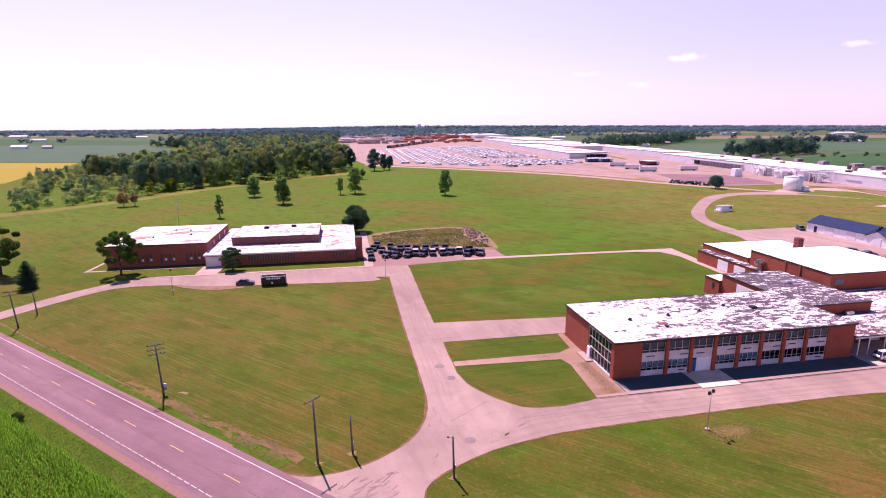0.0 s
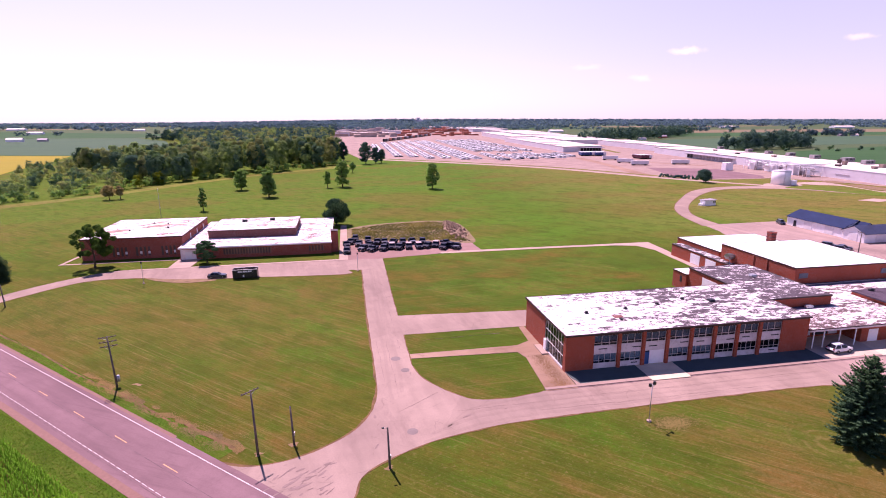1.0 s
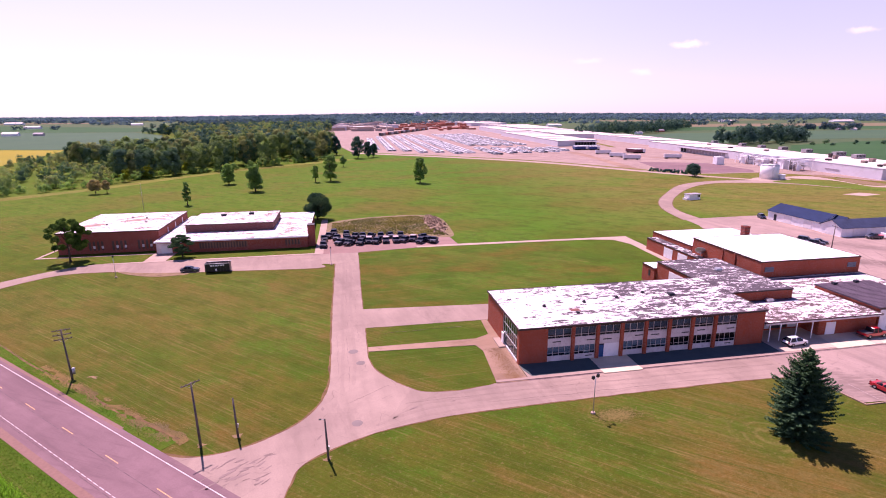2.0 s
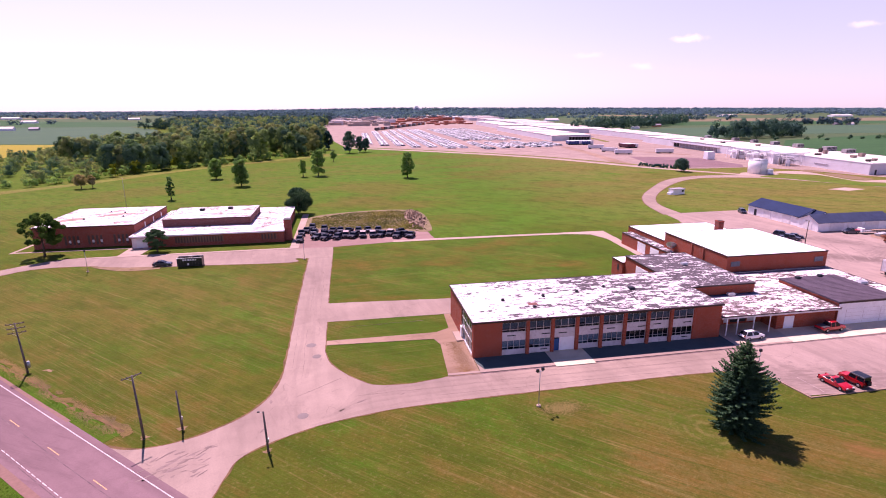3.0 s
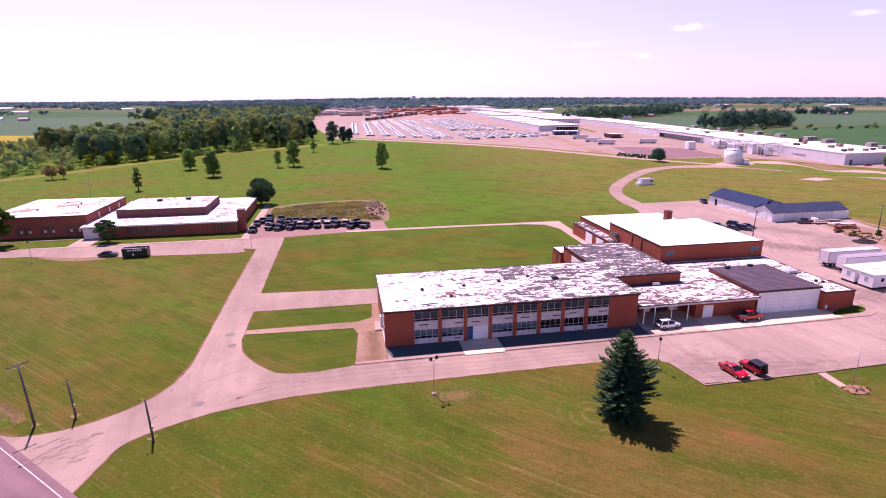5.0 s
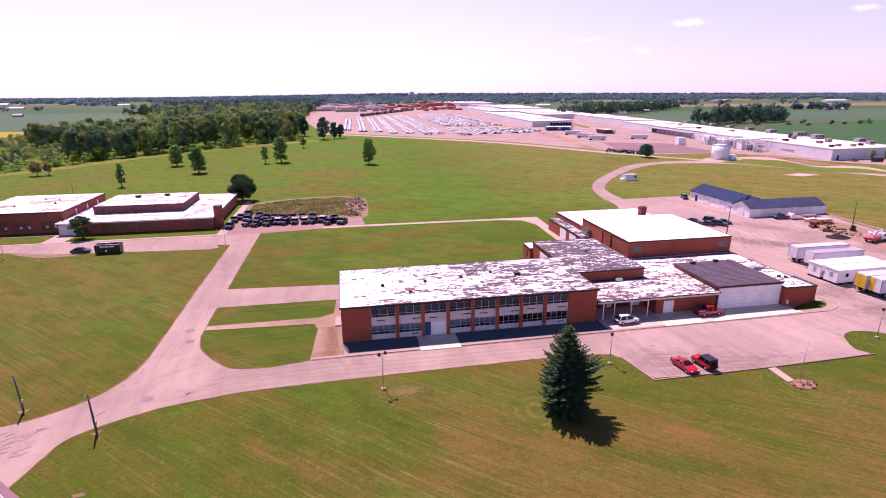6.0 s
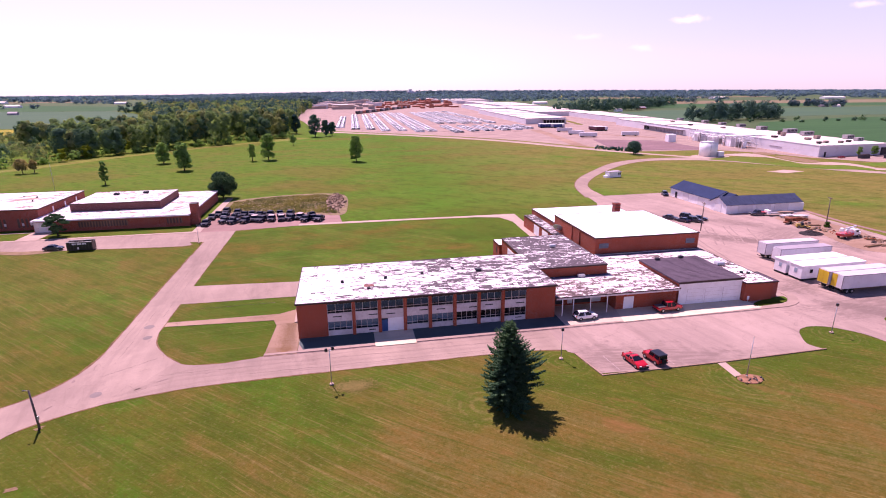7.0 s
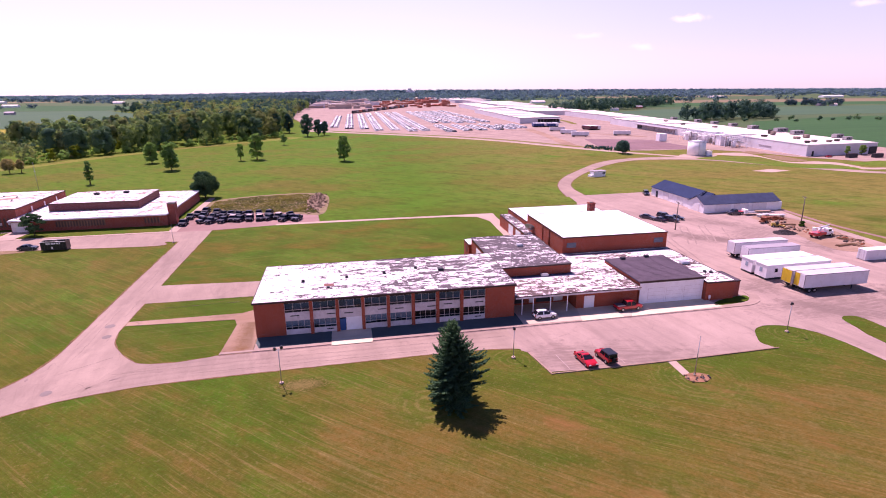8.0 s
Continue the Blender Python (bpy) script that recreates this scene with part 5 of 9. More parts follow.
roof_slab(old_b, -42.0, 2.2, 162.4, 204.0, 3.9, ROOF_LEFT, 0.25, 0.4, WHITE)
boxed("clerestory", -36.3, -9.3, 174.3, 195.4, 3.9, 6.15, BRICK_DARK, old_b, "raised dark brown brick centre")
roof_slab(old_b, -36.3, -9.3, 174.3, 195.4, 6.4, ROOF_LEFT, 0.15, 0.25)
for k in range(17):
    x = -29.8 + k * 0.82
    boxed("window", x, x + 0.5, 163.14, 163.2, 1.1, 2.9, DIM_GLASS, old_b, "narrow dark window")
    boxed("mullion", x + 0.5, x + 0.82, 163.1, 163.2, 1.0, 3.0, MULLION, old_b)
for k in range(5):
    x = -4.6 + k * 0.95
    boxed("window", x, x + 0.5, 163.14, 163.2, 1.1, 2.8, DIM_GLASS, old_b, "narrow dark window")
    boxed("mullion", x + 0.55, x + 0.75, 163.1, 163.2, 1.0, 2.9, MULLION, old_b)
boxed("entrance", -41.9, -37.6, 163.05, 163.2, 0, 3.1, PANEL, old_b, "off-white entrance front")
boxed("entrance_door", -40.6, -38.8, 162.99, 163.05, 0.1, 2.4, FRAME, old_b, "pale metal entrance doors")
for x, y in ((-27.4, 188.5), (-18.4, 190.0)):
    roof_vent("roof_vent", "rusty box ventilator on white roof", x, y, 6.35, 1.4, 1.4, 0.7, CHARCOAL)
stack2 = thing("chimney", "broad red brick chimney at the wing's end wall", "chimney", (3.4, 166.0, 0))
boxed("shaft", -1.15, 1.0, -1.4, 1.4, 0, 6.6, BRICK_OLD, stack2)
boxed("cap", -1.2, 1.05, -1.45, 1.45, 6.6, 6.8, FASCIA, stack2)
mast = thing("radio_mast", "thin grey radio mast behind the hall", "mast", (-69.5, 236.0, 0))
part("pole", tube(bmesh.new(), (0, 0, 0), (0, 0, 13.0), 0.12, 0.04, 6), STEEL, mast)
for z in (5.0, 9.0):
    part("brace", tube(bmesh.new(), (-0.5, 0, z), (0.5, 0, z), 0.03, 0.03, 5), STEEL, mast)


# ---- trees ----
def leaf_cloud(rng, centres, radii, count, size, flat=0.75, ruffle=0.6, crown=None):
    """Leaf quads strewn over the shells of clumps; returns corners and faces."""
    idx = rng.integers(0, len(centres), count)
    d = rng.normal(size=(count, 3))
    d /= np.linalg.norm(d, axis=1)[:, None]
    r = radii[idx] * (0.55 + 0.5 * rng.random(count))
    c = centres[idx] + d * r[:, None] * np.array([1, 1, flat])
    u = rng.normal(size=(count, 3))
    u /= np.linalg.norm(u, axis=1)[:, None]
    n = d + ruffle * rng.normal(size=(count, 3)) + np.array([0, 0, 0.3])
    if crown is not None:
        out_ = (c - crown[0]) / crown[1]
        n = 0.45 * n + out_ / np.linalg.norm(out_, axis=1)[:, None]
    w = np.cross(u, n)
    w /= np.linalg.norm(w, axis=1)[:, None]
    u = np.cross(n, w)
    u /= np.linalg.norm(u, axis=1)[:, None]
    s = size * (0.6 + 0.8 * rng.random(count))[:, None]
    v = np.stack([c - u * s, c - w * s * 0.6, c + u * s, c + w * s * 0.6], 1).reshape(-1, 3)
    return v, np.arange(4 * count).reshape(-1, 4)


def crown_shape(rng, h, base, width, clumps, pointed, open_=False):
    """Centres and radii of the clumps of a crown."""
    t = rng.random(clumps) ** (1.0 if pointed else 0.8)
    z = base + (h - base) * (0.08 + 0.86 * t)
    prof = np.sin(np.pi * (0.12 + 0.80 * t)) ** 0.8 if not pointed else np.sin(np.pi * (0.26 + 0.64 * t)) ** 0.7
    ang = rng.random(clumps) * 2 * np.pi
    rad = width / 2 * prof * np.sqrt(rng.random(clumps)) * (0.95 if pointed or open_ else 0.78)
    if open_:
        rad = width / 2 * np.sqrt(0.12 + 0.88 * rng.random(clumps)) * np.clip(prof, 0.35, 1) * 0.92
    c = np.stack([rad * np.cos(ang), rad * np.sin(ang), z], 1)
    r = width * ((0.085 if pointed else 0.11) + 0.09 * rng.random(clumps)) * (0.6 + 0.5 * prof)
    return c, r


def deciduous(name, label, h, base, width, seed, leaf, leaves=3200, size=0.34, clumps=26, pointed=False, group="", open_=False, clump=1.0, flat=0.75):
    """A broadleaf tree: tapered trunk, limbs out to the clumps, a crown of single leaves' worth of small faces."""
    rng = np.random.default_rng(seed)
    tree = thing(name, label, "tree", group=group)
    clumps, leaves, size = int(clumps * (4.5 if pointed else 2.2)), int(leaves * (3.4 if pointed else 3.0)), size * 0.8
    c, r = crown_shape(rng, h, base, width, clumps, pointed, open_)
    r *= 0.56 if open_ else clump
    bm = bmesh.new()
    fork = base + (h - base) * 0.18
    tr = 0.018 * h + 0.06
    tube(bm, (0, 0, 0), (0, 0, 0.5), tr * 1.5, tr, 9)
    tube(bm, (0, 0, 0.45), (0.08 * width * (rng.random() - 0.5), 0, fork), tr, tr * 0.72, 9)
    tube(bm, (0, 0, fork * 0.97), (0, 0, h * 0.86), tr * 0.7, tr * 0.12, 7)
    for k in range(0, clumps, 3):
        p = c[k]
        z0 = min(fork * (0.8 + 0.3 * rng.random()) + 0.25 * (p[2] - fork), p[2] - 0.2)
        tube(bm, (0, 0, max(z0, base * 0.7)), tuple(p), tr * 0.34, tr * 0.06, 5)
    part("trunk", bm, BARK, tree)
    v, f = leaf_cloud(rng, c, r, leaves, size, flat)
    v[:, 2] = np.maximum(v[:, 2], 0.05)
    crown = new("crown", arrays_mesh("crown", v, f, leaf))
    crown.parent = tree
    return tree


def spruce(name, label, h, width, seed, whorls=30, leaf=None, base=0.5, lobes=0.30):
    """A conifer: trunk and whorls of spiky branches, each a tapering fan of needle sprays."""
    rng = np.random.default_rng(seed)
    tree = thing(name, label, "tree")
    bm = tube(bmesh.new(), (0, 0, 0), (0, 0, h * 0.95), 0.024 * h, 0.02, 10)
    V, up = [], np.array([0, 0, 1.0])
    for k in range(whorls):
        t = k / (whorls - 1)
        z = base + (h - base - 0.25) * t ** 0.95
        full = (1 - t) ** 0.64 * (0.62 + 0.38 * min(1, (t + 0.04) * 3.4))
        L0 = width / 2 * full + 0.25
        nb = int(12 - 6 * t)
        for b in range(nb):
            a = 2 * np.pi * (b + rng.random() * 0.7) / nb + k * 2.4
            bulge = noise.noise(Vector((1.4 * math.cos(a), 1.4 * math.sin(a), 3.0 * t + seed)))
            L = L0 * (0.80 + lobes * bulge * 1.6 + 0.30 * rng.random())
            d = np.array([np.cos(a), np.sin(a), 0.0])
            side_ = np.array([-np.sin(a), np.cos(a), 0.0])
            rise = -0.26 + 0.62 * t + 0.10 * rng.normal()
            if L > 1.2 and k % 2 == 0:
                tube(bm, (0, 0, z), tuple(d * L * 0.7 + up * (z + rise * L * 0.7 * 0.7)), 0.035 + 0.012 * L, 0.012, 4)
            steps = max(6, int(L * 9))
            for s in range(steps):
                q = 0.10 + 0.90 * (s + rng.random()) / steps
                p = d * L * q + up * (z + rise * L * q * 0.7 + 0.20 * L * q * q * q)
                fan = (0.10 + 0.40 * (1 - q) ** 0.8) * (0.55 + 0.16 * L)
                for sg in (-1, 1, 0):
                    reach = fan * (0.7 + 0.6 * rng.random())
                    if sg:
                        tip = p + side_ * sg * reach + d * reach * (0.7 + 0.4 * rng.random()) + up * reach * (0.10 - 0.45 * rng.random())
                    else:
                        tip = p + d * reach * 0.6 - up * reach * (0.6 + 0.5 * rng.random())
                    wv = np.cross(tip - p, up + 0.7 * rng.normal(size=3))
                    wv *= (0.085 + 0.02 * L / 4) / max(np.linalg.norm(wv), 1e-6)
                    m_ = (p + tip) / 2
                    V.append((p, m_ - wv, tip, m_ + wv))
    part("trunk", bm, BARK, tree)
    v = np.array(V).reshape(-1, 3)
    v[:, 2] = np.maximum(v[:, 2], 0.05)
    crown = new("crown", arrays_mesh("crown", v, np.arange(len(v)).reshape(-1, 4), leaf or NEEDLE))
    crown.parent = tree
    return tree


spruce("spruce_tree", "large dark green spruce standing alone on the lawn", 12.4, 9.2, 3, 42).matrix_world = pose(71.0, 47.8, 0)
spruce("spruce_tree", "small dark conical spruce on the lawn", 7.6, 5.8, 5, 26, base=0.15, lobes=0.15).matrix_world = pose(-82.0, 149.2, 0)
deciduous("oak_tree", "dark broad oak standing before the brick hall", 12.8, 2.4, 12.5, 11, LEAF, 2600, 0.34, 17, open_=True).matrix_world = pose(-63.5, 158.6, 0)
deciduous("oak_tree", "large dark broad oak on the lawn", 15.0, 2.8, 14.0, 12, LEAF, 3600, 0.38, 18, open_=True).matrix_world = pose(-96.8, 164.5, 0)
deciduous("pine_tree", "low dark spreading pine by the entrance walk", 6.8, 0.9, 7.8, 13, NEEDLE, 3600, 0.20, 22, clump=0.75, flat=0.42).matrix_world = pose(-33.4, 158.0, 0)
deciduous("round_tree", "dense dark rounded evergreen behind the brick wing", 10.4, 0.7, 13.0, 14, NEEDLE, 9000, 0.24, 52, clump=0.62, flat=0.85).matrix_world = pose(3.2, 208.5, 0)
deciduous("poplar_tree", "tall leafy tree standing alone in the meadow", 15.4, 0.7, 8.0, 15, LEAF_POPLAR, 3000, 0.36, 26, True, "meadow trees").matrix_world = pose(58.6, 311.0, 0)
deciduous("poplar_tree", "leafy green tree in the open meadow", 12.4, 0.6, 7.4, 16, LEAF_POPLAR, 2600, 0.36, 22, True, "meadow trees").matrix_world = pose(-53.2, 327.0, 0)
deciduous("poplar_tree", "tall leafy green tree in the open meadow", 15.6, 0.8, 8.4, 17, LEAF_POPLAR, 3000, 0.36, 26, True, "meadow trees").matrix_world = pose(-33.2, 294.0, 0)
deciduous("poplar_tree", "thin sparse tree leaning in the meadow", 10.6, 2.0, 4.6, 18, LEAF_POPLAR, 900, 0.36, 14, True, "meadow trees").matrix_world = pose(-3.2, 327.5, 0)
deciduous("poplar_tree", "tall leafy tree with an uneven crown", 16.4, 1.0, 9.0, 19, LEAF_POPLAR, 2600, 0.38, 22, True, "meadow trees").matrix_world = pose(5.8, 331.0, 0)
deciduous("poplar_tree", "small distant tree in the meadow", 8.2, 2.2, 6.4, 20, LEAF_POPLAR, 900, 0.4, 14, False, "meadow trees").matrix_world = pose(13.5, 419.0, 0)
deciduous("sapling", "slender young pale green tree behind the hall", 11.0, 1.4, 3.6, 21, LEAF_POPLAR, 1200, 0.32, 16, True, "meadow trees").matrix_world = pose(-57.2, 254.5, 0)
deciduous("maple_tree", "small reddish-brown tree at the wood's edge", 7.6, 1.6, 8.0, 22, LEAF_RUST, 900, 0.42, 18).matrix_world = pose(-114.4, 301.0, 0)
deciduous("maple_tree", "small brownish tree at the wood's edge", 7.2, 1.8, 5.0, 23, LEAF_RUST, 800, 0.42, 14).matrix_world = pose(-109.6, 302.5, 0)
deciduous("crab_apple_tree", "low rounded green tree beside the perimeter road", 8.4, 1.0, 11.0, 24, WOODS_BLUE, 2200, 0.42, 22).matrix_world = pose(236.5, 306.0, 0)
for x, y, h, w, seed in ((27.0, 497.0, 20.0, 14.0, 31), (36.5, 503.0, 15.0, 9.0, 32), (42.0, 507.0, 13.0, 8.0, 33), (7.0, 540.0, 19.0, 10.0, 34)):
    deciduous("broadleaf_tree", "dark leafy tree at the end of the woods", h, 1.0, w, seed, WOODS_BLUE, 1800, 0.6, 22, False, "woods edge trees").matrix_world = pose(x, y, 0)


# ---- woods ----
def wood(name, label, spots, heights, widths, per, size, leaf, seed, clumps=12, rise=None):
    """Many trees as one body of foliage: domed crowns of clumps, fuller towards the ground; rise gives the ground's height."""
    rng = np.random.default_rng(seed)
    V = []
    for (x, y), h, w in zip(spots, heights, widths):
        u = rng.random(clumps)
        ang = rng.random(clumps) * 2 * np.pi
        z = h * (0.14 + 0.70 * u)
        full = np.where(u < 0.45, 0.78 + 0.49 * u, np.sqrt(np.clip(1 - ((u - 0.45) / 0.6) ** 2, 0, 1)))
        rad = 0.36 * w * full * np.sqrt(0.25 + 0.75 * rng.random(clumps))
        c = np.stack([rad * np.cos(ang), rad * np.sin(ang), z], 1)
        r = w * (0.12 + 0.08 * rng.random(clumps)) * (0.75 + 0.25 * full)
        v, f = leaf_cloud(rng, c, r, per, size, 0.95, 0.35, (np.array([0, 0, 0.42 * h]), np.array([0.5 * w, 0.5 * w, 0.5 * h])))
        v[:, 2] = np.maximum(v[:, 2], 0.1)
        V.append(v + np.array([x, y, rise(x, y) if rise else 0]))
    v = np.concatenate(V)
    return tagged(new(name, arrays_mesh(name, v, np.arange(len(v)).reshape(-1, 4), leaf)), label, "woods", kind="stuff")


def mixed_wood(name, label, spots, heights, widths, per, size, seed, clumps=12, cool=0.32, mid_=0.75, darkest=WOODS_DARK):
    """Woods of three kinds of tree, mingled."""
    pick = np.random.default_rng(seed).random(len(spots))
    for k, (lo, hi, leaf, word) in enumerate(((0.0, cool, darkest, "dark green"), (cool, mid_, WOODS, "mid green"), (mid_, 1.01, WOODS_OLIVE, "olive green"))):
        ok = (pick >= lo) & (pick < hi)
        if ok.any():
            wood(name, word + " " + label, spots[ok], heights[ok], widths[ok], per, size, leaf, seed * 10 + k, clumps)


def inside(px, py, poly):
    hit = np.zeros(len(px), bool)
    n = len(poly)
    for i in range(n):
        (x0, y0), (x1, y1) = poly[i], poly[(i + 1) % n]
        cond = (y0 > py) != (y1 > py)
        hit ^= cond & (px < (x1 - x0) * (py - y0) / (y1 - y0 + 1e-9) + x0)
    return hit


def scatter(poly, spacing, seed, jitter=0.75):
    rng = np.random.default_rng(seed)
    xs, ys = [p[0] for p in poly], [p[1] for p in poly]
    gx, gy = np.meshgrid(np.arange(min(xs), max(xs), spacing), np.arange(min(ys), max(ys), spacing))
    gx = gx.ravel() + (rng.random(gx.size) - 0.5) * spacing * jitter * 2
    gy = gy.ravel() + (rng.random(gy.size) - 0.5) * spacing * jitter * 2
    ok = inside(gx, gy, poly)
    return np.stack([gx[ok], gy[ok]], 1)


rng = np.random.default_rng(77)
FRONT = [(-124, 368), (-106, 378), (-70, 417), (-42, 451), (-16, 476), (4, 502), (10, 540), (0, 580), (-60, 575), (-140, 555), (-196, 520), (-214, 486), (-170, 446)]
s = scatter(FRONT, 12.0, 1)
mixed_wood("woods", "broadleaf woods at the meadow's edge", s, (16 + 8 * rng.random(len(s))) * (1.0 + 0.26 * np.clip((s[:, 0] + 130) / 60, 0, 1)), 11 + 5 * rng.random(len(s)), 1800, 0.64, 2, 24)
BACK = [(0, 580), (-6, 760), (-14, 1050), (-16, 1400), (-120, 1440), (-200, 1330), (-368, 1190), (-366, 1140), (-290, 1090), (-212, 820), (-140, 560), (-60, 578)]
s = scatter(BACK, 16.0, 3)
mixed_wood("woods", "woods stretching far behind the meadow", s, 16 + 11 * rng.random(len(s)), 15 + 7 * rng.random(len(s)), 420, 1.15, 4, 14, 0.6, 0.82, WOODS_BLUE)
EDGE = [(-212, 400), (-168, 298), (-146, 318), (-122, 352), (-160, 420), (-200, 470), (-235, 540), (-262, 510)]
s = scatter(EDGE, 13.5, 5)
mixed_wood("grove", "scrubby trees along the field edge", s, 6 + 6 * rng.random(len(s)), 7 + 4 * rng.random(len(s)), 420, 0.45, 6, 12)
s = outline([(-160, 296), (-125, 334), (-106, 371), (-70, 410), (-42, 444), (-16, 469), (2, 494)], 9, False)
s = np.array(s) + (rng.random((len(s), 2)) - 0.5) * 7 + np.array([-2, 3])
wood("hedge", "low shrubs along the foot of the woods", s, 3 + 4 * rng.random(len(s)), 5 + 4 * rng.random(len(s)), 220, 0.5, LEAF_POPLAR, 7, 7)
s = np.array([(-22, 482), (-16, 486), (-28, 478), (-96, 395), (-110, 366), (-118, 352)])
wood("shrub", "yellow-green shrubs at the wood's edge", s, np.array([9, 8, 7, 10, 9, 9.0]), np.array([9, 9, 8, 8, 9, 9.0]), 330, 0.6, LEAF_LIME, 8)
s = scatter([(-250, 1330), (-120, 1440), (-16, 1400), (-16, 2300), (-180, 2400), (-420, 1500)], 24.0, 9)
wood("woods", "far woods with haze blue in their colour", s, 17 + 9 * rng.random(len(s)), 26 + 10 * rng.random(len(s)), 90, 3.0, WOODS_FAR_HAZE, 10, 7)

# Tree lines right of the works and across the plain.
s = scatter([(487, 600), (532, 590), (668, 650), (658, 690), (532, 640), (502, 640)], 13.0, 11)
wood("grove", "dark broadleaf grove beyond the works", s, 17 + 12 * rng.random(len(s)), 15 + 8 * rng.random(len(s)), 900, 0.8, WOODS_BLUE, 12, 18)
s = scatter([(430, 850), (620, 960), (900, 1250), (860, 1300), (560, 1050), (420, 900)], 19.0, 13)
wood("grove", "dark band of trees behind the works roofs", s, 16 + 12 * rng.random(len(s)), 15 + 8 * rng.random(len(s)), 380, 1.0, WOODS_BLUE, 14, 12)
s = scatter([(1040, 1020), (1160, 990), (1180, 1060), (1060, 1090)], 20.0, 15)
wood("grove", "tree clump round a farm", s, 12 + 9 * rng.random(len(s)), 15 + 8 * rng.random(len(s)), 420, 1.1, WOODS_FAR_HAZE, 16)
s = np.array([(515 + 21 * k + 16 * rng.random(), 575 - 4 * k + 40 * rng.random()) for k in range(26)])
wood("hedge", "scattered bushes along a field boundary", s, 3 + 5 * rng.random(26) ** 2, 5 + 7 * rng.random(26), 260, 0.7, WOODS_DARK, 17)
def ridge(x, y):
    """Height of an added rise, fitted to the camera's skyline; it runs out westward."""
    side = max(0.0, min(1.0, (x + 1300.0) / 1700.0)) if x < 400.0 else 1.0 - 0.55 * min(1.0, (x - 400.0) / 4200.0)
    return 19.0 * side * max(0.0, min(1.0, (y - 4080.0) / 250.0, (4900.0 - y) / 300.0))


xs = np.linspace(-5200.0, 6400.0, 60)
v = np.concatenate([np.column_stack([xs, np.full(60, y), [ridge(x, y) - 0.3 for x in xs]]) for y in (4080.0, 4330.0, 4600.0, 4900.0)])
q = np.array([(60 * b_ + a_, 60 * b_ + a_ + 1, 60 * b_ + a_ + 61, 60 * b_ + a_ + 60) for b_ in range(3) for a_ in range(59)])
tagged(new("view_fit_rise", arrays_mesh("view_fit_rise", v, q, WOODS_HORIZON_HAZE)), "low added rise fitted to the view, tinted haze blue", "hill", kind="structure")
for k, (y, h, gap) in enumerate(((1500, 12, 0.34), (1900, 12, 0.38), (2100, 15, 0.40), (2300, 15, 0.5), (2500, 16, 0.5), (2700, 16, 0.6), (3000, 17, 0.7), (3300, 18, 1.0), (3900, 19, 1.0), (4130, 18, 1.0), (4230, 17, 1.0), (4330, 17, 1.0), (4480, 16, 1.0))):
    r = np.random.default_rng(100 + k)
    xs = np.arange(-0.95 * y - 200, 1.25 * y + 400, 13 + y / 330)
    keep = np.array([noise.noise(Vector((x / 330.0, y / 50.0, 3.0))) for x in xs]) < (gap - 0.5) * 1.4
    # The country straight behind the works is wooded.
    if 1900 <= y < 3300:
        keep |= (xs > -0.07 * y) & (xs < (0.40 if y < 2500 else 0.62) * y) & (r.random(len(xs)) < 0.85)
    if y < 1900:
        keep &= (xs > 560) | ((xs < -330) & (r.random(len(xs)) < 0.3))
    s = np.stack([xs[keep] + 20 * r.random(keep.sum()), y + (r.random(keep.sum()) - 0.5) * (110 + y * 0.05)], 1)
    wood("treeline", "distant tree line on the plain, haze blue in its colour", s, h * (0.75 + 0.5 * r.random(len(s)) if y < 3000 else (0.9 + 0.2 * r.random(len(s))) * (1.0 - 0.42 * np.clip(np.abs(s[:, 0] - 0.22 * y) / (0.8 * y), 0, 1))), (24 + y / 110) * (0.8 + 0.5 * r.random(len(s))), 60 if y < 3000 else 80 if y < 4000 else 110, 2.2 + y / 1600, WOODS_FAR_HAZE if y < 1900 else WOODS_HORIZON_HAZE, 200 + k, 6, ridge if y > 4000 else None)


# ---- vehicles ----
def paint(name, col, rough=0.28):
    m, b, pos, g = blank(name, rough, 0.0, 0.5)
    b.inputs["Coat Weight"].default_value = 0.5
    b.inputs["Coat Roughness"].default_value = 0.08
    dust = ramp(m, noise_at(m, pos, 1.6, 4.0), 0.45, 0.8)
    link(m, mixed(m, math_node(m, "MULTIPLY", dust, 0.2), col, tuple(v * 0.6 + 0.06 for v in col)), b.inputs["Base Color"])
    return m


RED = paint("red_car_paint", (0.46, 0.003, 0.009))
RED_TRUCK = paint("bright_red_paint", (0.46, 0.005, 0.014))
WHITE_CAR = paint("white_car_paint", (0.84, 0.84, 0.87))
SILVER = paint("dark_slate_paint", (0.026, 0.034, 0.060))
NAVY = paint("dark_blue_paint", (0.018, 0.03, 0.065))
MATT = mat("dusty_dark_paint", (0.016, 0.022, 0.048), 0.6, var=0.3, big=0.8, spec=0.2)
TINTED = mat("tinted_car_glass", (0.010, 0.012, 0.018), 0.14, spec=0.35, bump=0)
LAMP_CLEAR = mat("headlamp_lens", (0.6, 0.6, 0.62), 0.15, bump=0)
LAMP_RED = mat("tail_lamp_lens", (0.3, 0.01, 0.01), 0.2, bump=0)
CHROME = mat("wheel_alloy", (0.5, 0.5, 0.52), 0.3, 0.8, bump=0)


TRAILER_GREY_BED = mat("grey_bed_cover", (0.085, 0.072, 0.080), 0.7)


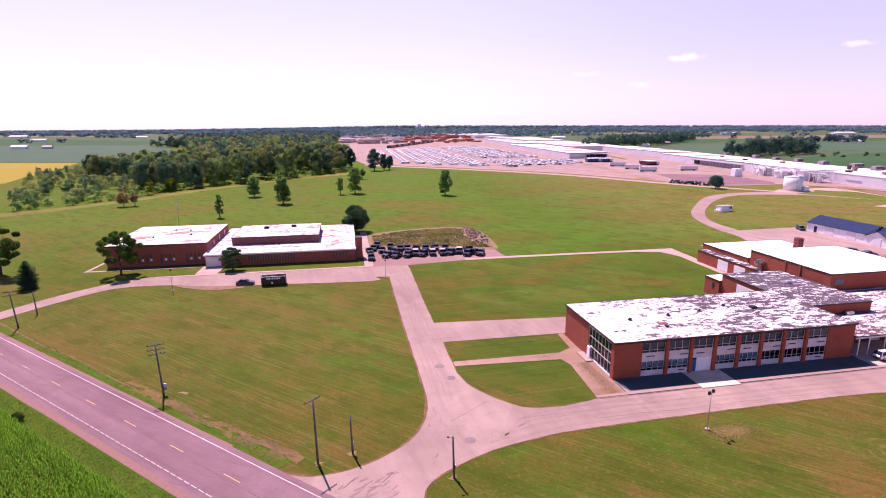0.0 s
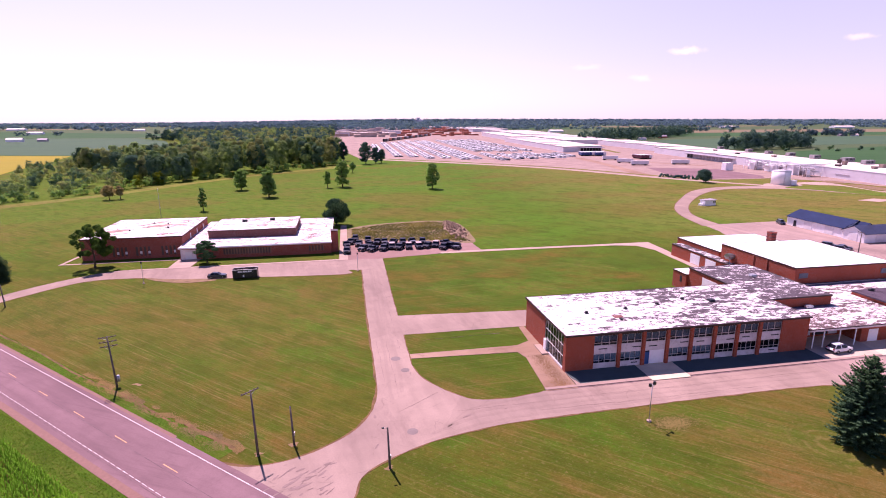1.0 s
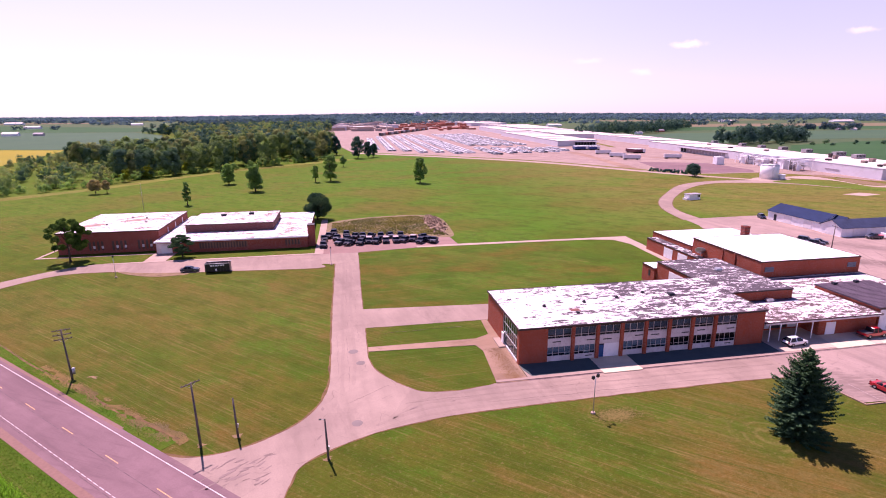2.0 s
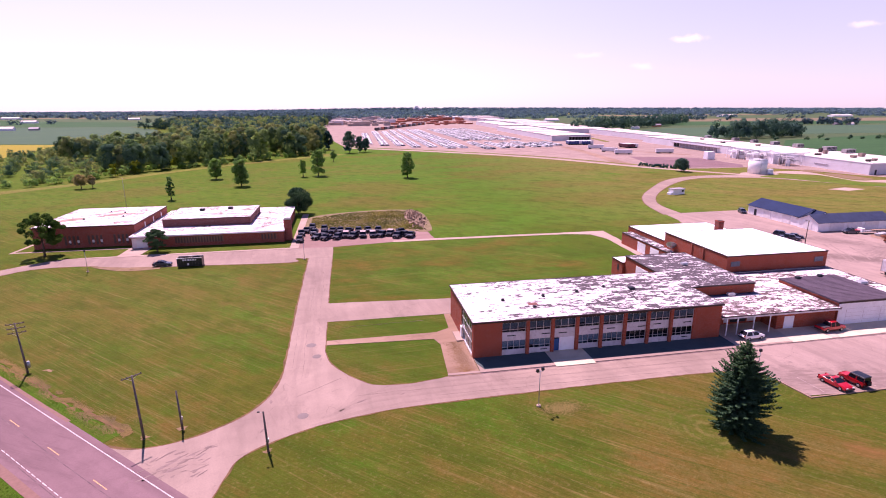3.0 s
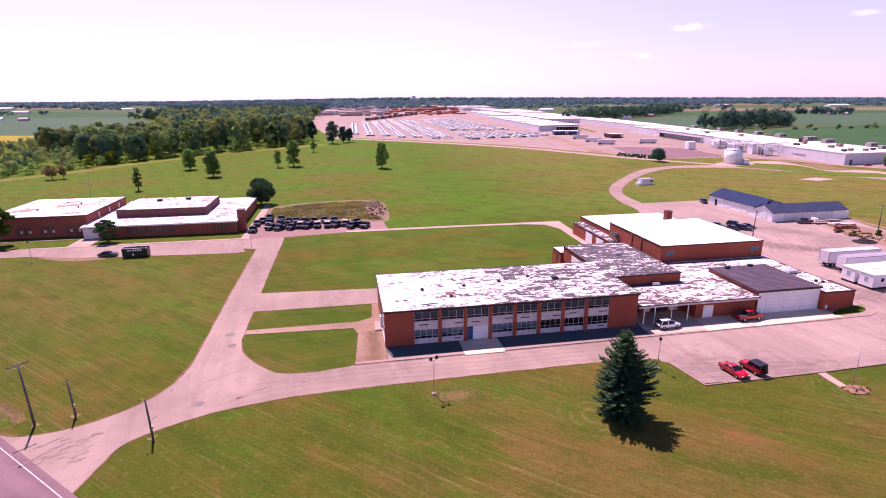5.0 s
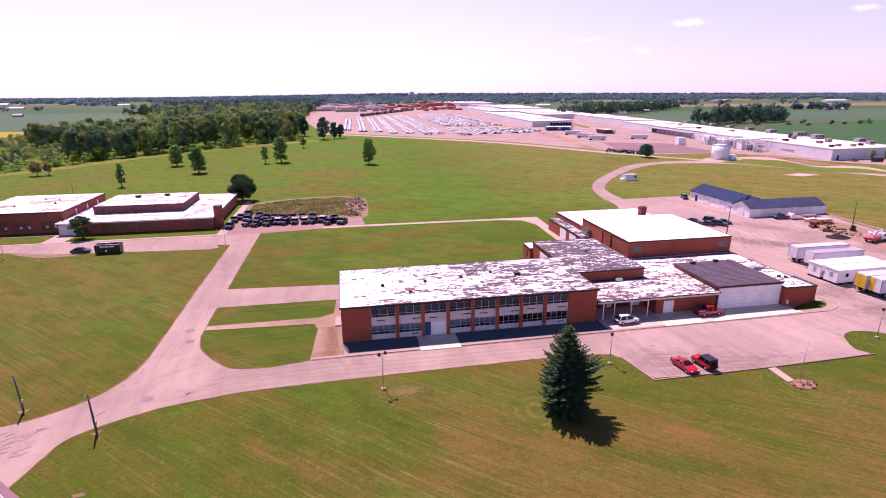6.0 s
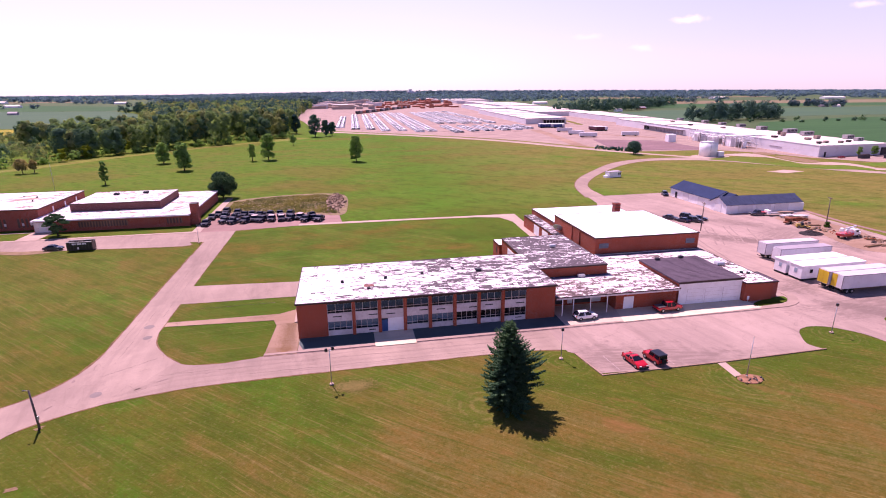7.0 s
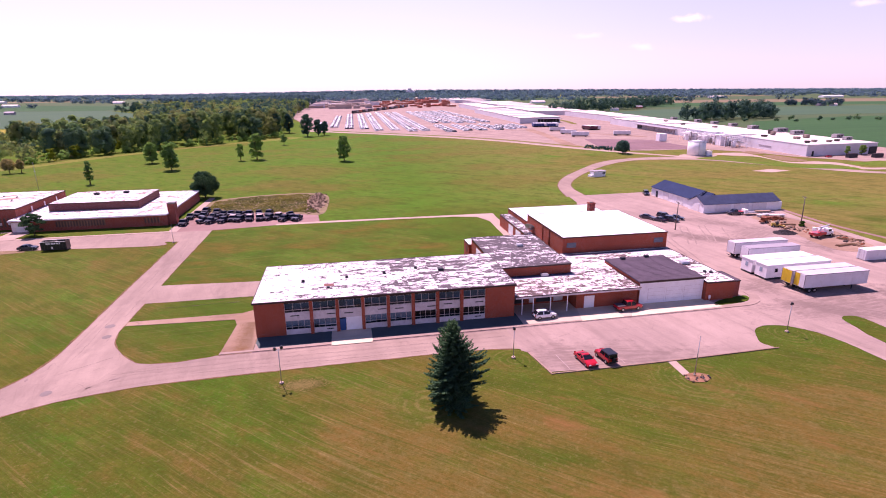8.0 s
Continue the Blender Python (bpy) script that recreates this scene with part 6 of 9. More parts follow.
def side_profile(bm, pts, w):
    """A body shell from its side outline (length, height), w wide."""
    a = [bm.verts.new((x, -w / 2, z)) for x, z in pts]
    b = [bm.verts.new((x, w / 2, z)) for x, z in pts]
    bm.faces.new(a)
    bm.faces.new(b[::-1])
    for i in range(len(pts)):
        j = (i + 1) % len(pts)
        bm.faces.new((a[j], a[i], b[i], b[j]))
    return bm


def cabin(bm, x0, x1, z0, z1, w, lean_front, lean_back, tuck):
    """A greenhouse that leans in at the screens and sides."""
    lo = [bm.verts.new(p) for p in ((x0, -w / 2, z0), (x1, -w / 2, z0), (x1, w / 2, z0), (x0, w / 2, z0))]
    k = w / 2 - tuck
    hi = [bm.verts.new(p) for p in ((x0 + lean_back, -k, z1), (x1 - lean_front, -k, z1), (x1 - lean_front, k, z1), (x0 + lean_back, k, z1))]
    bm.faces.new(lo[::-1])
    bm.faces.new(hi)
    for i in range(4):
        j = (i + 1) % 4
        bm.faces.new((lo[i], lo[j], hi[j], hi[i]))
    return bm


def pane_on(bm, corners, out, k=0.92):
    """A glass panel a little proud of a leaning quad."""
    c = sum((Vector(p) for p in corners), Vector()) / 4
    vs = [c + (Vector(p) - c) * k for p in corners]
    n = (vs[1] - vs[0]).cross(vs[2] - vs[0]).normalized()
    if n.dot(Vector(out)) < 0:
        n = -n
    f = bm.faces.new([bm.verts.new(v + n * 0.004) for v in vs])
    r = bmesh.ops.extrude_face_region(bm, geom=[f])
    bmesh.ops.translate(bm, verts=[v for v in r["geom"] if isinstance(v, bmesh.types.BMVert)], vec=n * 0.015)
    return bm


def wheel(parent, x, y, r, w):
    s = 1 if y > 0 else -1
    tyre = part("wheel", tube(bmesh.new(), (x, y - w / 2, r), (x, y + w / 2, r), r, r, 18), RUBBER, parent, "black tyre")
    part("rim", tube(bmesh.new(), (x, y + s * w * 0.3, r), (x, y + s * (w / 2 + 0.015), r), r * 0.62, r * 0.5, 14), CHROME, tyre, "pale metal rim")


def vehicle(name, label, category, L, W, body_pts, cab, colour, wheel_r=0.34, roof_colour=None, bed=None, group="", at=(0, 0, 0), turn=0.0):
    """A road vehicle with its nose along +x: shell, cabin with panes, roof, wheels, lamps, bumpers."""
    v = thing(name, label, category, at, turn, group)
    bm = side_profile(bmesh.new(), body_pts, W)
    part("body", bm, colour, v, "", 0.14)
    x0, x1, z0, z1, lf, lb, tuck = cab
    w = W - 0.14
    part("cabin", cabin(bmesh.new(), x0, x1, z0, z1, w, lf, lb, tuck), colour, v, "", 0.05)
    k = w / 2 - tuck
    part("windscreen", pane_on(bmesh.new(), [(x1, -w / 2, z0), (x1, w / 2, z0), (x1 - lf, k, z1), (x1 - lf, -k, z1)], (1, 0, 0.3)), TINTED, v, "dark glass")
    part("rear_window", pane_on(bmesh.new(), [(x0, -w / 2, z0), (x0, w / 2, z0), (x0 + lb, k, z1), (x0 + lb, -k, z1)], (-1, 0, 0.3)), TINTED, v, "dark glass")
    xm = (x0 + lb * 0.5 + x1 - lf * 0.5) / 2
    for s in (-1, 1):
        for a0, a1, b0, b1 in ((x0, xm - 0.05, x0 + lb, xm - 0.05), (xm + 0.05, x1, xm + 0.05, x1 - lf)):
            part("side_window", pane_on(bmesh.new(), [(a0, s * w / 2, z0), (a1, s * w / 2, z0), (b1, s * k, z1), (b0, s * k, z1)], (0, s, 0.2), 0.92), TINTED, v, "dark glass")
    part("roof", box(bmesh.new(), x0 + lb + 0.04, x1 - lf - 0.04, -k + 0.03, k - 0.03, z1, z1 + 0.035), roof_colour or colour, v, "", 0.01)
    zb = min(p[1] for p in body_pts)
    for x in (-L * 0.3, L * 0.31):
        for s in (-1, 1):
            wheel(v, x, s * (W / 2 - 0.1), wheel_r, 0.24)
    for s in (-1, 1):
        boxed("headlight", L / 2 - 0.1, L / 2 + 0.012, s * (W / 2 - 0.34) - 0.17, s * (W / 2 - 0.34) + 0.17, zb + 0.36, zb + 0.5, LAMP_CLEAR, v, "clear headlight")
        boxed("taillight", -L / 2 - 0.012, -L / 2 + 0.1, s * (W / 2 - 0.24) - 0.12, s * (W / 2 - 0.24) + 0.12, zb + 0.42, zb + 0.64, LAMP_RED, v, "red tail light")
        boxed("mirror", x1 - lf * 0.4 - 0.1, x1 - lf * 0.4 + 0.06, s * (W / 2 + 0.01) - 0.09, s * (W / 2 + 0.01) + 0.09, z0 + 0.02, z0 + 0.18, colour, v)
    boxed("front_bumper", L / 2 - 0.06, L / 2 + 0.05, -W / 2 + 0.08, W / 2 - 0.08, zb + 0.05, zb + 0.25, CHARCOAL, v)
    boxed("rear_bumper", -L / 2 - 0.05, -L / 2 + 0.06, -W / 2 + 0.08, W / 2 - 0.08, zb + 0.05, zb + 0.25, CHARCOAL, v)
    if bed:
        b0, b1, zt, cover = bed
        boxed("bed_cover", b0, b1, -W / 2 + 0.12, W / 2 - 0.12, zt - 0.03, zt + 0.035, cover, v, "dark bed cover")
    return v


def suv_shell(L, hood, belt, z=0.32):
    h = L / 2
    return [(-h, z), (h - 0.1, z), (h, z + 0.2), (h, hood - 0.14), (h - 0.16, hood), (h * 0.42, belt), (-h + 0.08, belt), (-h, belt - 0.2)]


white_suv = vehicle("suv", "white suv parked beside the brick wing", "car", 4.3, 1.8, [(-2.05, 0.32), (2.0, 0.32), (2.13, 0.48), (2.15, 0.70), (1.98, 0.88), (1.1, 1.00), (-1.95, 1.02), (-2.12, 0.9), (-2.15, 0.58)], (-2.05, 1.25, 0.96, 1.56, 0.95, 0.55, 0.24), WHITE_CAR, 0.35, at=(93.3, 71.8, 0.15), turn=4)
for s_ in (-1, 1):
    boxed("roof_rail", -1.5, 0.3, s_ * 0.54 - 0.025, s_ * 0.54 + 0.025, 1.585, 1.635, CHARCOAL, white_suv, "dark roof rail")
vehicle("pickup_truck", "bright red pickup truck with a grey bed cover", "truck", 5.3, 1.95, suv_shell(5.3, 1.02, 1.06, 0.4), (-0.85, 1.5, 1.04, 1.84, 0.75, 0.2, 0.18), RED_TRUCK, 0.39,
        bed=(-2.55, -0.95, 1.07, TRAILER_GREY_BED), at=(110.4, 72.3, 0.16), turn=3)
vehicle("sports_car", "low red two-door sports car in the parking lot", "car", 4.5, 1.85,
        [(-2.25, 0.24), (2.15, 0.24), (2.25, 0.4), (2.22, 0.62), (2.0, 0.74), (0.9, 0.88), (-1.4, 0.92), (-2.15, 0.86), (-2.25, 0.6)],
        (-1.55, 0.85, 0.88, 1.27, 0.85, 0.95, 0.2), RED, 0.33, at=(93.6, 54.8, 0.045), turn=-84)
jeep = vehicle("jeep", "red open-bodied jeep with a black soft top", "car", 3.9, 1.75,
               [(-1.9, 0.4), (1.8, 0.4), (1.92, 0.55), (1.92, 0.98), (1.8, 1.06), (0.55, 1.12), (-1.85, 1.12), (-1.9, 1.0)],
               (-1.85, 0.6, 1.1, 1.78, 0.28, 0.12, 0.1), RED, 0.38, BLACK, at=(97.0, 54.9, 0.045), turn=98)
boxed("soft_top", -1.8, 0.3, -0.8, 0.8, 1.62, 1.86, BLACK, jeep, "black soft top", 0.05)
part("spare_wheel", tube(bmesh.new(), (-1.95, 0, 0.95), (-2.17, 0, 0.95), 0.36, 0.36, 18), RUBBER, jeep, "black spare wheel")
sedan_pts = [(-2.3, 0.28), (2.2, 0.28), (2.3, 0.45), (2.25, 0.72), (2.05, 0.82), (0.95, 0.95), (-1.5, 0.98), (-2.2, 0.94), (-2.3, 0.7)]
vehicle("sedan", "dark blue-grey sedan parked on the road's edge", "car", 4.6, 1.8, sedan_pts, (-1.75, 1.0, 0.95, 1.42, 0.75, 0.7, 0.2), SILVER, 0.32, at=(-27.2, 141.9, 0.05), turn=2)

# Dark trucks in rows on the gravel.
TAN_COVER = mat("pale_pink_grey_cover", (0.42, 0.33, 0.34), 0.8, var=0.2)
truck_pts = [(-2.35, 0.5), (2.25, 0.5), (2.35, 0.62), (2.35, 1.06), (2.2, 1.16), (0.9, 1.2), (-2.3, 1.2), (-2.35, 1.1)]
proto = vehicle("utility_vehicle", "dark dusty boxy utility vehicle parked on gravel", "truck", 4.7, 2.1, truck_pts, (-1.3, 1.0, 1.18, 1.84, 0.32, 0.15, 0.12), MATT, 0.45, group="dark parked vehicles", at=(7.0, 162.2, 0.05), turn=-92)
proto2 = vehicle("utility_vehicle", "dark dusty pickup-like utility vehicle parked on gravel", "truck", 4.9, 2.05, truck_pts, (-0.4, 1.0, 1.18, 1.80, 0.35, 0.12, 0.12), MATT, 0.45,
                 group="dark parked vehicles", at=(6.9, 171.2, 0.05), turn=-84)
proto3 = vehicle("utility_vehicle", "pale-topped boxy utility vehicle parked on gravel", "truck", 4.7, 2.05, truck_pts, (-1.3, 1.0, 1.18, 1.84, 0.32, 0.15, 0.12), MATT, 0.45, group="dark parked vehicles", at=(30.0, 164.4, 0.05), turn=-90)
boxed("bed_cover", -1.2, 0.9, -0.9, 0.9, 1.86, 1.95, TAN_COVER, proto3, "pale pink-grey roof cover")
# Pale bonnet colour imitates sky reflected on the dark paint.
SHEEN_GREY = mat("blue_grey_sheen_paint", (0.105, 0.120, 0.170), 0.6, var=0.3, big=0.8)
proto4 = vehicle("utility_vehicle", "dark utility vehicle with a pale grey bonnet on gravel", "truck", 4.8, 2.05, truck_pts, (-0.9, 0.9, 1.18, 1.82, 0.34, 0.14, 0.12), MATT, 0.45, group="dark parked vehicles", at=(11.0, 171.4, 0.05), turn=-98)
boxed("bonnet", 1.0, 2.15, -0.86, 0.86, 1.17, 1.23, SHEEN_GREY, proto4, "grey bonnet, reflected sky in its colour", 0.02)
boxed("tailboard", -2.42, -2.34, -0.9, 0.9, 0.7, 1.25, SHEEN_GREY, proto4, "blue-grey tailboard", 0.02)
rows_at = [(8.4, 175.0, -100, 1), (10.0, 179.6, -95, 0), (12.4, 164.8, -125, 3), (15.2, 163.6, -120, 1), (18.8, 163.8, -116, 0), (21.4, 165.4, -95, 2), (23.8, 164.3, -118, 0), (26.8, 164.6, -92, 2),
           (33.0, 164.4, -122, 0), (35.8, 165.4, -108, 2), (37.9, 162.0, -120, 0), (42.2, 161.6, -112, 3), (14.2, 176.4, -90, 0), (17.2, 173.0, -104, 1), (19.6, 172.6, -94, 3),
           (22.4, 171.8, -110, 1), (25.6, 171.4, -96, 0), (28.8, 171.6, -88, 3), (32.2, 171.0, -100, 0), (39.6, 167.4, -75, 1), (14.6, 169.4, -118, 1), (40.4, 162.6, -60, 0)]
for x, y, a, which in rows_at:
    copy_thing((proto, proto2, proto3, proto4)[which], pose(x, y, 0.05, 0, 0, a + 8 * (random.random() - 0.5)))

# Cars by the boiler house.
lot_a = vehicle("sedan", "dark blue car in the back lot", "car", 4.6, 1.8, sedan_pts, (-1.75, 1.0, 0.95, 1.42, 0.75, 0.7, 0.2), NAVY, 0.32, group="back lot cars", at=(154.6, 139.6, 0.05), turn=-50)
lot_b = vehicle("suv", "dark suv in the back lot", "car", 4.7, 1.9, suv_shell(4.7, 0.98, 1.08), (-2.2, 1.1, 1.06, 1.72, 0.62, 0.3, 0.16), NAVY, 0.36, group="back lot cars", at=(160.6, 139.4, 0.05), turn=-55)
copy_thing(lot_a, pose(156.4, 135.6, 0.05, 0, 0, 120))
copy_thing(lot_b, pose(160.0, 134.6, 0.05, 0, 0, -48))
copy_thing(lot_a, pose(163.2, 136.6, 0.05, 0, 0, -45))
copy_thing(lot_b, pose(176.0, 176.2, 0.05, 0, 0, -110))
vehicle("pickup_truck", "dark pickup truck outside the blue-roofed shed", "truck", 5.2, 1.95, suv_shell(5.2, 1.05, 1.12, 0.4), (-0.55, 1.35, 1.1, 1.82, 0.66, 0.25, 0.15), NAVY, 0.39, bed=(-2.5, -0.65, 1.12, RED_TRUCK), at=(186.2, 138.5, 0.05), turn=173)


# ---- trailers in the lot ----
YELLOW = mat("yellow_door_paint", (0.62, 0.42, 0.02), 0.5, var=0.2, dirt=(0.3, 0.2, 0.1), dirt_amount=0.5)
TRAILER_WHITE = mat("white_trailer_sheet", (0.66, 0.64, 0.70), 0.45, var=0.08, big=0.4, fine=3.0, bump=0.05, dirt=(0.5, 0.45, 0.44), dirt_amount=0.35)
TRAILER_GREY = mat("grey_trailer_roof", (0.34, 0.30, 0.34), 0.5, var=0.15)


TRAILER_TOP = mat("dull_trailer_roof", (0.54, 0.48, 0.52), 0.5, var=0.1)
UNIT_DARK = mat("grey_trailer_trim", (0.22, 0.20, 0.23), 0.5, var=0.2)


def trailer(label, x, y, L, doors, roof, turn=0.0, half=False):
    """A box trailer lying along x from its rear doors at x."""
    t = thing("semi_trailer", label, "trailer", (x, y, 0.045), turn, "parked trailers")
    boxed("box", 0.06, L, -1.3, 1.3, 1.15, 4.0, TRAILER_WHITE, t, "", 0.03)
    boxed("roof", 0.05, L + 0.02, -1.32, 1.32, 4.0, 4.06, roof, t)
    for s in (-1, 1):
        boxed("door", 0.0, 0.06, min(0.03 * s, 1.24 * s), max(0.03 * s, 1.24 * s), 1.25, 3.9, doors if s > 0 or not half else TRAILER_WHITE, t, "trailer rear door")
        boxed("corner_post", -0.02, 0.1, s * 1.29 - 0.04, s * 1.29 + 0.04, 1.1, 4.02, UNIT_DARK, t)
        boxed("top_rail", 0.05, L, s * 1.31 - 0.025, s * 1.31 + 0.025, 3.9, 4.0, UNIT_DARK, t, "dark top rail")
        for k in range(9):
            xx = 0.9 + (L - 1.4) * k / 8
            boxed("rib", xx, xx + 0.05, s * 1.3 - 0.02, s * 1.3 + 0.02, 1.2, 3.95, TRAILER_WHITE, t)
    for xx in (1.7, 2.95):
        for yy in (-0.95, 0.95):
            wheel(t, xx, yy, 0.5, 0.5)
    boxed("chassis", 0.3, L - 0.5, -0.5, 0.5, 0.85, 1.15, CHARCOAL, t, "dark chassis")
    for yy in (-0.8, 0.8):
        boxed("landing_leg", L - 3.2, L - 3.05, yy - 0.07, yy + 0.07, 0.0, 1.15, CHARCOAL, t)
    boxed("bumper", -0.05, 0.1, -1.1, 1.1, 0.5, 0.62, CHARCOAL, t)
    return t


trailer("white box trailer with grey roof edges in the lot", 152.2, 97.6, 15.0, TRAILER_WHITE, TRAILER_TOP)
trailer("white box trailer with a grey roof in the lot", 152.0, 92.7, 14.2, TRAILER_WHITE, TRAILER_GREY)
trailer("white box trailer with yellow rear doors in the lot", 149.3, 76.9, 15.5, YELLOW, TRAILER_TOP)
trailer("white box trailer with one yellow rear door", 149.7, 74.0, 15.5, YELLOW, TRAILER_TOP, half=True)
container = thing("shipping_container", "white ribbed shipping container standing apart in the lot", "container", (182.1, 89.3, 0.045), 0)
boxed("box", 0.05, 12.1, -1.2, 1.2, 0.12, 2.6, TRAILER_WHITE, container, "", 0.02)
boxed("roof", 0.0, 12.15, -1.22, 1.22, 2.6, 2.66, WHITE, container)
boxed("base_rail", 0.0, 12.15, -1.21, 1.21, 0.0, 0.12, UNIT_DARK, container)
for s in (-1, 1):
    boxed("door", -0.03, 0.05, min(0.03 * s, 1.14 * s), max(0.03 * s, 1.14 * s), 0.2, 2.5, TRAILER_WHITE, container, "white container door")
    boxed("lock_bar", -0.07, -0.03, s * 0.6 - 0.03, s * 0.6 + 0.03, 0.2, 2.5, STEEL, container)
    for k in range(24):
        boxed("rib", 0.3 + k * 0.49, 0.5 + k * 0.49, s * 1.2 - 0.03, s * 1.2 + 0.03, 0.2, 2.5, TRAILER_WHITE, container)
flatbed = thing("flatbed_trailer", "long low flatbed trailer with a white headboard", "trailer", (193.6, 137.0, 0.045), -7)
boxed("deck", -4.2, 5.0, -1.1, 1.1, 0.75, 0.95, UNIT_DARK, flatbed, "dark plank deck")
boxed("headboard", -5.2, -4.2, -1.1, 1.1, 0.6, 1.9, WHITE, flatbed, "white front box", 0.04)
boxed("load", -1.0, 4.0, -0.8, 0.5, 0.95, 1.3, PATIO, flatbed, "low brown load")
for xx in (2.0, 3.1):
    for yy in (-0.95, 0.95):
        wheel(flatbed, xx, yy, 0.38, 0.3)


def site_office(label, x, y, L, w):
    """A portable office: box, flat roof, skirting, windows."""
    t = thing("site_office", label, "portable office", (x, y, 0.045), 1.5, "portable offices")
    boxed("body", 0, L, 0, w, 0.45, 3.3, WHITE, t, "", 0.03)
    boxed("roof", -0.12, L + 0.12, -0.12, w + 0.12, 3.3, 3.45, ROOF_WHITE, t)
    boxed("skirting", 0.1, L - 0.1, 0.1, w - 0.1, 0.0, 0.45, CHARCOAL, t, "dark skirting")
    sash = boxed("window_frame", -0.04, 0.01, w * 0.36, w * 0.36 + 0.86, 1.55, 2.65, FRAME, t)
    boxed("pane", -0.055, -0.035, w * 0.36 + 0.08, w * 0.36 + 0.78, 1.63, 2.57, BLIND, sash, "grey window pane")
    for k in range(4):
        xx = L * (0.12 + 0.22 * k)
        sash = boxed("window_frame", xx, xx + 0.86, -0.04, 0.01, 1.65, 2.6, FRAME, t)
        boxed("pane", xx + 0.08, xx + 0.78, -0.055, -0.035, 1.73, 2.52, TINTED, sash, "dark window pane")
    return t


site_office("white portable office with a flat roof", 148.0, 85.2, 16.2, 3.3)
site_office("long white portable office with dark windows", 148.3, 81.2, 16.8, 3.3)


# ---- poles and lamps ----
def utility_pole(label, x, y, h, arms, turn, transformer=False, lean=0.0):
    p = thing("utility_pole", label, "utility pole", (x, y, 0), turn)
    part("pole", tube(bmesh.new(), (0, 0, -0.2), (lean, 0, h), 0.17, 0.10, 10), POLE_WOOD, p)
    for k in range(arms):
        z = h - 0.25 - 0.75 * k
        xx = lean * z / h
        boxed("crossarm", xx - 1.2, xx + 1.2, 0.1, 0.2, z - 0.06, z + 0.06, POLE_WOOD, p)
        for s in (-1.1, -0.55, 0.55, 1.1):
            part("insulator", tube(bmesh.new(), (xx + s, 0.15, z + 0.06), (xx + s, 0.15, z + 0.22), 0.045, 0.03, 7), CHARCOAL, p)
        for s in (-1, 1):
            part("brace", tube(bmesh.new(), (xx + s * 0.7, 0.15, z - 0.04), (xx, 0.15, z - 0.55), 0.018, 0.018, 5), STEEL, p)
    if transformer:
        part("meter_can", tube(bmesh.new(), (0.32, 0, 0.9), (0.32, 0, 1.9), 0.24, 0.24, 12), STEEL, p, "grey equipment can")
        part("can_lid", tube(bmesh.new(), (0.32, 0, 1.9), (0.32, 0, 2.0), 0.26, 0.1, 12), WHITE, p)
    return p


utility_pole("weathered wooden utility pole with one crossarm", -4.9, 60.0, 9.0, 1, 42, lean=-0.2)
utility_pole("wooden utility pole with three crossarms and meter can", -29.4, 82.2, 8.7, 3, 20, True, -0.3)
utility_pole("distant wooden utility pole with crossarms", -68.6, 118.6, 8.2, 2, 25, lean=-0.4)
utility_pole("dark wooden pole in the back lot", 154.8, 124.4, 8.6, 1, 80)
utility_pole("leaning wooden pole beside the lot", 194.5, 120.4, 9.2, 1, 75, lean=0.5)
for x, y, h in ((-0.6, 61.3, 5.5), (-69.2, 127.0, 5.3), (11.2, 54.2, 5.5)):
    p = thing("wooden_post", "short dark bare wooden post without arms", "post", (x, y, 0))
    part("pole", tube(bmesh.new(), (0, 0, -0.2), (-0.15, 0, h), 0.15, 0.10, 10), POLE_WOOD, p)
    part("cap", tube(bmesh.new(), (-0.15, 0, h), (-0.15, 0, h + 0.05), 0.11, 0.09, 10), POLE_WOOD, p)
    part("bracket", box(bmesh.new(), 0.05, 0.2, -0.12, 0.12, 1.3, 1.8), STEEL, p)
    if x > 5:
        part("arm", tube(bmesh.new(), (-0.15, 0, h - 0.1), (-0.6, 0, h + 0.05), 0.025, 0.025, 6), STEEL, p, "thin metal lamp arm")
        boxed("lamp_head", -0.85, -0.55, -0.09, 0.09, h, h + 0.1, CHARCOAL, p, "small dark lamp head")


def lamp_post(label, x, y, h, heads, turn=0.0):
    p = thing("lamp_post", label, "lamp post", (x, y, 0), turn)
    part("footing", tube(bmesh.new(), (0, 0, 0), (0, 0, 0.22), 0.33, 0.3, 14), CONCRETE, p, "round pale concrete footing")
    part("pole", tube(bmesh.new(), (0, 0, 0.2), (0, 0, h), 0.07, 0.045, 10), STEEL, p)
    if heads > 1:
        boxed("crossbar", -0.55, 0.55, -0.03, 0.03, h - 0.35, h - 0.28, STEEL, p)
    for s in ((-0.5, 0.5) if heads > 1 else (0.0,)):
        part("lamp_head", box(box(bmesh.new(), s - 0.2, s + 0.2, -0.16, 0.16, h - 0.2, h + 0.22, 0.75), s - 0.06, s + 0.06, -0.05, 0.05, h - 0.32, h - 0.2), BLACK, p, "black floodlight head")
    return p


lamp_post("thin metal lamp post with two black floodlights", 47.5, 57.7, 5.7, 2, 25)
lamp_post("thin metal lamp post at the parking lot corner", 83.0, 58.4, 5.1, 1)
lamp_post("thin metal lamp post on the grass island", 132.6, 58.0, 5.3, 1)
lamp_post("thin metal lamp post on the lawn", -44.6, 139.9, 5.6, 1)
lamp_post("thin metal lamp post at the road junction", 9.8, 141.2, 5.0, 1)
MULCH = mat("reddish_mulch", (0.27, 0.135, 0.080), 0.95, var=0.45, big=0.9, fine=4.0, bump=0.6)
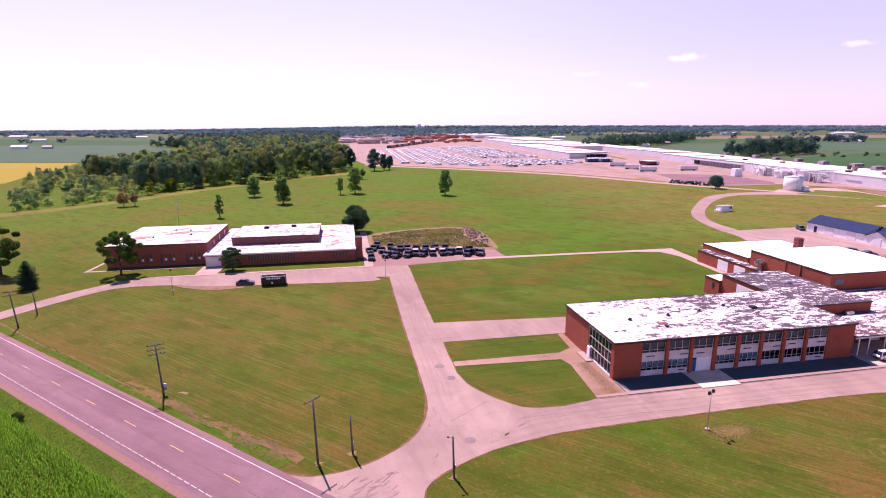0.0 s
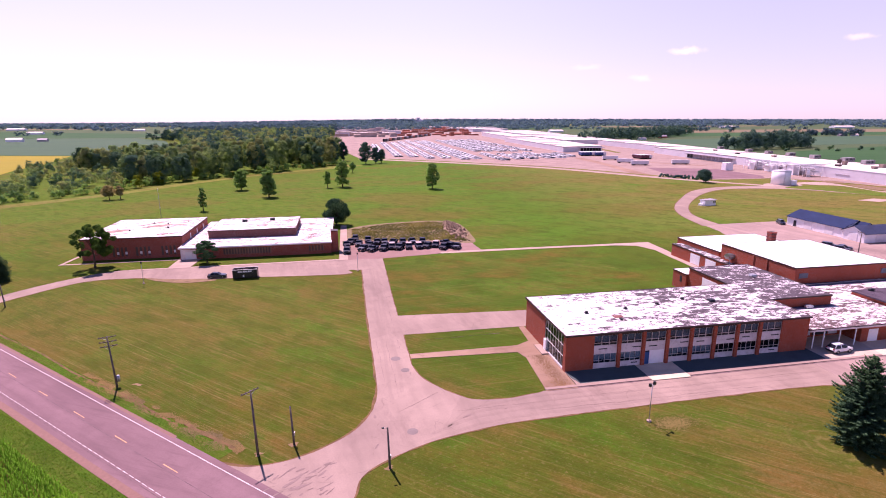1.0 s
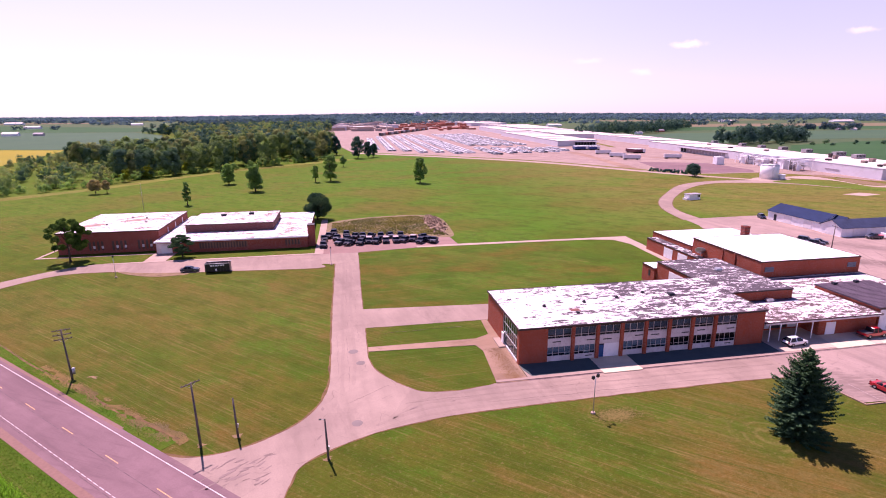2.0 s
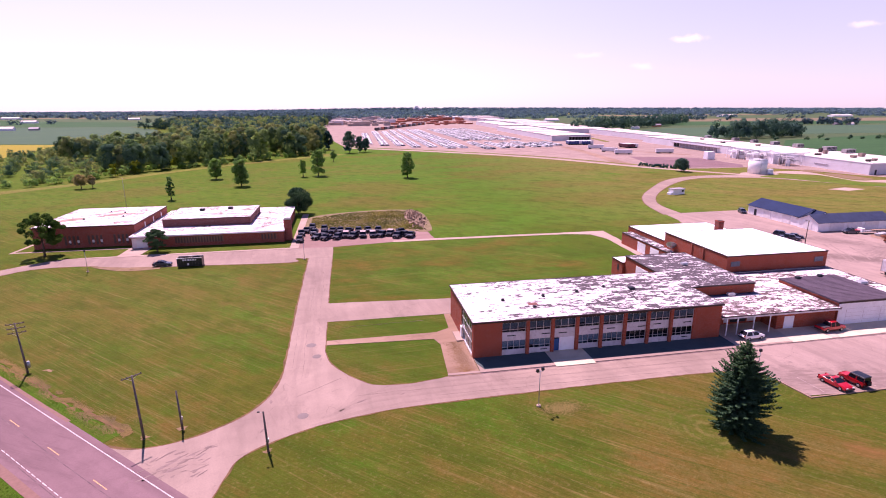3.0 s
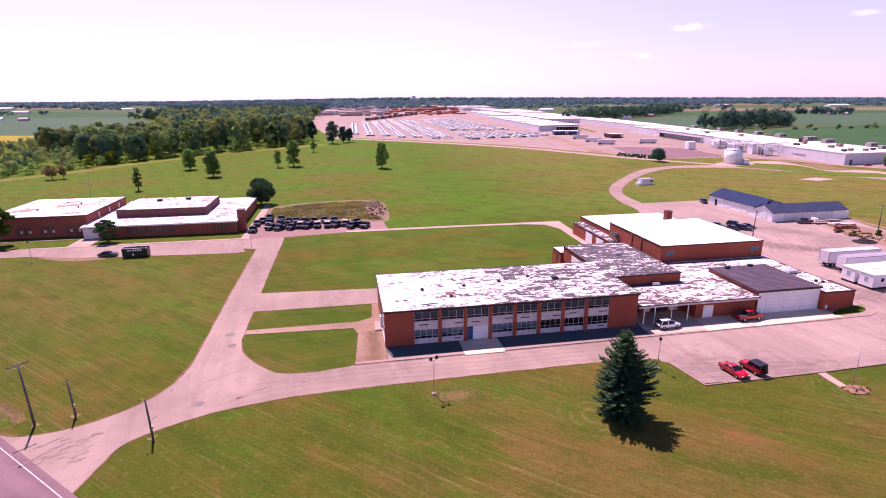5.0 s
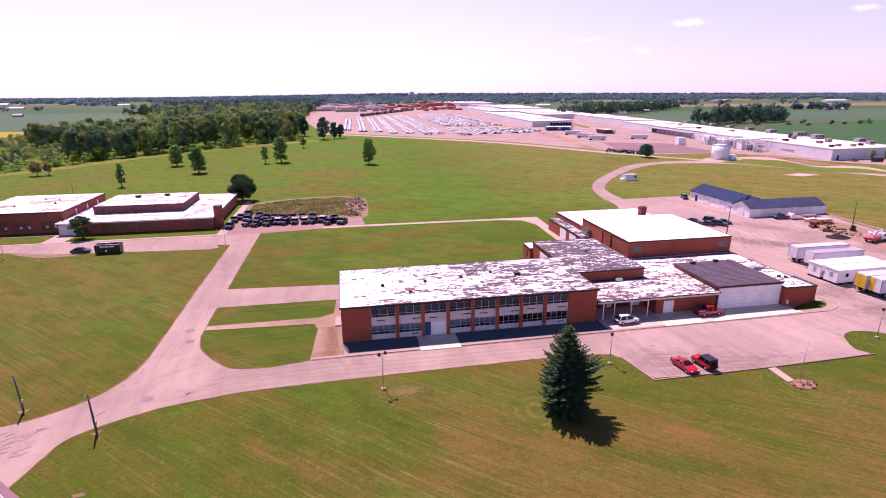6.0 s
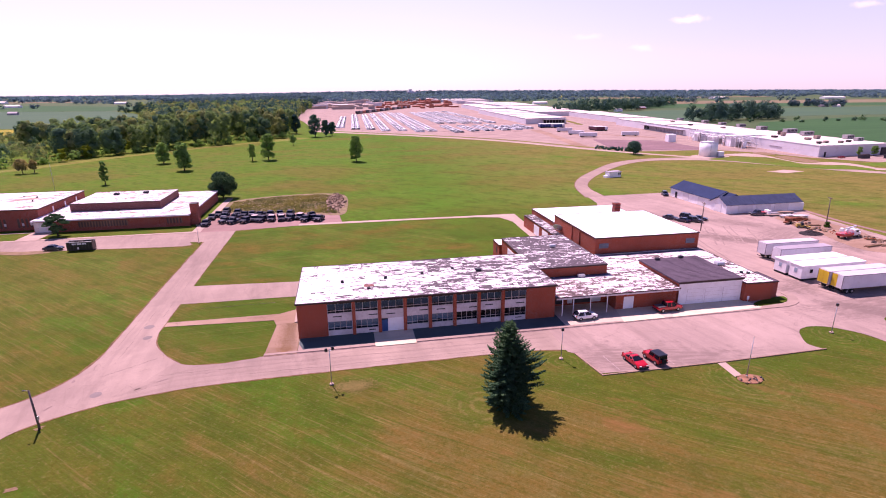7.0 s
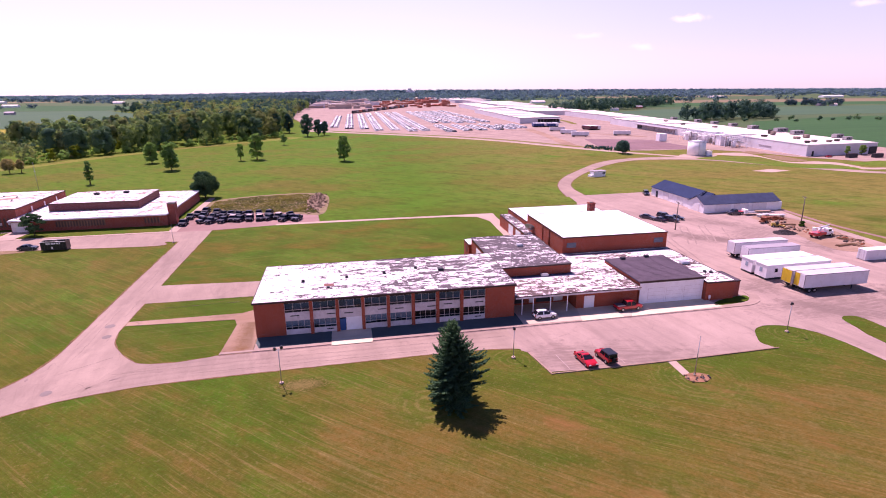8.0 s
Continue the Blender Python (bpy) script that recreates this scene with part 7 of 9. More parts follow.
flag = thing("flagpole", "bare grey metal flagpole in a mulch bed", "flagpole", (107.7, 48.0, 0))
part("pole", tube(bmesh.new(), (0, 0, 0), (0.1, 0, 6.3), 0.075, 0.04, 12), STEEL, flag)
part("collar", tube(bmesh.new(), (0, 0, 0), (0, 0, 0.25), 0.16, 0.12, 12), STEEL, flag)
part("ball", tube(bmesh.new(), (0.1, 0, 6.3), (0.1, 0, 6.42), 0.07, 0.05, 10), STEEL, flag)
sheet("mulch_bed", outline([(107.7 + (1.9 + 0.15 * math.sin(3.1 * k)) * math.cos(k * 0.7), 47.3 + 1.3 * math.sin(k * 0.7)) for k in range(9)], 3), 0.09, MULCH, "round bed of reddish-brown mulch", "flower bed")
rng = np.random.default_rng(5)
for k in range(26):
    a, r = rng.random() * 6.28, 0.3 + 1.4 * rng.random() ** 0.6
    st = bmesh.new()
    bmesh.ops.create_icosphere(st, subdivisions=1, radius=0.10 + 0.12 * rng.random())
    for vtx in st.verts:
        vtx.co *= 0.75 + 0.5 * rng.random()
    ob = tagged(part("stone", st, (DIRT, PATIO, CHARCOAL)[k % 3]), "rough small stone on the mulch bed", "stone", "mulch bed stones")
    ob.matrix_world = pose(107.6 + 1.15 * r * math.cos(a), 47.3 + 0.8 * r * math.sin(a), 0.12)

# ---- dumpster, bushes, rubble ----
skip_ = thing("dumpster", "black open-top roll-off dumpster full of scrap", "dumpster", (-19.7, 140.6, 0.05), 1.5)
bm = bmesh.new()
box(bm, -3.1, 3.1, -1.2, 1.2, 0.2, 0.35)
for y0, y1 in ((-1.2, -1.12), (1.12, 1.2)):
    box(bm, -3.1, 3.1, y0, y1, 0.35, 2.4)
for x0, x1 in ((-3.1, -3.02), (3.02, 3.1)):
    box(bm, x0, x1, -1.12, 1.12, 0.35, 2.4)
part("shell", bm, BLACK, skip_)
for k in range(9):
    for s in (-1, 1):
        boxed("rib", -3.0 + k * 0.73, -2.9 + k * 0.73, min(s * 1.2, s * 1.28), max(s * 1.2, s * 1.28), 0.3, 2.35, BLACK, skip_)
boxed("rim", -3.15, 3.15, -1.3, -1.12, 2.4, 2.5, STEEL, skip_, "worn steel rim")
boxed("rim", -3.15, 3.15, 1.12, 1.3, 2.4, 2.5, STEEL, skip_, "worn steel rim")
for k, w in enumerate((0.5, 0.34, 0.5, 0.4, 0.5, 0.34)):
    boxed("lettering_bar", -1.7 + k * 0.62, -1.7 + k * 0.62 + w, -1.31, -1.285, 1.75, 2.15, WHITE, skip_, "pale painted bar")
boxed("lettering_bar", -0.55, -0.15, -1.31, -1.285, 0.5, 1.1, WHITE, skip_, "pale painted bar")
for yy in (-0.8, 0.8):
    for xx in (-2.6, 2.6):
        part("roller", tube(bmesh.new(), (xx, yy - 0.1, 0.12), (xx, yy + 0.1, 0.12), 0.12, 0.12, 10), CHARCOAL, skip_)
bm = bmesh.new()
for k in range(40):
    x, y = -2.9 + 5.8 * rng.random(), -1.0 + 2.0 * rng.random()
    bmesh.ops.create_cube(bm, size=1.0, matrix=pose(x, y, 1.7 + 0.7 * rng.random(), 360 * rng.random(), 360 * rng.random(), 360 * rng.random()) @ Matrix.Diagonal((0.2 + 0.8 * rng.random(), 0.3, 0.15, 1)))
tagged(part("scrap", bm, mat("mixed_scrap", (0.18, 0.13, 0.125), 0.8, 0.2, var=0.6, big=2.0), skip_, "jumbled scrap"), kind="stuff")


def mound(name, label, category, cx, cy, rx, ry, h, material, seed, n=26):
    """A heap with an uneven surface."""
    bm = bmesh.new()
    grid = {}
    for i in range(n + 1):
        for j in range(n + 1):
            u, v = -1 + 2 * i / n, -1 + 2 * j / n
            d = math.sqrt(u * u + v * v)
            z = max(0.0, 1 - d * (1 + 0.25 * noise.noise(Vector((3 * u, 3 * v, seed)))))
            z = h * z ** 0.8 * (0.75 + 0.5 * noise.noise(Vector((5 * u, 5 * v, seed + 9))))
            grid[i, j] = bm.verts.new((cx + rx * u, cy + ry * v, max(z, -0.02)))
    for i in range(n):
        for j in range(n):
            bm.faces.new((grid[i, j], grid[i + 1, j], grid[i + 1, j + 1], grid[i, j + 1]))
    return tagged(part(name, bm, material), label, category)


RUBBLE = mat("broken_concrete", (0.275, 0.188, 0.128), 0.9, var=0.4, big=1.5, fine=6.0, bump=0.4)
mound("spoil_mound", "long heap of broken pale concrete and earth", "rubble", 47.2, 191.0, 3.6, 16.0, 1.9, RUBBLE, 4)
bm = bmesh.new()
for k in range(420):
    u, v = rng.normal() * 0.34, rng.normal() * 0.45
    x, y = 47.2 + 4.0 * u, 191.0 + 15.0 * v
    z = max(0.1, 1.5 * (1 - math.hypot(u, v)))
    bmesh.ops.create_cube(bm, size=0.3 + 0.7 * rng.random(), matrix=pose(x, y, z, 360 * rng.random(), 360 * rng.random(), 360 * rng.random()) @ Matrix.Diagonal((1.3, 0.9, 0.5, 1)))
tagged(part("rubble", bm, RUBBLE), "broken concrete chunks on the heap", "rubble", kind="stuff")
sheet("waste_ground", outline([(7.0, 182.0), (24.0, 176.0), (38.0, 173.0), (49.0, 168.0), (51.5, 180.0), (51.0, 203.0), (42.0, 210.0), (22.0, 208.0), (8.0, 200.0)], 4), 0.07, mat("weedy_earth", (0.200, 0.152, 0.075), 0.95, var=0.45, big=0.5, fine=2.5, bump=0.6, dirt=(0.26, 0.18, 0.12), dirt_amount=0.6), "bare brown waste ground with weeds", "earth")
s = scatter([(9, 182), (24, 177), (40, 174), (48, 171), (49, 200), (42, 208), (22, 206), (9, 198)], 0.6, 31)
n = len(s)
r = np.random.default_rng(41)
tall = 0.12 + 0.36 * r.random(n) * np.clip(0.4 + np.array([noise.noise(Vector((x / 6, y / 6, 0))) for x, y in s]) * 1.4, 0.15, 1.2)
c = np.repeat(np.column_stack([s, np.full(n, 0.05)]), 3, axis=0) + np.column_stack([(r.random((3 * n, 2)) - 0.5) * 0.6, np.zeros(3 * n)])
a = r.random(3 * n) * 6.283
t_ = np.repeat(tall, 3)
w = np.column_stack([np.cos(a), np.sin(a), np.zeros(3 * n)]) * (0.22 + 0.2 * r.random(3 * n))[:, None]
top = c + np.column_stack([(r.random((3 * n, 2)) - 0.5) * 0.5, t_])
v = np.stack([c - w, c + w, top + w * 0.5, top - w * 0.5], 1).reshape(-1, 3)
tagged(new("weeds", arrays_mesh("weeds", v, np.arange(len(v)).reshape(-1, 4), WEEDS)), "tall dry olive and tan weeds on waste ground", "weeds", kind="stuff")

# ---- blue-roofed sheds, the small shed and the tank ----
BLUE_ROOF = mat("blue_metal_roof", (0.018, 0.033, 0.085), 0.8, 0.0, var=0.15, big=0.3, spec=0.1)
HALL_DOOR = mat("off_white_door_sheet", (0.74, 0.71, 0.74), 0.6, var=0.1, big=0.7, fine=4.0, bump=0.05)
# The blue roof again, made paler to hold the sun's glint.
GLINT_ROOF = mat("blue_roof_glint_tone", (0.043, 0.058, 0.112), 0.75, 0.0, var=0.25, big=0.3, spec=0.15)


def gable(parent, x0, x1, y0, y1, eave, ridge, axis, wall_mat, roof_mat_, over=0.45):
    """Walls with gables and two thick roof planes; the ridge runs along axis."""
    bm = bmesh.new()
    if axis == "x":
        ym = (y0 + y1) / 2
        prof = [(y0, 0), (y1, 0), (y1, eave), (ym, ridge), (y0, eave)]
        a = [bm.verts.new((x0, p, z)) for p, z in prof]
        b = [bm.verts.new((x1, p, z)) for p, z in prof]
    else:
        xm = (x0 + x1) / 2
        prof = [(x0, 0), (x1, 0), (x1, eave), (xm, ridge), (x0, eave)]
        a = [bm.verts.new((p, y0, z)) for p, z in prof]
        b = [bm.verts.new((p, y1, z)) for p, z in prof]
    bm.faces.new(a)
    bm.faces.new(b[::-1])
    for i in range(5):
        j = (i + 1) % 5
        bm.faces.new((a[j], a[i], b[i], b[j]))
    part("wall", bm, wall_mat, parent)
    half = ((y1 - y0) if axis == "x" else (x1 - x0)) / 2
    slope = (ridge - eave) / half
    for s in (-1, 1):
        bm = bmesh.new()
        q = []
        for d, z in ((0.0, ridge + 0.06), (half + over, eave - slope * over + 0.06)):
            for e in (-over, over):
                if axis == "x":
                    q.append(((x0 if e < 0 else x1) + e, ym + s * d, z))
                else:
                    q.append((xm + s * d, (y0 if e < 0 else y1) + e, z))
        lo = [bm.verts.new(p) for p in (q[0], q[1], q[3], q[2])]
        f = bm.faces.new(lo)
        ext = bmesh.ops.extrude_face_region(bm, geom=[f])
        bmesh.ops.translate(bm, verts=[v_ for v_ in ext["geom"] if isinstance(v_, bmesh.types.BMVert)], vec=(0, 0, 0.12))
        part("roof", bm, roof_mat_, parent)


barn = thing("storage_barn", "long white storage barn with a dark blue metal roof", "barn")
gable(barn, 177.6, 188.6, 151.0, 175.0, 3.4, 5.8, "y", WHITE, BLUE_ROOF)
for y in (154.5, 163.5):
    boxed("door", 177.5, 177.6, y, y + 3.6, 0.1, 3.0, HALL_DOOR, barn, "pale sliding door")
boxed("door", 177.5, 177.6, 170.6, 171.8, 0.1, 2.4, CHARCOAL, barn, "dark side door")
barn2 = thing("storage_barn", "white storage barn with a blue ribbed roof, sun glint in its colour", "barn")
gable(barn2, 177.0, 206.0, 142.2, 150.4, 3.1, 5.1, "x", WHITE, GLINT_ROOF)
gable(barn2, 181.0, 186.4, 147.0, 153.6, 3.6, 5.5, "y", WHITE, BLUE_ROOF, 0.3)
for x in (181.5, 188.5, 195.5):
    boxed("door", x, x + 5.6, 142.1, 142.2, 0.1, 2.9, HALL_DOOR, barn2, "wide pale sliding door")
boxed("door", 176.9, 177.0, 144.8, 148.0, 0.1, 2.8, HALL_DOOR, barn2, "pale gable door")
for x in np.arange(177.6, 206.2, 1.4):
    bm = bmesh.new()
    for s in (-1, 1):
        tube(bm, (x, 146.3, 5.29), (x, 146.3 + s * 4.5, 5.29 - 4.5 * 0.488), 0.035, 0.035, 4)
    part("rib", bm, GLINT_ROOF, barn2)
boxed("lean_to", 206.1, 207.6, 142.6, 147.0, 0.0, 2.6, WHITE, barn2, "small white lean-to")
hut = thing("pump_hut", "small white hut with dark openings on the grass", "hut", (178.6, 223.6, 0), 12)
boxed("wall", -3.4, 3.4, -1.6, 1.6, 0, 2.6, WHITE, hut)
boxed("roof", -3.7, 3.7, -1.9, 1.9, 2.6, 2.8, TRAILER_GREY, hut)
for x in (1.6, 2.5):
    boxed("opening", x, x + 0.7, -1.64, -1.58, 1.2, 2.2, GRILLE, hut, "dark opening")
boxed("step", -4.8, -3.4, -1.2, 1.2, 0, 0.9, WHITE, hut)
tank = thing("water_tank", "large round white steel water tank", "tank", (276.0, 287.0, 0))
part("shell", tube(bmesh.new(), (0, 0, 0), (0, 0, 8.6), 5.2, 5.2, 40), WHITE, tank)
part("roof", tube(bmesh.new(), (0, 0, 8.6), (0, 0, 9.2), 5.35, 0.6, 40), WHITE, tank)
for z in (2.8, 5.6):
    part("hoop", tube(bmesh.new(), (0, 0, z), (0, 0, z + 0.12), 5.25, 5.25, 40), WHITE, tank)
for s in (-0.25, 0.25):
    part("ladder_rail", tube(bmesh.new(), (s - 2.0, -5.1, 0.2), (s - 2.0, -5.1, 8.8), 0.05, 0.05, 6), STEEL, tank)
pump = thing("pump_house", "small white pump house at the tank's foot", "hut", (282.6, 284.6, 0))
boxed("wall", -1.8, 1.8, -1.5, 1.5, 0, 2.6, WHITE, pump)
boxed("roof", -2.0, 2.0, -1.7, 1.7, 2.6, 2.8, WHITE, pump)
sheet("tank_pad", outline([(262, 281), (270, 277), (284, 279), (288, 285), (281, 293), (268, 291)], 4), 0.09, CONCRETE, "pale concrete pad under the tank", "pavement")
sheet("pale_pad", [(262.0, 222.0), (268.0, 215.5), (281.0, 218.5), (276.0, 225.5)], 0.06, CONCRETE, "bare pale pad in the grass", "pavement")


# ---- things along the lot's edge ----
truck = thing("bucket_truck", "red and white utility truck with a folded boom", "truck", (190.2, 109.2, 0.05), 12)
boxed("bed", -3.4, 0.9, -1.15, 1.15, 0.75, 1.5, RED_TRUCK, truck, "red service body", 0.05)
boxed("cab", 1.0, 3.2, -1.1, 1.1, 0.6, 2.35, WHITE_CAR, truck, "white cab", 0.12)
boxed("hood", 3.2, 4.2, -1.0, 1.0, 0.6, 1.5, WHITE_CAR, truck, "", 0.1)
boxed("windscreen", 3.17, 3.24, -0.95, 0.95, 1.55, 2.2, TINTED, truck, "dark glass")
for s in (-1, 1):
    boxed("side_window", 1.7, 2.9, s * 1.1 - 0.02, s * 1.1 + 0.02, 1.55, 2.15, TINTED, truck, "dark glass")
    for x in (-2.2, 3.2):
        wheel(truck, x, s * 0.95, 0.48, 0.32)
part("turret", tube(bmesh.new(), (-0.6, 0, 1.5), (-0.6, 0, 2.5), 0.4, 0.35, 12), WHITE_CAR, truck)
part("boom", tube(bmesh.new(), (-0.6, 0, 2.5), (3.4, 0.2, 2.9), 0.2, 0.15, 8), WHITE_CAR, truck, "white folded boom")
part("boom", tube(bmesh.new(), (3.4, 0.2, 3.05), (-2.8, -0.2, 2.75), 0.16, 0.13, 8), WHITE_CAR, truck, "white folded boom")
boxed("bucket", -3.6, -2.8, -0.6, 0.3, 2.2, 3.1, WHITE_CAR, truck, "white bucket", 0.05)
ORANGE = mat("faded_orange_paint", (0.24, 0.062, 0.024), 0.6, var=0.35, dirt=(0.2, 0.1, 0.06), dirt_amount=0.5)
loader = thing("loader", "faded yellow loader among scrap", "machine", (186.6, 121.2, 0.05), -20)
FADED_YELLOW = mat("faded_yellow_paint", (0.42, 0.30, 0.07), 0.6, var=0.35, dirt=(0.2, 0.12, 0.06), dirt_amount=0.5)
boxed("chassis", -2.4, 1.8, -0.8, 0.8, 0.6, 1.3, FADED_YELLOW, loader, "", 0.05)
boxed("engine", -2.3, -0.6, -0.6, 0.6, 1.3, 2.0, FADED_YELLOW, loader, "", 0.08)
boxed("seat_frame", -0.4, 0.7, -0.7, 0.7, 1.3, 2.5, CHARCOAL, loader)
for s in (-1, 1):
    part("arm", tube(bmesh.new(), (0.4, s * 0.8, 1.5), (3.2, s * 0.8, 0.5), 0.12, 0.1, 6), FADED_YELLOW, loader)
    for x in (-1.6, 1.1):
        wheel(loader, x, s * 0.95, 0.55, 0.4)
boxed("scoop", 2.9, 3.8, -1.2, 1.2, 0.1, 0.9, FADED_YELLOW, loader, "", 0.05)
loader.scale = (0.62, 0.62, 0.62)
grader = thing("chipper", "old orange trailer chipper on the lot's edge", "machine", (186.8, 126.6, 0.05), 25)
boxed("frame", -2.2, 2.0, -0.5, 0.5, 0.5, 0.8, ORANGE, grader)
boxed("hopper", -0.6, 1.3, -0.7, 0.7, 0.8, 1.8, ORANGE, grader, "", 0.08)
for s in (-1, 1):
    wheel(grader, 0.0, s * 0.75, 0.38, 0.25)
mound("soil_heap", "dark heap of soil on the lot", "heap", 183.8, 114.8, 3.6, 2.6, 1.3, mat("dark_soil", (0.024, 0.019, 0.023), 0.95, var=0.4), 12, 16)
mound("soil_heap", "brown low heap of earth at the lot's edge", "heap", 193.6, 112.5, 4.0, 2.0, 0.9, DIRT, 15, 16)
pile = thing("scrap_heap", "heap of rust-orange steel beams and sheets", "scrap", (193.0, 129.6, 0.05), -10)
hp = np.random.default_rng(63)
for k in range(16):
    a = math.radians(-20 + 60 * (hp.random() - 0.5))
    cx, cy, cz = 3.0 * (hp.random() - 0.5), 1.8 * (hp.random() - 0.5), 0.15 + 0.75 * hp.random()
    L_ = 1.2 + 1.4 * hp.random()
    part("beam", tube(bmesh.new(), (cx - L_ * math.cos(a), cy - L_ * math.sin(a), cz), (cx + L_ * math.cos(a), cy + L_ * math.sin(a), cz + 0.3 * (hp.random() - 0.5)), 0.16, 0.16, 4), ORANGE, pile)
boxed("sheet", -2.2, 2.0, -1.0, 0.9, 0.0, 0.25, ORANGE, pile)
deciduous("bush", "green vines and weeds round the foot of a pole", 1.7, 0.1, 2.2, 73, LEAF, 500, 0.2, 10).matrix_world = pose(194.6, 120.2, 0)
TIMBER = mat("old_timber", (0.34, 0.2, 0.13), 0.9, var=0.35, big=1.5)
rng = np.random.default_rng(55)
for x, y, n_, L, turn in ((188.6, 119.2, 5, 4.5, 30), (191.6, 122.6, 6, 5.0, -15), (189.6, 100.4, 6, 6.0, 8), (192.2, 98.4, 5, 5.0, 80), (195.6, 104.6, 4, 6.0, -30), (194.4, 131.0, 4, 4.0, 10), (187.4, 124.4, 5, 4.0, 60)):
    pile = thing("timber_stack", "loose stack of old weathered timbers", "timber", (x, y, 0.045), turn, "timber stacks")
    for k in range(n_):
        yy, zz = (k % 3 - 1) * 0.45 + 0.1 * rng.random(), 0.0 if k < 3 else 0.2
        d = 0.4 * (rng.random() - 0.5)
        boxed("beam", -L / 2 + d, L / 2 + d, yy, yy + 0.22, zz, zz + 0.19, (TIMBER, PATIO, TIMBER, DIRT)[k % 4], pile)
for x, y, a in ((193.0, 134.0, 12), (197.0, 132.6, -8)):
    rack = thing("pipe_rack", "low white rack of pipes at the lot's edge", "rack", (x, y, 0.045), a)
    for k in range(5):
        part("pipe", tube(bmesh.new(), (-2.5, k * 0.3 - 0.6, 0.75), (2.5, k * 0.3 - 0.6, 0.75), 0.11, 0.11, 8), WHITE, rack)
    for xx in (-1.8, 1.8):
        boxed("trestle", xx - 0.1, xx + 0.1, -0.9, 0.9, 0.0, 0.64, STEEL, rack)
sheet("dirt_margin", outline([(184.0, 97.0), (195.0, 95.0), (199.0, 110.0), (200.0, 128.0), (196.0, 136.0), (188.0, 133.0), (188.5, 122.0), (185.5, 112.0)], 4), 0.06, PATIO, "dirty brown margin of the lot", "earth", fray=0.5)
sheet("gravel_track", outline([(206.0, 142.0), (204.5, 120.0), (206.8, 100.0), (210.0, 70.0)], 4, False) + outline([(212.0, 70.0), (208.6, 100.0), (206.2, 120.0), (208.0, 142.0)], 4, False), 0.05, GRAVEL, "thin grey gravel track across the grass", "path")

# ---- the works: long white halls, plant, trailers, vehicle rows ----
HALL_WALL = mat("white_ribbed_cladding", (0.64, 0.61, 0.67), 0.5, var=0.07, big=0.1, fine=0.8, bump=0.05, dirt=(0.5, 0.45, 0.46), dirt_amount=0.4)
HALL_ROOF = mat("white_hall_roof", (0.70, 0.62, 0.57), 0.7, var=0.12, big=0.05, fine=0.4, bump=0.05, dirt=(0.48, 0.36, 0.31), dirt_amount=0.6)


def hall_at(label, pts, h, bands=0):
    """A long flat-roofed hall over an outline, with a roof edge and roof seams."""
    b = thing("factory_hall", label, "factory", group="white works halls")
    part("wall", prism(bmesh.new(), pts, 0, h - 0.35), HALL_WALL, b)
    cx, cy = sum(p[0] for p in pts) / len(pts), sum(p[1] for p in pts) / len(pts)
    wide = [(cx + (x - cx) * 1.006, cy + (y - cy) * 1.004) for x, y in pts]
    part("roof_edge", prism(bmesh.new(), wide, h - 0.35, h - 0.02), FASCIA if bands else HALL_WALL, b)
    part("roof", prism(bmesh.new(), pts, h - 0.02, h + 0.05), HALL_ROOF, b)
    for k in range(1, bands):
        t = k / bands
        a = Vector(pts[0]).lerp(Vector(pts[3]), t)
        c = Vector(pts[1]).lerp(Vector(pts[2]), t)
        part("roof_seam", prism(bmesh.new(), [tuple(a), tuple(c), (c.x, c.y + 0.9), (a.x, a.y + 0.9)], h + 0.05, h + 0.5), TRAILER_GREY, b)
    return b


f1 = hall_at("long white factory hall with roof plant", [(336.0, 266.0), (389.0, 268.0), (399.0, 400.0), (349.0, 400.0)], 7.0)
f2 = hall_at("long white factory hall with loading docks", [(351.0, 402.0), (400.0, 402.0), (424.0, 588.0), (370.0, 580.0)], 7.0, 3)
hall_at("white factory hall behind the docks", [(391.0, 604.0), (426.0, 592.0), (452.0, 790.0), (402.0, 790.0)], 7.0, 3)
f4 = hall_at("white warehouse with dark dock doors", [(271.0, 617.0), (328.0, 630.0), (352.0, 930.0), (292.0, 930.0)], 6.8, 6)
hall_at("distant white warehouse with flat roof", [(352.0, 800.0), (440.0, 800.0), (470.0, 1080.0), (372.0, 1080.0)], 7.0, 4)
hall_at("distant white warehouse with flat roof", [(310.0, 950.0), (352.0, 950.0), (380.0, 1240.0), (330.0, 1240.0)], 8.0, 4)
hall_at("distant white warehouse with flat roof", [(390.0, 1100.0), (470.0, 1100.0), (510.0, 1420.0), (400.0, 1420.0)], 8.0, 4)
dockd = GRILLE
for k in range(7):
    x = 296.0 + k * 4.4
    yy = 617.0 + (x - 271.0) * 0.228
    boxed("dock_door", x, x + 3.2, yy - 0.7, yy + 0.1, 0.8, 4.6, dockd, f4, "dark dock door")
boxed("dock_canopy", 294.0, 326.0, 617.5, 630.5, 4.9, 5.3, TRAILER_GREY, f4)
for k in range(14):
    y = 428.0 + k * 5.6
    x = 351.0 + (y - 402.0) * 0.1067
    boxed("dock_door", x - 0.5, x + 0.4, y, y + 3.6, 0.6, 4.2, TRAILER_GREY if k < 12 else dockd, f2, "grey dock door")
part("dock_canopy", prism(bmesh.new(), [(350.6, 424.0), (354.0, 424.0), (362.4, 508.0), (358.4, 508.0)], 4.6, 5.0), TRAILER_GREY, f2)
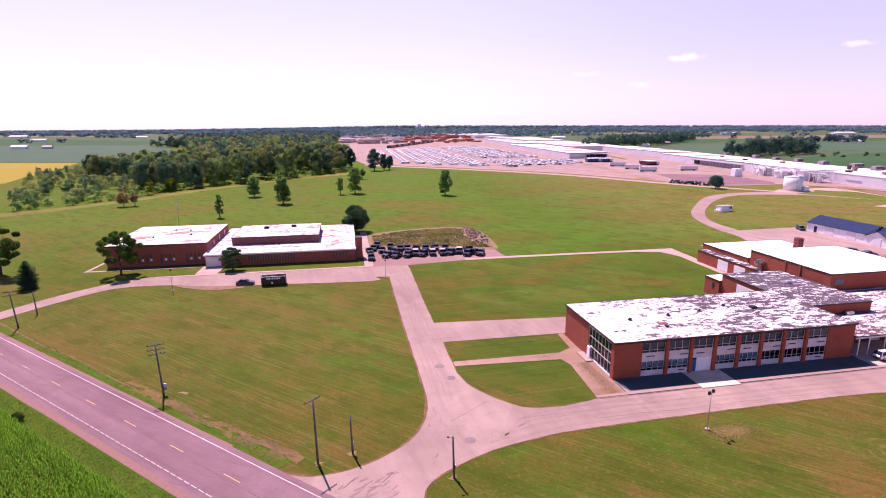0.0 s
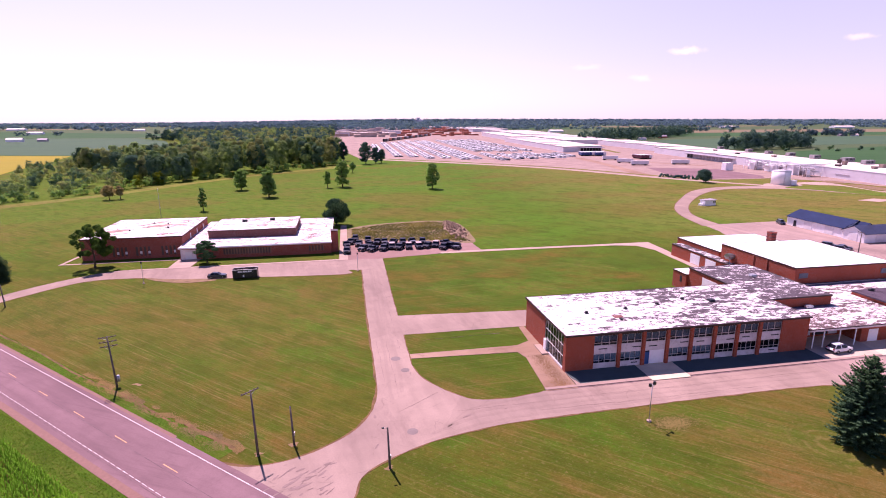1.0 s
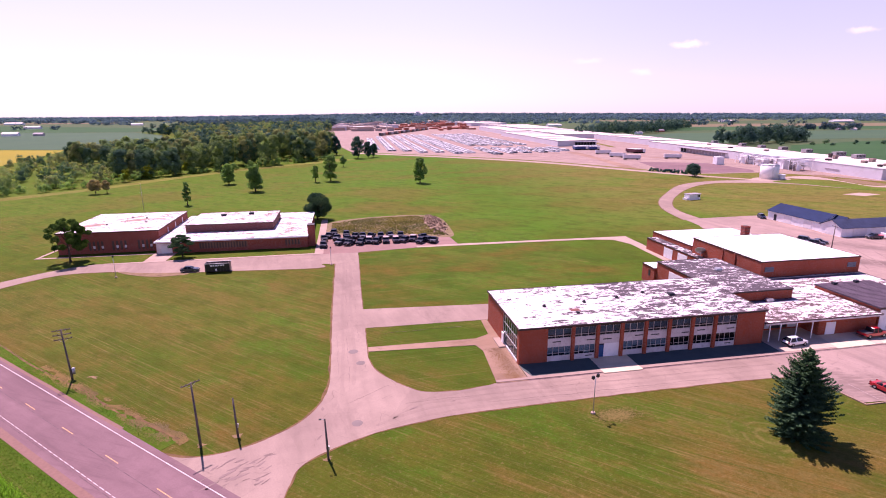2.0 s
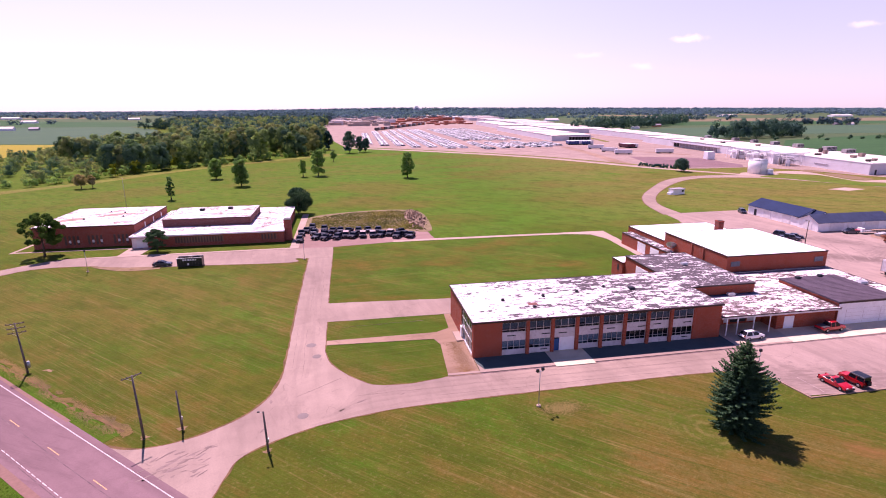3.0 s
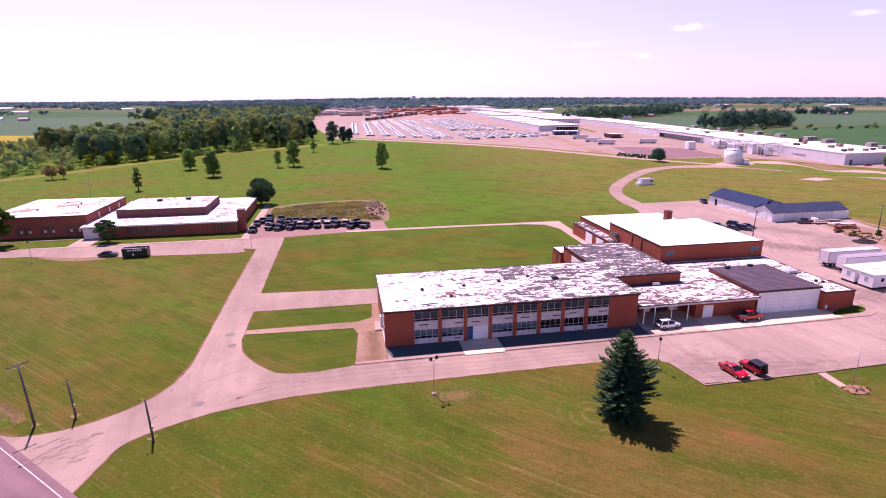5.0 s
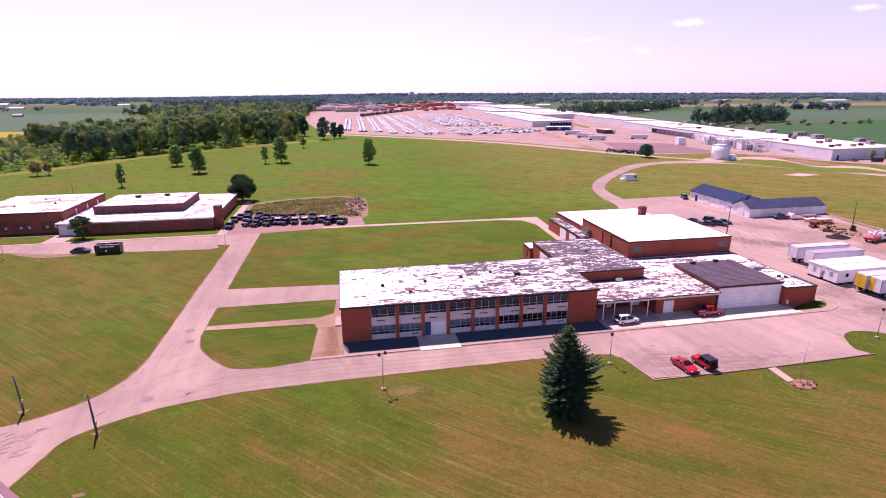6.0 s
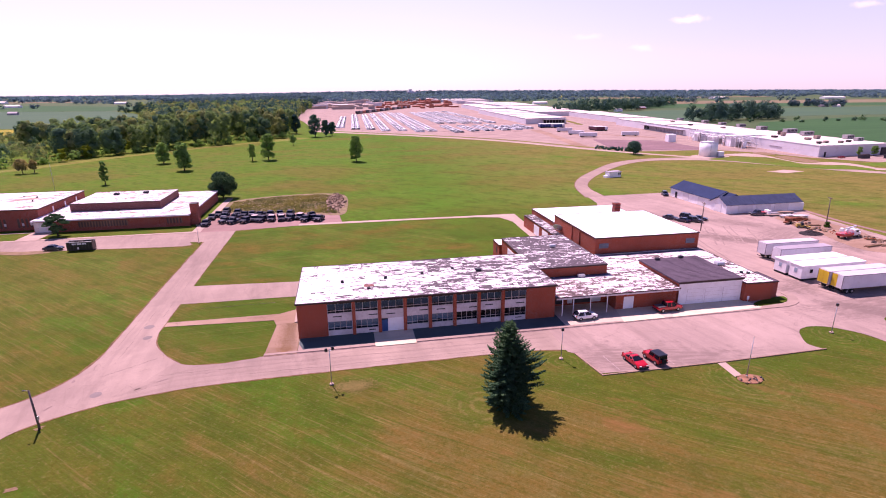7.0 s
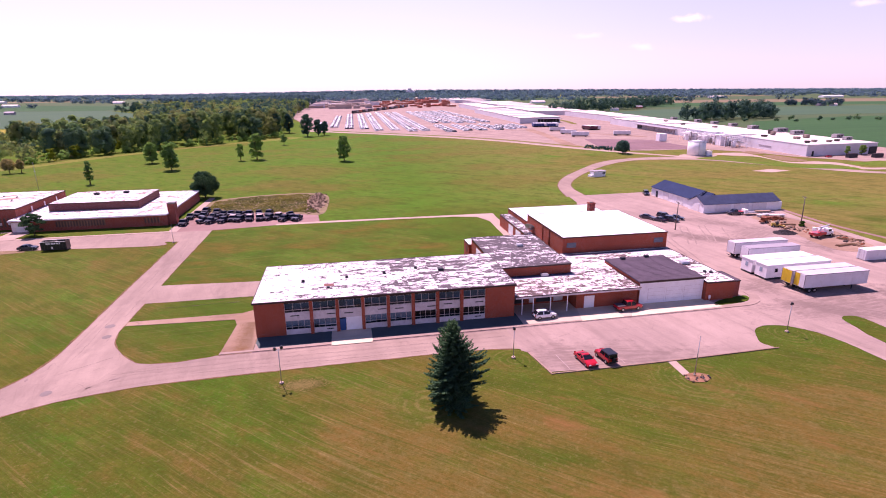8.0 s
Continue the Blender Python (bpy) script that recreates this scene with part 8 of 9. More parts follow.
boxed("door", 349.6, 352.0, 268.0, 268.2, 0, 0.1, GRILLE, f1)
boxed("dock_door", 383.0, 388.4, 267.2, 268.1, 0.2, 4.6, GRILLE, f1, "dark corner doorway")
boxed("door", 340.0, 341.2, 265.9, 266.3, 0.1, 3.0, GRILLE, f1, "dark service door")
part("window_band", prism(bmesh.new(), [(338.8, 298.0), (339.2, 298.0), (340.4, 310.0), (340.0, 310.0)], 2.6, 3.1), TRAILER_GREY, f1)
ducts = np.random.default_rng(91)
UNIT_GREY = mat("weathered_unit_casing", (0.36, 0.34, 0.36), 0.55, 0.2, var=0.3, big=0.6, fine=2.0, dirt=(0.2, 0.15, 0.13), dirt_amount=0.6)
TAN_UNIT = mat("rusty_unit_casing", (0.30, 0.22, 0.19), 0.7, var=0.35, big=0.8, fine=2.0)
for x, y, w, d, h in ((392, 300, 6, 4, 2.6), (384, 285, 5, 3, 2.2), (388, 330, 9, 4, 3.0), (394, 352, 10, 4, 3.2), (398, 386, 7, 5, 3.0), (404, 418, 7, 4, 2.8), (408, 448, 6, 4, 2.6), (413, 480, 6, 4, 2.6), (419, 530, 6, 4, 2.4),
                      (345, 276, 2.4, 2, 1.4), (353, 279, 2.6, 2, 1.5), (362, 277, 2.4, 2, 1.4), (371, 280, 2.4, 2, 1.4), (360, 300, 3, 3, 1.6), (372, 305, 3, 3, 2.4), (352, 320, 3, 3, 1.4), (368, 330, 3, 2, 2.8), (374, 340, 2, 2, 3.2), (380, 410, 3, 3, 1.4), (376, 450, 3, 3, 1.4), (390, 500, 3, 3, 1.3)):
    u = thing("air_handler", "white boxy air handler on the works roof", "roof unit", (x, y, 7.03), 4, "roof units")
    boxed("casing", -w / 2, w / 2, -d / 2, d / 2, 0.3, h, UNIT_GREY if w > 4 else FASCIA if ducts.random() < 0.4 else TAN_UNIT, u, "", 0.05)
    boxed("base", -w / 2 + 0.2, w / 2 - 0.2, -d / 2 + 0.2, d / 2 - 0.2, 0, 0.3, CHARCOAL, u)
    boxed("hood", w / 2, w / 2 + 0.8, -d / 3, d / 3, h * 0.4, h * 0.85, UNIT_GREY, u)
    if w > 4:
        for q_ in np.arange(-w / 2 + 0.7, w / 2 - 0.6, 1.3):
            boxed("louvre", q_, q_ + 0.8, -d / 2 - 0.05, -d / 2, h * 0.35, h * 0.85, CHARCOAL, u, "dark louvre panel")
# Pipework and vessels on the works' flank.
plant = thing("process_plant", "tangle of white pipes, ducts and vessels beside the works", "plant", (343.0, 352.0, 0), -5)
for k in range(7):
    y = -33 + k * 10.2 + 2 * ducts.random()
    x = -6 - 8 * ducts.random()
    r_ = 0.7 + 0.8 * ducts.random()
    h = 3.0 + 4.5 * ducts.random()
    part("vessel", tube(tube(bmesh.new(), (x, y, 0), (x, y, h), r_, r_, 14), (x, y, h), (x, y, h + 0.6), r_, r_ * 0.3, 14), (WHITE, UNIT_GREY)[k % 2], plant, "pale vessel")
for k in range(16):
    y, z = -36 + 70 * ducts.random(), 2.0 + 6.0 * ducts.random()
    part("duct", tube(bmesh.new(), (-14 * ducts.random() - 2, y, z), (6, y + 6 * (ducts.random() - 0.5), z + 1.5 * ducts.random()), 0.28, 0.28, 9), (WHITE, STEEL, UNIT_GREY)[k % 3], plant, "pale duct")
for k in range(12):
    x, y = -14 + 11 * ducts.random(), -35 + 70 * ducts.random()
    part("riser", tube(bmesh.new(), (x, y, 0), (x, y, 4 + 5 * ducts.random()), 0.16, 0.16, 7), (WHITE, TAN_UNIT)[k % 2], plant)
for k in range(4):
    boxed("platform", -14.3, -3.2, -30 + 18 * k, -25 + 18 * k, 4.2 + 0.8 * (k % 2), 4.35 + 0.8 * (k % 2), UNIT_GREY, plant, "grey grated platform")
for k in range(6):
    z = 2.8 + k * 0.9
    x = -4 - 2.0 * k
    part("pipe", tube(bmesh.new(), (x, -36, z), (x + 2, 34, z), 0.28, 0.28, 8), STEEL if k % 2 else WHITE, plant)
for k in range(10):
    y = -35 + k * 7.6
    for x in (-14.5, -3.0):
        boxed("column", x - 0.15, x + 0.15, y - 0.15, y + 0.15, 0, 7.6, WHITE, plant)
    boxed("beam", -14.5, -3.0, y - 0.15, y + 0.15, 7.4, 7.7, WHITE, plant)
for x, y, w, d, h in ((-9, 26, 8, 7, 6.5), (-8, 8, 7, 9, 5.0), (-10, -16, 6, 8, 7.5)):
    boxed("enclosure", x - w / 2, x + w / 2, y - d / 2, y + d / 2, 0, h, WHITE, plant, "white plant enclosure", 0.08)
boxed("storage_cube", -40.0, -34.0, 18.0, 24.0, 0, 6.0, WHITE, plant, "white cube vessel", 0.2)
RUST_BOX = mat("dark_red_trailer_sheet", (0.12, 0.035, 0.05), 0.5, var=0.2)
BLUE_BOX = mat("blue_trailer_sheet", (0.025, 0.055, 0.19), 0.5, var=0.15)
for x, y, n_, a, c_ in ((268, 560, 5, 78, BLUE_BOX), (283, 556, 4, 78, BLUE_BOX), (268, 493, 1, -16, TRAILER_WHITE), (264, 456.5, 1, -50, TRAILER_WHITE), (264, 431.2, 1, -15, TRAILER_WHITE), (304.6, 432.4, 1, -15, TRAILER_WHITE), (304.5, 504, 4, 97, RUST_BOX)):
    for k in range(n_):
        t = thing("yard_trailer", "long box trailer standing in the works yard", "trailer", (x + 3.2 * k, y, 0.07), a, "yard trailers")
        boxed("box", -7.5, 7.5, -1.3, 1.3, 1.1, 4.0, c_ if k < n_ - 1 or n_ == 1 else TRAILER_WHITE, t)
        boxed("roof", -7.52, 7.52, -1.32, 1.32, 4.0, 4.05, TRAILER_WHITE, t)
        boxed("chassis", -7.0, 7.0, -0.6, 0.6, 0.6, 1.1, CHARCOAL, t)
        for xx in (-6.0, -4.8, 5.0):
            boxed("wheel_set", xx - 0.5, xx + 0.5, -1.2, 1.2, 0.0, 1.0, RUBBER, t)
for x, y, a in ((357.0, 255.0, 2), (372.0, 252.0, 3), (384.0, 253.0, 1), (395.0, 256.0, 2)):
    t = thing("scrap_container", "dark open container outside the works", "container", (x, y, 0.06), a)
    boxed("shell", -3.2, 3.2, -1.2, 1.2, -0.03, 2.2, CHARCOAL, t, "", 0.04)
    boxed("load", -3.0, 3.0, -1.0, 1.0, 2.2, 2.45, FASCIA, t)
copy_thing(bpy.data.objects["sports_car"], pose(345.5, 259.0, 0.07, 0, 0, 10))
for x, y, h, w, seed in ((361.0, 262.0, 6.0, 4.0, 61), (373.0, 263.0, 6.6, 4.4, 62)):
    deciduous("young_tree", "young green tree in front of the white hall", h, 1.0, w, seed, LEAF_POPLAR, 700, 0.4, 12).matrix_world = pose(x, y, 0)
s = np.array([(228 + 1.2 * k + rng.random(), 341 - 2.2 * k + rng.random()) for k in range(11)])
wood("hedge", "low green hedge beside the perimeter road", s, 2.2 + 1.0 * rng.random(11), 3.6 + rng.random(11), 160, 0.45, WOODS_BLUE, 18, 5)

# Rows of new vehicles on the yard, two abreast.
fleet, m_b, p_, g_ = blank("fleet_paint", 0.35, 0.0, 0.5)
ri = g_.outputs["Random Per Island"]
pick = mixed(fleet, ramp(fleet, ri, 0.55, 0.57), (0.72, 0.72, 0.77), (0.42, 0.43, 0.48))
pick = mixed(fleet, ramp(fleet, ri, 0.80, 0.81), pick, (0.05, 0.06, 0.09))
link(fleet, pick, m_b.inputs["Base Color"])
BOXQ = np.array([(4, 5, 6, 7), (0, 1, 5, 4), (1, 2, 6, 5), (2, 3, 7, 6), (3, 0, 4, 7)])


def box_arrays(c, size, top):
    """Corners of many boxes at once; top scales their upper faces."""
    k = np.array([(-1, -1), (1, -1), (1, 1), (-1, 1)]) / 2
    lo = np.concatenate([k, np.zeros((4, 1))], 1)
    hi = np.concatenate([k * top, np.ones((4, 1))], 1)
    return (c[:, None, :] + np.concatenate([lo, hi])[None] * size).reshape(-1, 3)


ROWS_X = [(49.6, 612, 864), (66.2, 584, 925), (82.3, 576, 920), (96.4, 550, 948), (113.3, 550, 990), (129.6, 531, 985), (142.7, 534, 980), (173.7, 654, 995), (188.6, 656, 990), (204.2, 651, 1010), (219.1, 647, 1005), (239.0, 653, 1025),
          (165.6, 512, 608), (184.6, 522, 602), (200.5, 525, 597), (219.2, 528, 612), (234.0, 532, 588), (250.0, 545, 600), (35.0, 640, 700)]
cars = []
r = np.random.default_rng(71)
for x, y0, y1 in ROWS_X:
    ys = np.arange(y0, y1, 2.9)
    for dx in (-2.5, 2.5):
        ok = r.random(len(ys)) < 0.84
        cars.append(np.column_stack([x + dx + 0.021 * (ys - y0) + 0.4 * (r.random(len(ys)) - 0.5), ys, np.full(len(ys), 0.3)])[ok])
cars = np.concatenate(cars)
lower = box_arrays(cars, np.array([4.7, 1.85, 0.75]), 0.96)
upper = box_arrays(cars + np.array([0.15, 0, 1.34]), np.array([2.5, 1.5, 0.12]), 0.94)
v = np.concatenate([lower, upper])
q = (np.arange(2 * len(cars))[:, None, None] * 8 + BOXQ[None]).reshape(-1, 4)
tagged(new("vehicle_rows", arrays_mesh("vehicle_rows", v, q, fleet)), "long double rows of new white vehicles in the yard", "cars", kind="stuff")
cabin = box_arrays(cars + np.array([0.15, 0, 0.74]), np.array([3.1, 1.7, 0.62]), 0.86)
q = (np.arange(len(cars))[:, None, None] * 8 + BOXQ[None]).reshape(-1, 4)
tagged(new("vehicle_cabins", arrays_mesh("vehicle_cabins", cabin, q, BLACK)), "dark glazed cabins of the rows of vehicles", "cars", kind="stuff")
lower = box_arrays(cars - np.array([0, 0, 0.28]), np.array([4.2, 1.7, 0.3]), 1.0)
q = (np.arange(len(cars))[:, None, None] * 8 + BOXQ[None]).reshape(-1, 4)
tagged(new("vehicle_wheels", arrays_mesh("vehicle_wheels", lower, q, RUBBER)), "dark wheels under the rows of vehicles", "cars", kind="stuff")

# Broken timber, brick and scrap strewn along the edge of the lot.
litter, l_b, p_, g_ = blank("strewn_rubble", 0.9, 0.0, 0.2)
ri = g_.outputs["Random Per Island"]
pick = mixed(litter, ramp(litter, ri, 0.35, 0.37), (0.20, 0.125, 0.085), (0.34, 0.25, 0.19))
pick = mixed(litter, ramp(litter, ri, 0.68, 0.70), pick, (0.06, 0.045, 0.045))
pick = mixed(litter, ramp(litter, ri, 0.86, 0.87), pick, (0.27, 0.085, 0.04))
link(litter, pick, l_b.inputs["Base Color"])
edge = np.array([(197.5, 134.0), (191.5, 128.0), (188.0, 122.0), (191.5, 115.5), (195.5, 107.0), (193.5, 100.0)])
r = np.random.default_rng(77)
at = r.random(330) * (len(edge) - 1)
k = at.astype(int)
c = edge[k] + (edge[k + 1] - edge[k]) * (at - k)[:, None] + r.normal(0, 1.0, (330, 2)) * np.array([1.3, 0.8])
size = np.column_stack([0.25 + 1.3 * r.random(330) ** 3, 0.2 + 0.8 * r.random(330) ** 2, 0.12 + 0.45 * r.random(330) ** 2])
v = np.concatenate([box_arrays(np.array([[x, y, 0.05]]), s_, 0.75) for (x, y), s_ in zip(c, size)])
q = (np.arange(330)[:, None, None] * 8 + BOXQ[None]).reshape(-1, 4)
tagged(new("rubble", arrays_mesh("rubble", v, q, litter)), "strewn brown rubble and broken timber along the lot's edge", "rubble", kind="stuff")

# Far end of the yard: wagons, rust-red and grey buildings.
RUST = mat("rust_red_sheet", (0.42, 0.13, 0.085), 0.7, var=0.25, big=0.1, fine=1.0)
TAN = mat("tan_sheet", (0.50, 0.38, 0.33), 0.7, var=0.2, big=0.1, fine=1.0)
GREY = mat("grey_sheet", (0.36, 0.32, 0.35), 0.7, var=0.2, big=0.1, fine=1.0)
for k in range(22):
    t = k / 21
    x, y = 81 + 132 * t, 978 + 311 * t
    w = thing("rail_wagon", "dark rail wagon in a long train", "wagon", (x, y, 0.1), 67.0, "train wagons")
    boxed("box", -6.6, 6.6, -1.5, 1.5, 1.1, 5.0, (CHARCOAL, NAVY, RUST, CHARCOAL, GREY)[k % 5], w)
    boxed("chassis", -6.3, 6.3, -1.0, 1.0, -0.06, 1.1, RUBBER, w)
r = np.random.default_rng(83)
for k in range(170):
    t = r.random() ** 1.3
    y = 1240 + 1000 * t
    red = k % 5 < 2
    x = (0.155 * y - 60 + 190 * r.random()) if red else (-0.02 * y + (0.13 * y - 10) * r.random())
    w, d, h = 9 + 30 * r.random() ** 1.5, 8 + 24 * r.random(), 3.5 + 7 * r.random() ** 1.5
    b = thing("works_building", "low distant rust-red works building" if red else "low distant tan works building", "building", (x, y, 0.1), 6 * r.random() - 3, "distant works buildings")
    boxed("wall", -w / 2, w / 2, -d / 2, d / 2, 0, h - 0.4, RUST if red else (TAN, GREY, HALL_WALL, TAN)[k % 4], b)
    boxed("roof", -w / 2 - 0.5, w / 2 + 0.5, -d / 2 - 0.5, d / 2 + 0.5, h - 0.4, h, (RUST, TAN, RUST)[k % 3] if red else (HALL_ROOF, TAN, GREY, TAN)[k % 4], b)
for k in range(10):
    x, y = 380 + 120 * r.random(), 1450 + 700 * r.random()
    w, d, h = 50 + 60 * r.random(), 60 + 60 * r.random(), 7 + 3 * r.random()
    b = thing("works_building", "distant white works building", "building", (x, y, 0.1), 4, "distant works buildings")
    boxed("wall", -w / 2, w / 2, -d / 2, d / 2, 0, h - 0.4, HALL_WALL, b)
    boxed("roof", -w / 2 - 0.4, w / 2 + 0.4, -d / 2 - 0.4, d / 2 + 0.4, h - 0.4, h, HALL_ROOF, b)

# ---- farmland ----
def crop_mat(name, a, b_, turn, stripe=0.5):
    m, b, pos, g = blank(name, 0.9, 0.0, 0.1)
    c = mixed(m, ramp(m, noise_at(m, pos, 0.006, 4.0), 0.35, 0.65), a, b_)
    s_ = noise_at(m, stretched(m, pos, turn, 0.004, 0.12), 1.0, 4.0)
    c = mixed(m, math_node(m, "MULTIPLY", ramp(m, s_, 0.4, 0.7), stripe), c, tuple(v * 0.75 for v in a))
    c = mixed(m, math_node(m, "MULTIPLY", ramp(m, noise_at(m, pos, 0.5, 4.0), 0.4, 0.7), 0.3), c, tuple(v * 0.6 for v in a))
    link(m, c, b.inputs["Base Color"])
    return m


SOY = crop_mat("soybean_field", (0.026, 0.090, 0.030), (0.036, 0.105, 0.034), 6)
SOY_PALE = crop_mat("pale_green_field", (0.047, 0.108, 0.062), (0.060, 0.122, 0.062), 12)
RIPE = crop_mat("ripening_field", (0.30, 0.24, 0.020), (0.24, 0.22, 0.024), 40)
STUBBLE = crop_mat("stubble_field", (0.20, 0.155, 0.10), (0.165, 0.145, 0.075), 0)
MARGIN = grass_mat("dry_margin_grass", (0.080, 0.125, 0.016), (0.125, 0.130, 0.026), (0.155, 0.130, 0.040), (0.22, 0.175, 0.080), -42.6, 1.0)
DRY_BAND = grass_mat("tan_woodside_grass", (0.105, 0.128, 0.022), (0.150, 0.138, 0.036), (0.185, 0.140, 0.052), (0.25, 0.19, 0.090), -42.6, 1.0)
PLAIN = crop_mat("distant_pasture", (0.048, 0.098, 0.042), (0.085, 0.115, 0.045), 20)
sheet("far_plain", [(-5900, 1250), (-430, 1250), (-60, 2250), (520, 2250), (520, 1000), (425, 640), (422, 216), (5900, 216), (5900, 5900), (-5900, 5900)], 0.03, PLAIN, "flat green farmland reaching the horizon", "field")
sheet("dry_margin", outline([(-176, 280), (-150, 300), (-120, 333), (-104, 364), (-68, 404), (-40, 438), (-14, 463), (6, 490), (24, 486), (10, 466), (-14, 448), (-42, 424), (-70, 392), (-98, 352), (-116, 322), (-146, 288), (-170, 270)], 4), 0.03, DRY_BAND, "band of dry tan grass along the woods", "grass", fray=0.8)
sheet("grass_strip", outline([(26, 571), (113, 498), (179.5, 429.5), (222.5, 355), (239.5, 328)], 5, False) + outline([(244, 330.5), (227, 358), (184, 433), (117, 502), (30, 576)], 5, False), 0.085, MARGIN, "strip of rough dry grass between road and yard", "grass", fray=0.5)
sheet("grass_strip", outline([(346.0, 690.0), (338.0, 640.0), (328.0, 594.0), (334.0, 592.0), (345.0, 640.0), (352.0, 690.0)], 4), 0.085, MARGIN, "dry grass strip between the works halls", "grass", fray=0.6)
sheet("ripe_field", [(-248, 446), (-262, 500), (-268, 555), (-300, 680), (-560, 745), (-900, 800), (-900, 330), (-420, 330)], 0.08, RIPE, "yellow ripening crop field", "field")
sheet("green_field", [(-300, 690), (-200, 620), (-230, 820), (-330, 1120), (-440, 1290), (-1900, 1500), (-1900, 860), (-560, 752)], 0.09, SOY_PALE, "blue-green crop field", "field")
sheet("green_field", [(-460, 1310), (-430, 1600), (-1500, 2300), (-2600, 2300), (-1900, 1520)], 0.1, SOY, "dark green crop field", "field")
sheet("soy_field", [(425, 215), (1900, 215), (1900, 640), (760, 640), (560, 575), (432, 440)], 0.08, SOY, "wide dark green soybean field", "field")
sheet("soy_field", [(445, 600), (520, 640), (720, 700), (1900, 700), (2600, 1000), (1100, 1000), (640, 950), (470, 820)], 0.09, SOY_PALE, "green crop field", "field")
sheet("stubble_field", [(900, 1350), (2600, 1150), (3000, 1500), (1100, 1650)], 0.1, STUBBLE, "pale tan stubble field", "field")
sheet("green_field", [(700, 1080), (2600, 1050), (2600, 1130), (900, 1330)], 0.1, SOY, "dark green crop field", "field")
for k, (x, y, w, d) in enumerate(((-1300, 2500, 700, 260), (-2400, 2900, 900, 300), (-700, 3200, 800, 250), (700, 2050, 700, 200), (1600, 2300, 900, 260), (2500, 2900, 1100, 320), (900, 3000, 900, 260), (-2700, 3700, 1200, 280), (300, 3750, 1200, 220), (2200, 3750, 1300, 260))):
    sheet("far_field", [(x - w / 2, y - d / 2), (x + w / 2, y - d / 2 + 40), (x + w / 2 + 60, y + d / 2), (x - w / 2 + 40, y + d / 2)], 0.12 + 0.01 * k, (STUBBLE, SOY_PALE, RIPE, SOY)[k % 4], "distant crop field on the plain", "field")
for x, y, L, w, h, a, c_ in ((-598, 1140, 25, 15, 6.0, 12, WHITE), (-556, 1150, 16, 9, 4.6, 5, GREY), (-840, 1700, 40, 16, 6.0, 0, WHITE), (-690, 2050, 36, 16, 6.0, 5, WHITE), (-420, 2100, 70, 24, 6.0, -4, HALL_WALL), (1120, 1010, 18, 9, 4.5, 20, WHITE), (1090, 1016, 12, 8, 4.0, 0, GREY),
                              (660, 1020, 16, 9, 4.5, 10, RUST), (1010, 1620, 60, 24, 6.0, 3, WHITE), (620, 1500, 40, 20, 6.0, 0, WHITE), (1900, 1780, 90, 26, 7.0, 0, WHITE), (560, 930, 14, 8, 4.2, 15, WHITE), (1500, 1900, 60, 26, 7.0, 0, WHITE), (-1200, 2300, 60, 26, 7.0, 0, WHITE), (-980, 1560, 30, 14, 5.0, 0, RUST)):
    b = thing("farm_building", "distant pale farm building with a pitched roof", "barn", (x, y, 0.0), a, "farm buildings")
    gable(b, -L / 2, L / 2, -w / 2, w / 2, h * 0.7, h * 1.25, "x", c_, TRAILER_GREY if c_ is not WHITE else HALL_ROOF, 0.3)
b = thing("grain_elevator", "distant pale grain elevator on the horizon", "silo", (560.0, 4150.0, 0))
for k in range(5):
    part("silo", tube(bmesh.new(), (k * 13, 0, 0), (k * 13, 0, 30 + 6 * (k % 2)), 6.2, 6.2, 14), HALL_WALL, b)
boxed("headhouse", 8, 34, -5, 5, 36, 46, HALL_WALL, b)

# ---- cornfield, verge and lawn wear ----
r = np.random.default_rng(19)
off = np.arange(-9.6, -44, -0.76)
ss = np.arange(-46, 90, 0.27)
O, S = np.meshgrid(off, ss)
n = O.size
px = HW_A.x + HW_DIR.x * S.ravel() + HW_OUT.x * (O.ravel() + 0.12 * r.normal(size=n))
py = HW_A.y + HW_DIR.y * S.ravel() + HW_OUT.y * (O.ravel() + 0.12 * r.normal(size=n))
base = np.column_stack([px, py, np.full(n, 0.0)])
h = 1.9 + 0.5 * r.random(n)
V = []
for k in range(4):
    a = r.random(n) * 6.283
    d = np.column_stack([np.cos(a), np.sin(a), np.zeros(n)])
    sd = np.column_stack([-np.sin(a), np.cos(a), np.zeros(n)]) * 0.075
    z = (h * (0.5 + 0.14 * k))[:, None] * np.array([0, 0, 1.0])
    p0 = base + z
    p1 = p0 + d * (0.13 + 0.12 * r.random(n))[:, None] + np.array([0, 0, 0.28])
    p2 = p1 + d * (0.12 + 0.10 * r.random(n))[:, None] - np.array([0, 0, 0.22])
    V.append(np.stack([p0, p1 - sd, p2, p1 + sd], 1).reshape(-1, 3))
V.append(np.stack([base + np.array([-0.03, 0, 0]), base + np.array([0.03, 0, 0]), base + np.column_stack([0 * h + 0.03, 0 * h, h]), base + np.column_stack([0 * h - 0.03, 0 * h, h])], 1).reshape(-1, 3))
v = np.concatenate(V)
tagged(new("cornfield", arrays_mesh("cornfield", v, np.arange(len(v)).reshape(-1, 4), CORN)), "dense bright green corn in rows", "corn", kind="stuff")
deciduous("bush", "small dark bush on the grass verge", 1.5, 0.1, 1.9, 71, LEAF, 700, 0.16, 10).matrix_world = pose(*along_highway(-7.0, -8.3), 0)
sheet("green_bank", highway_strip(-900, 33.0, 4.0, 6.2), 0.03, VERGE, "bright green grass bank beside the highway", "grass")
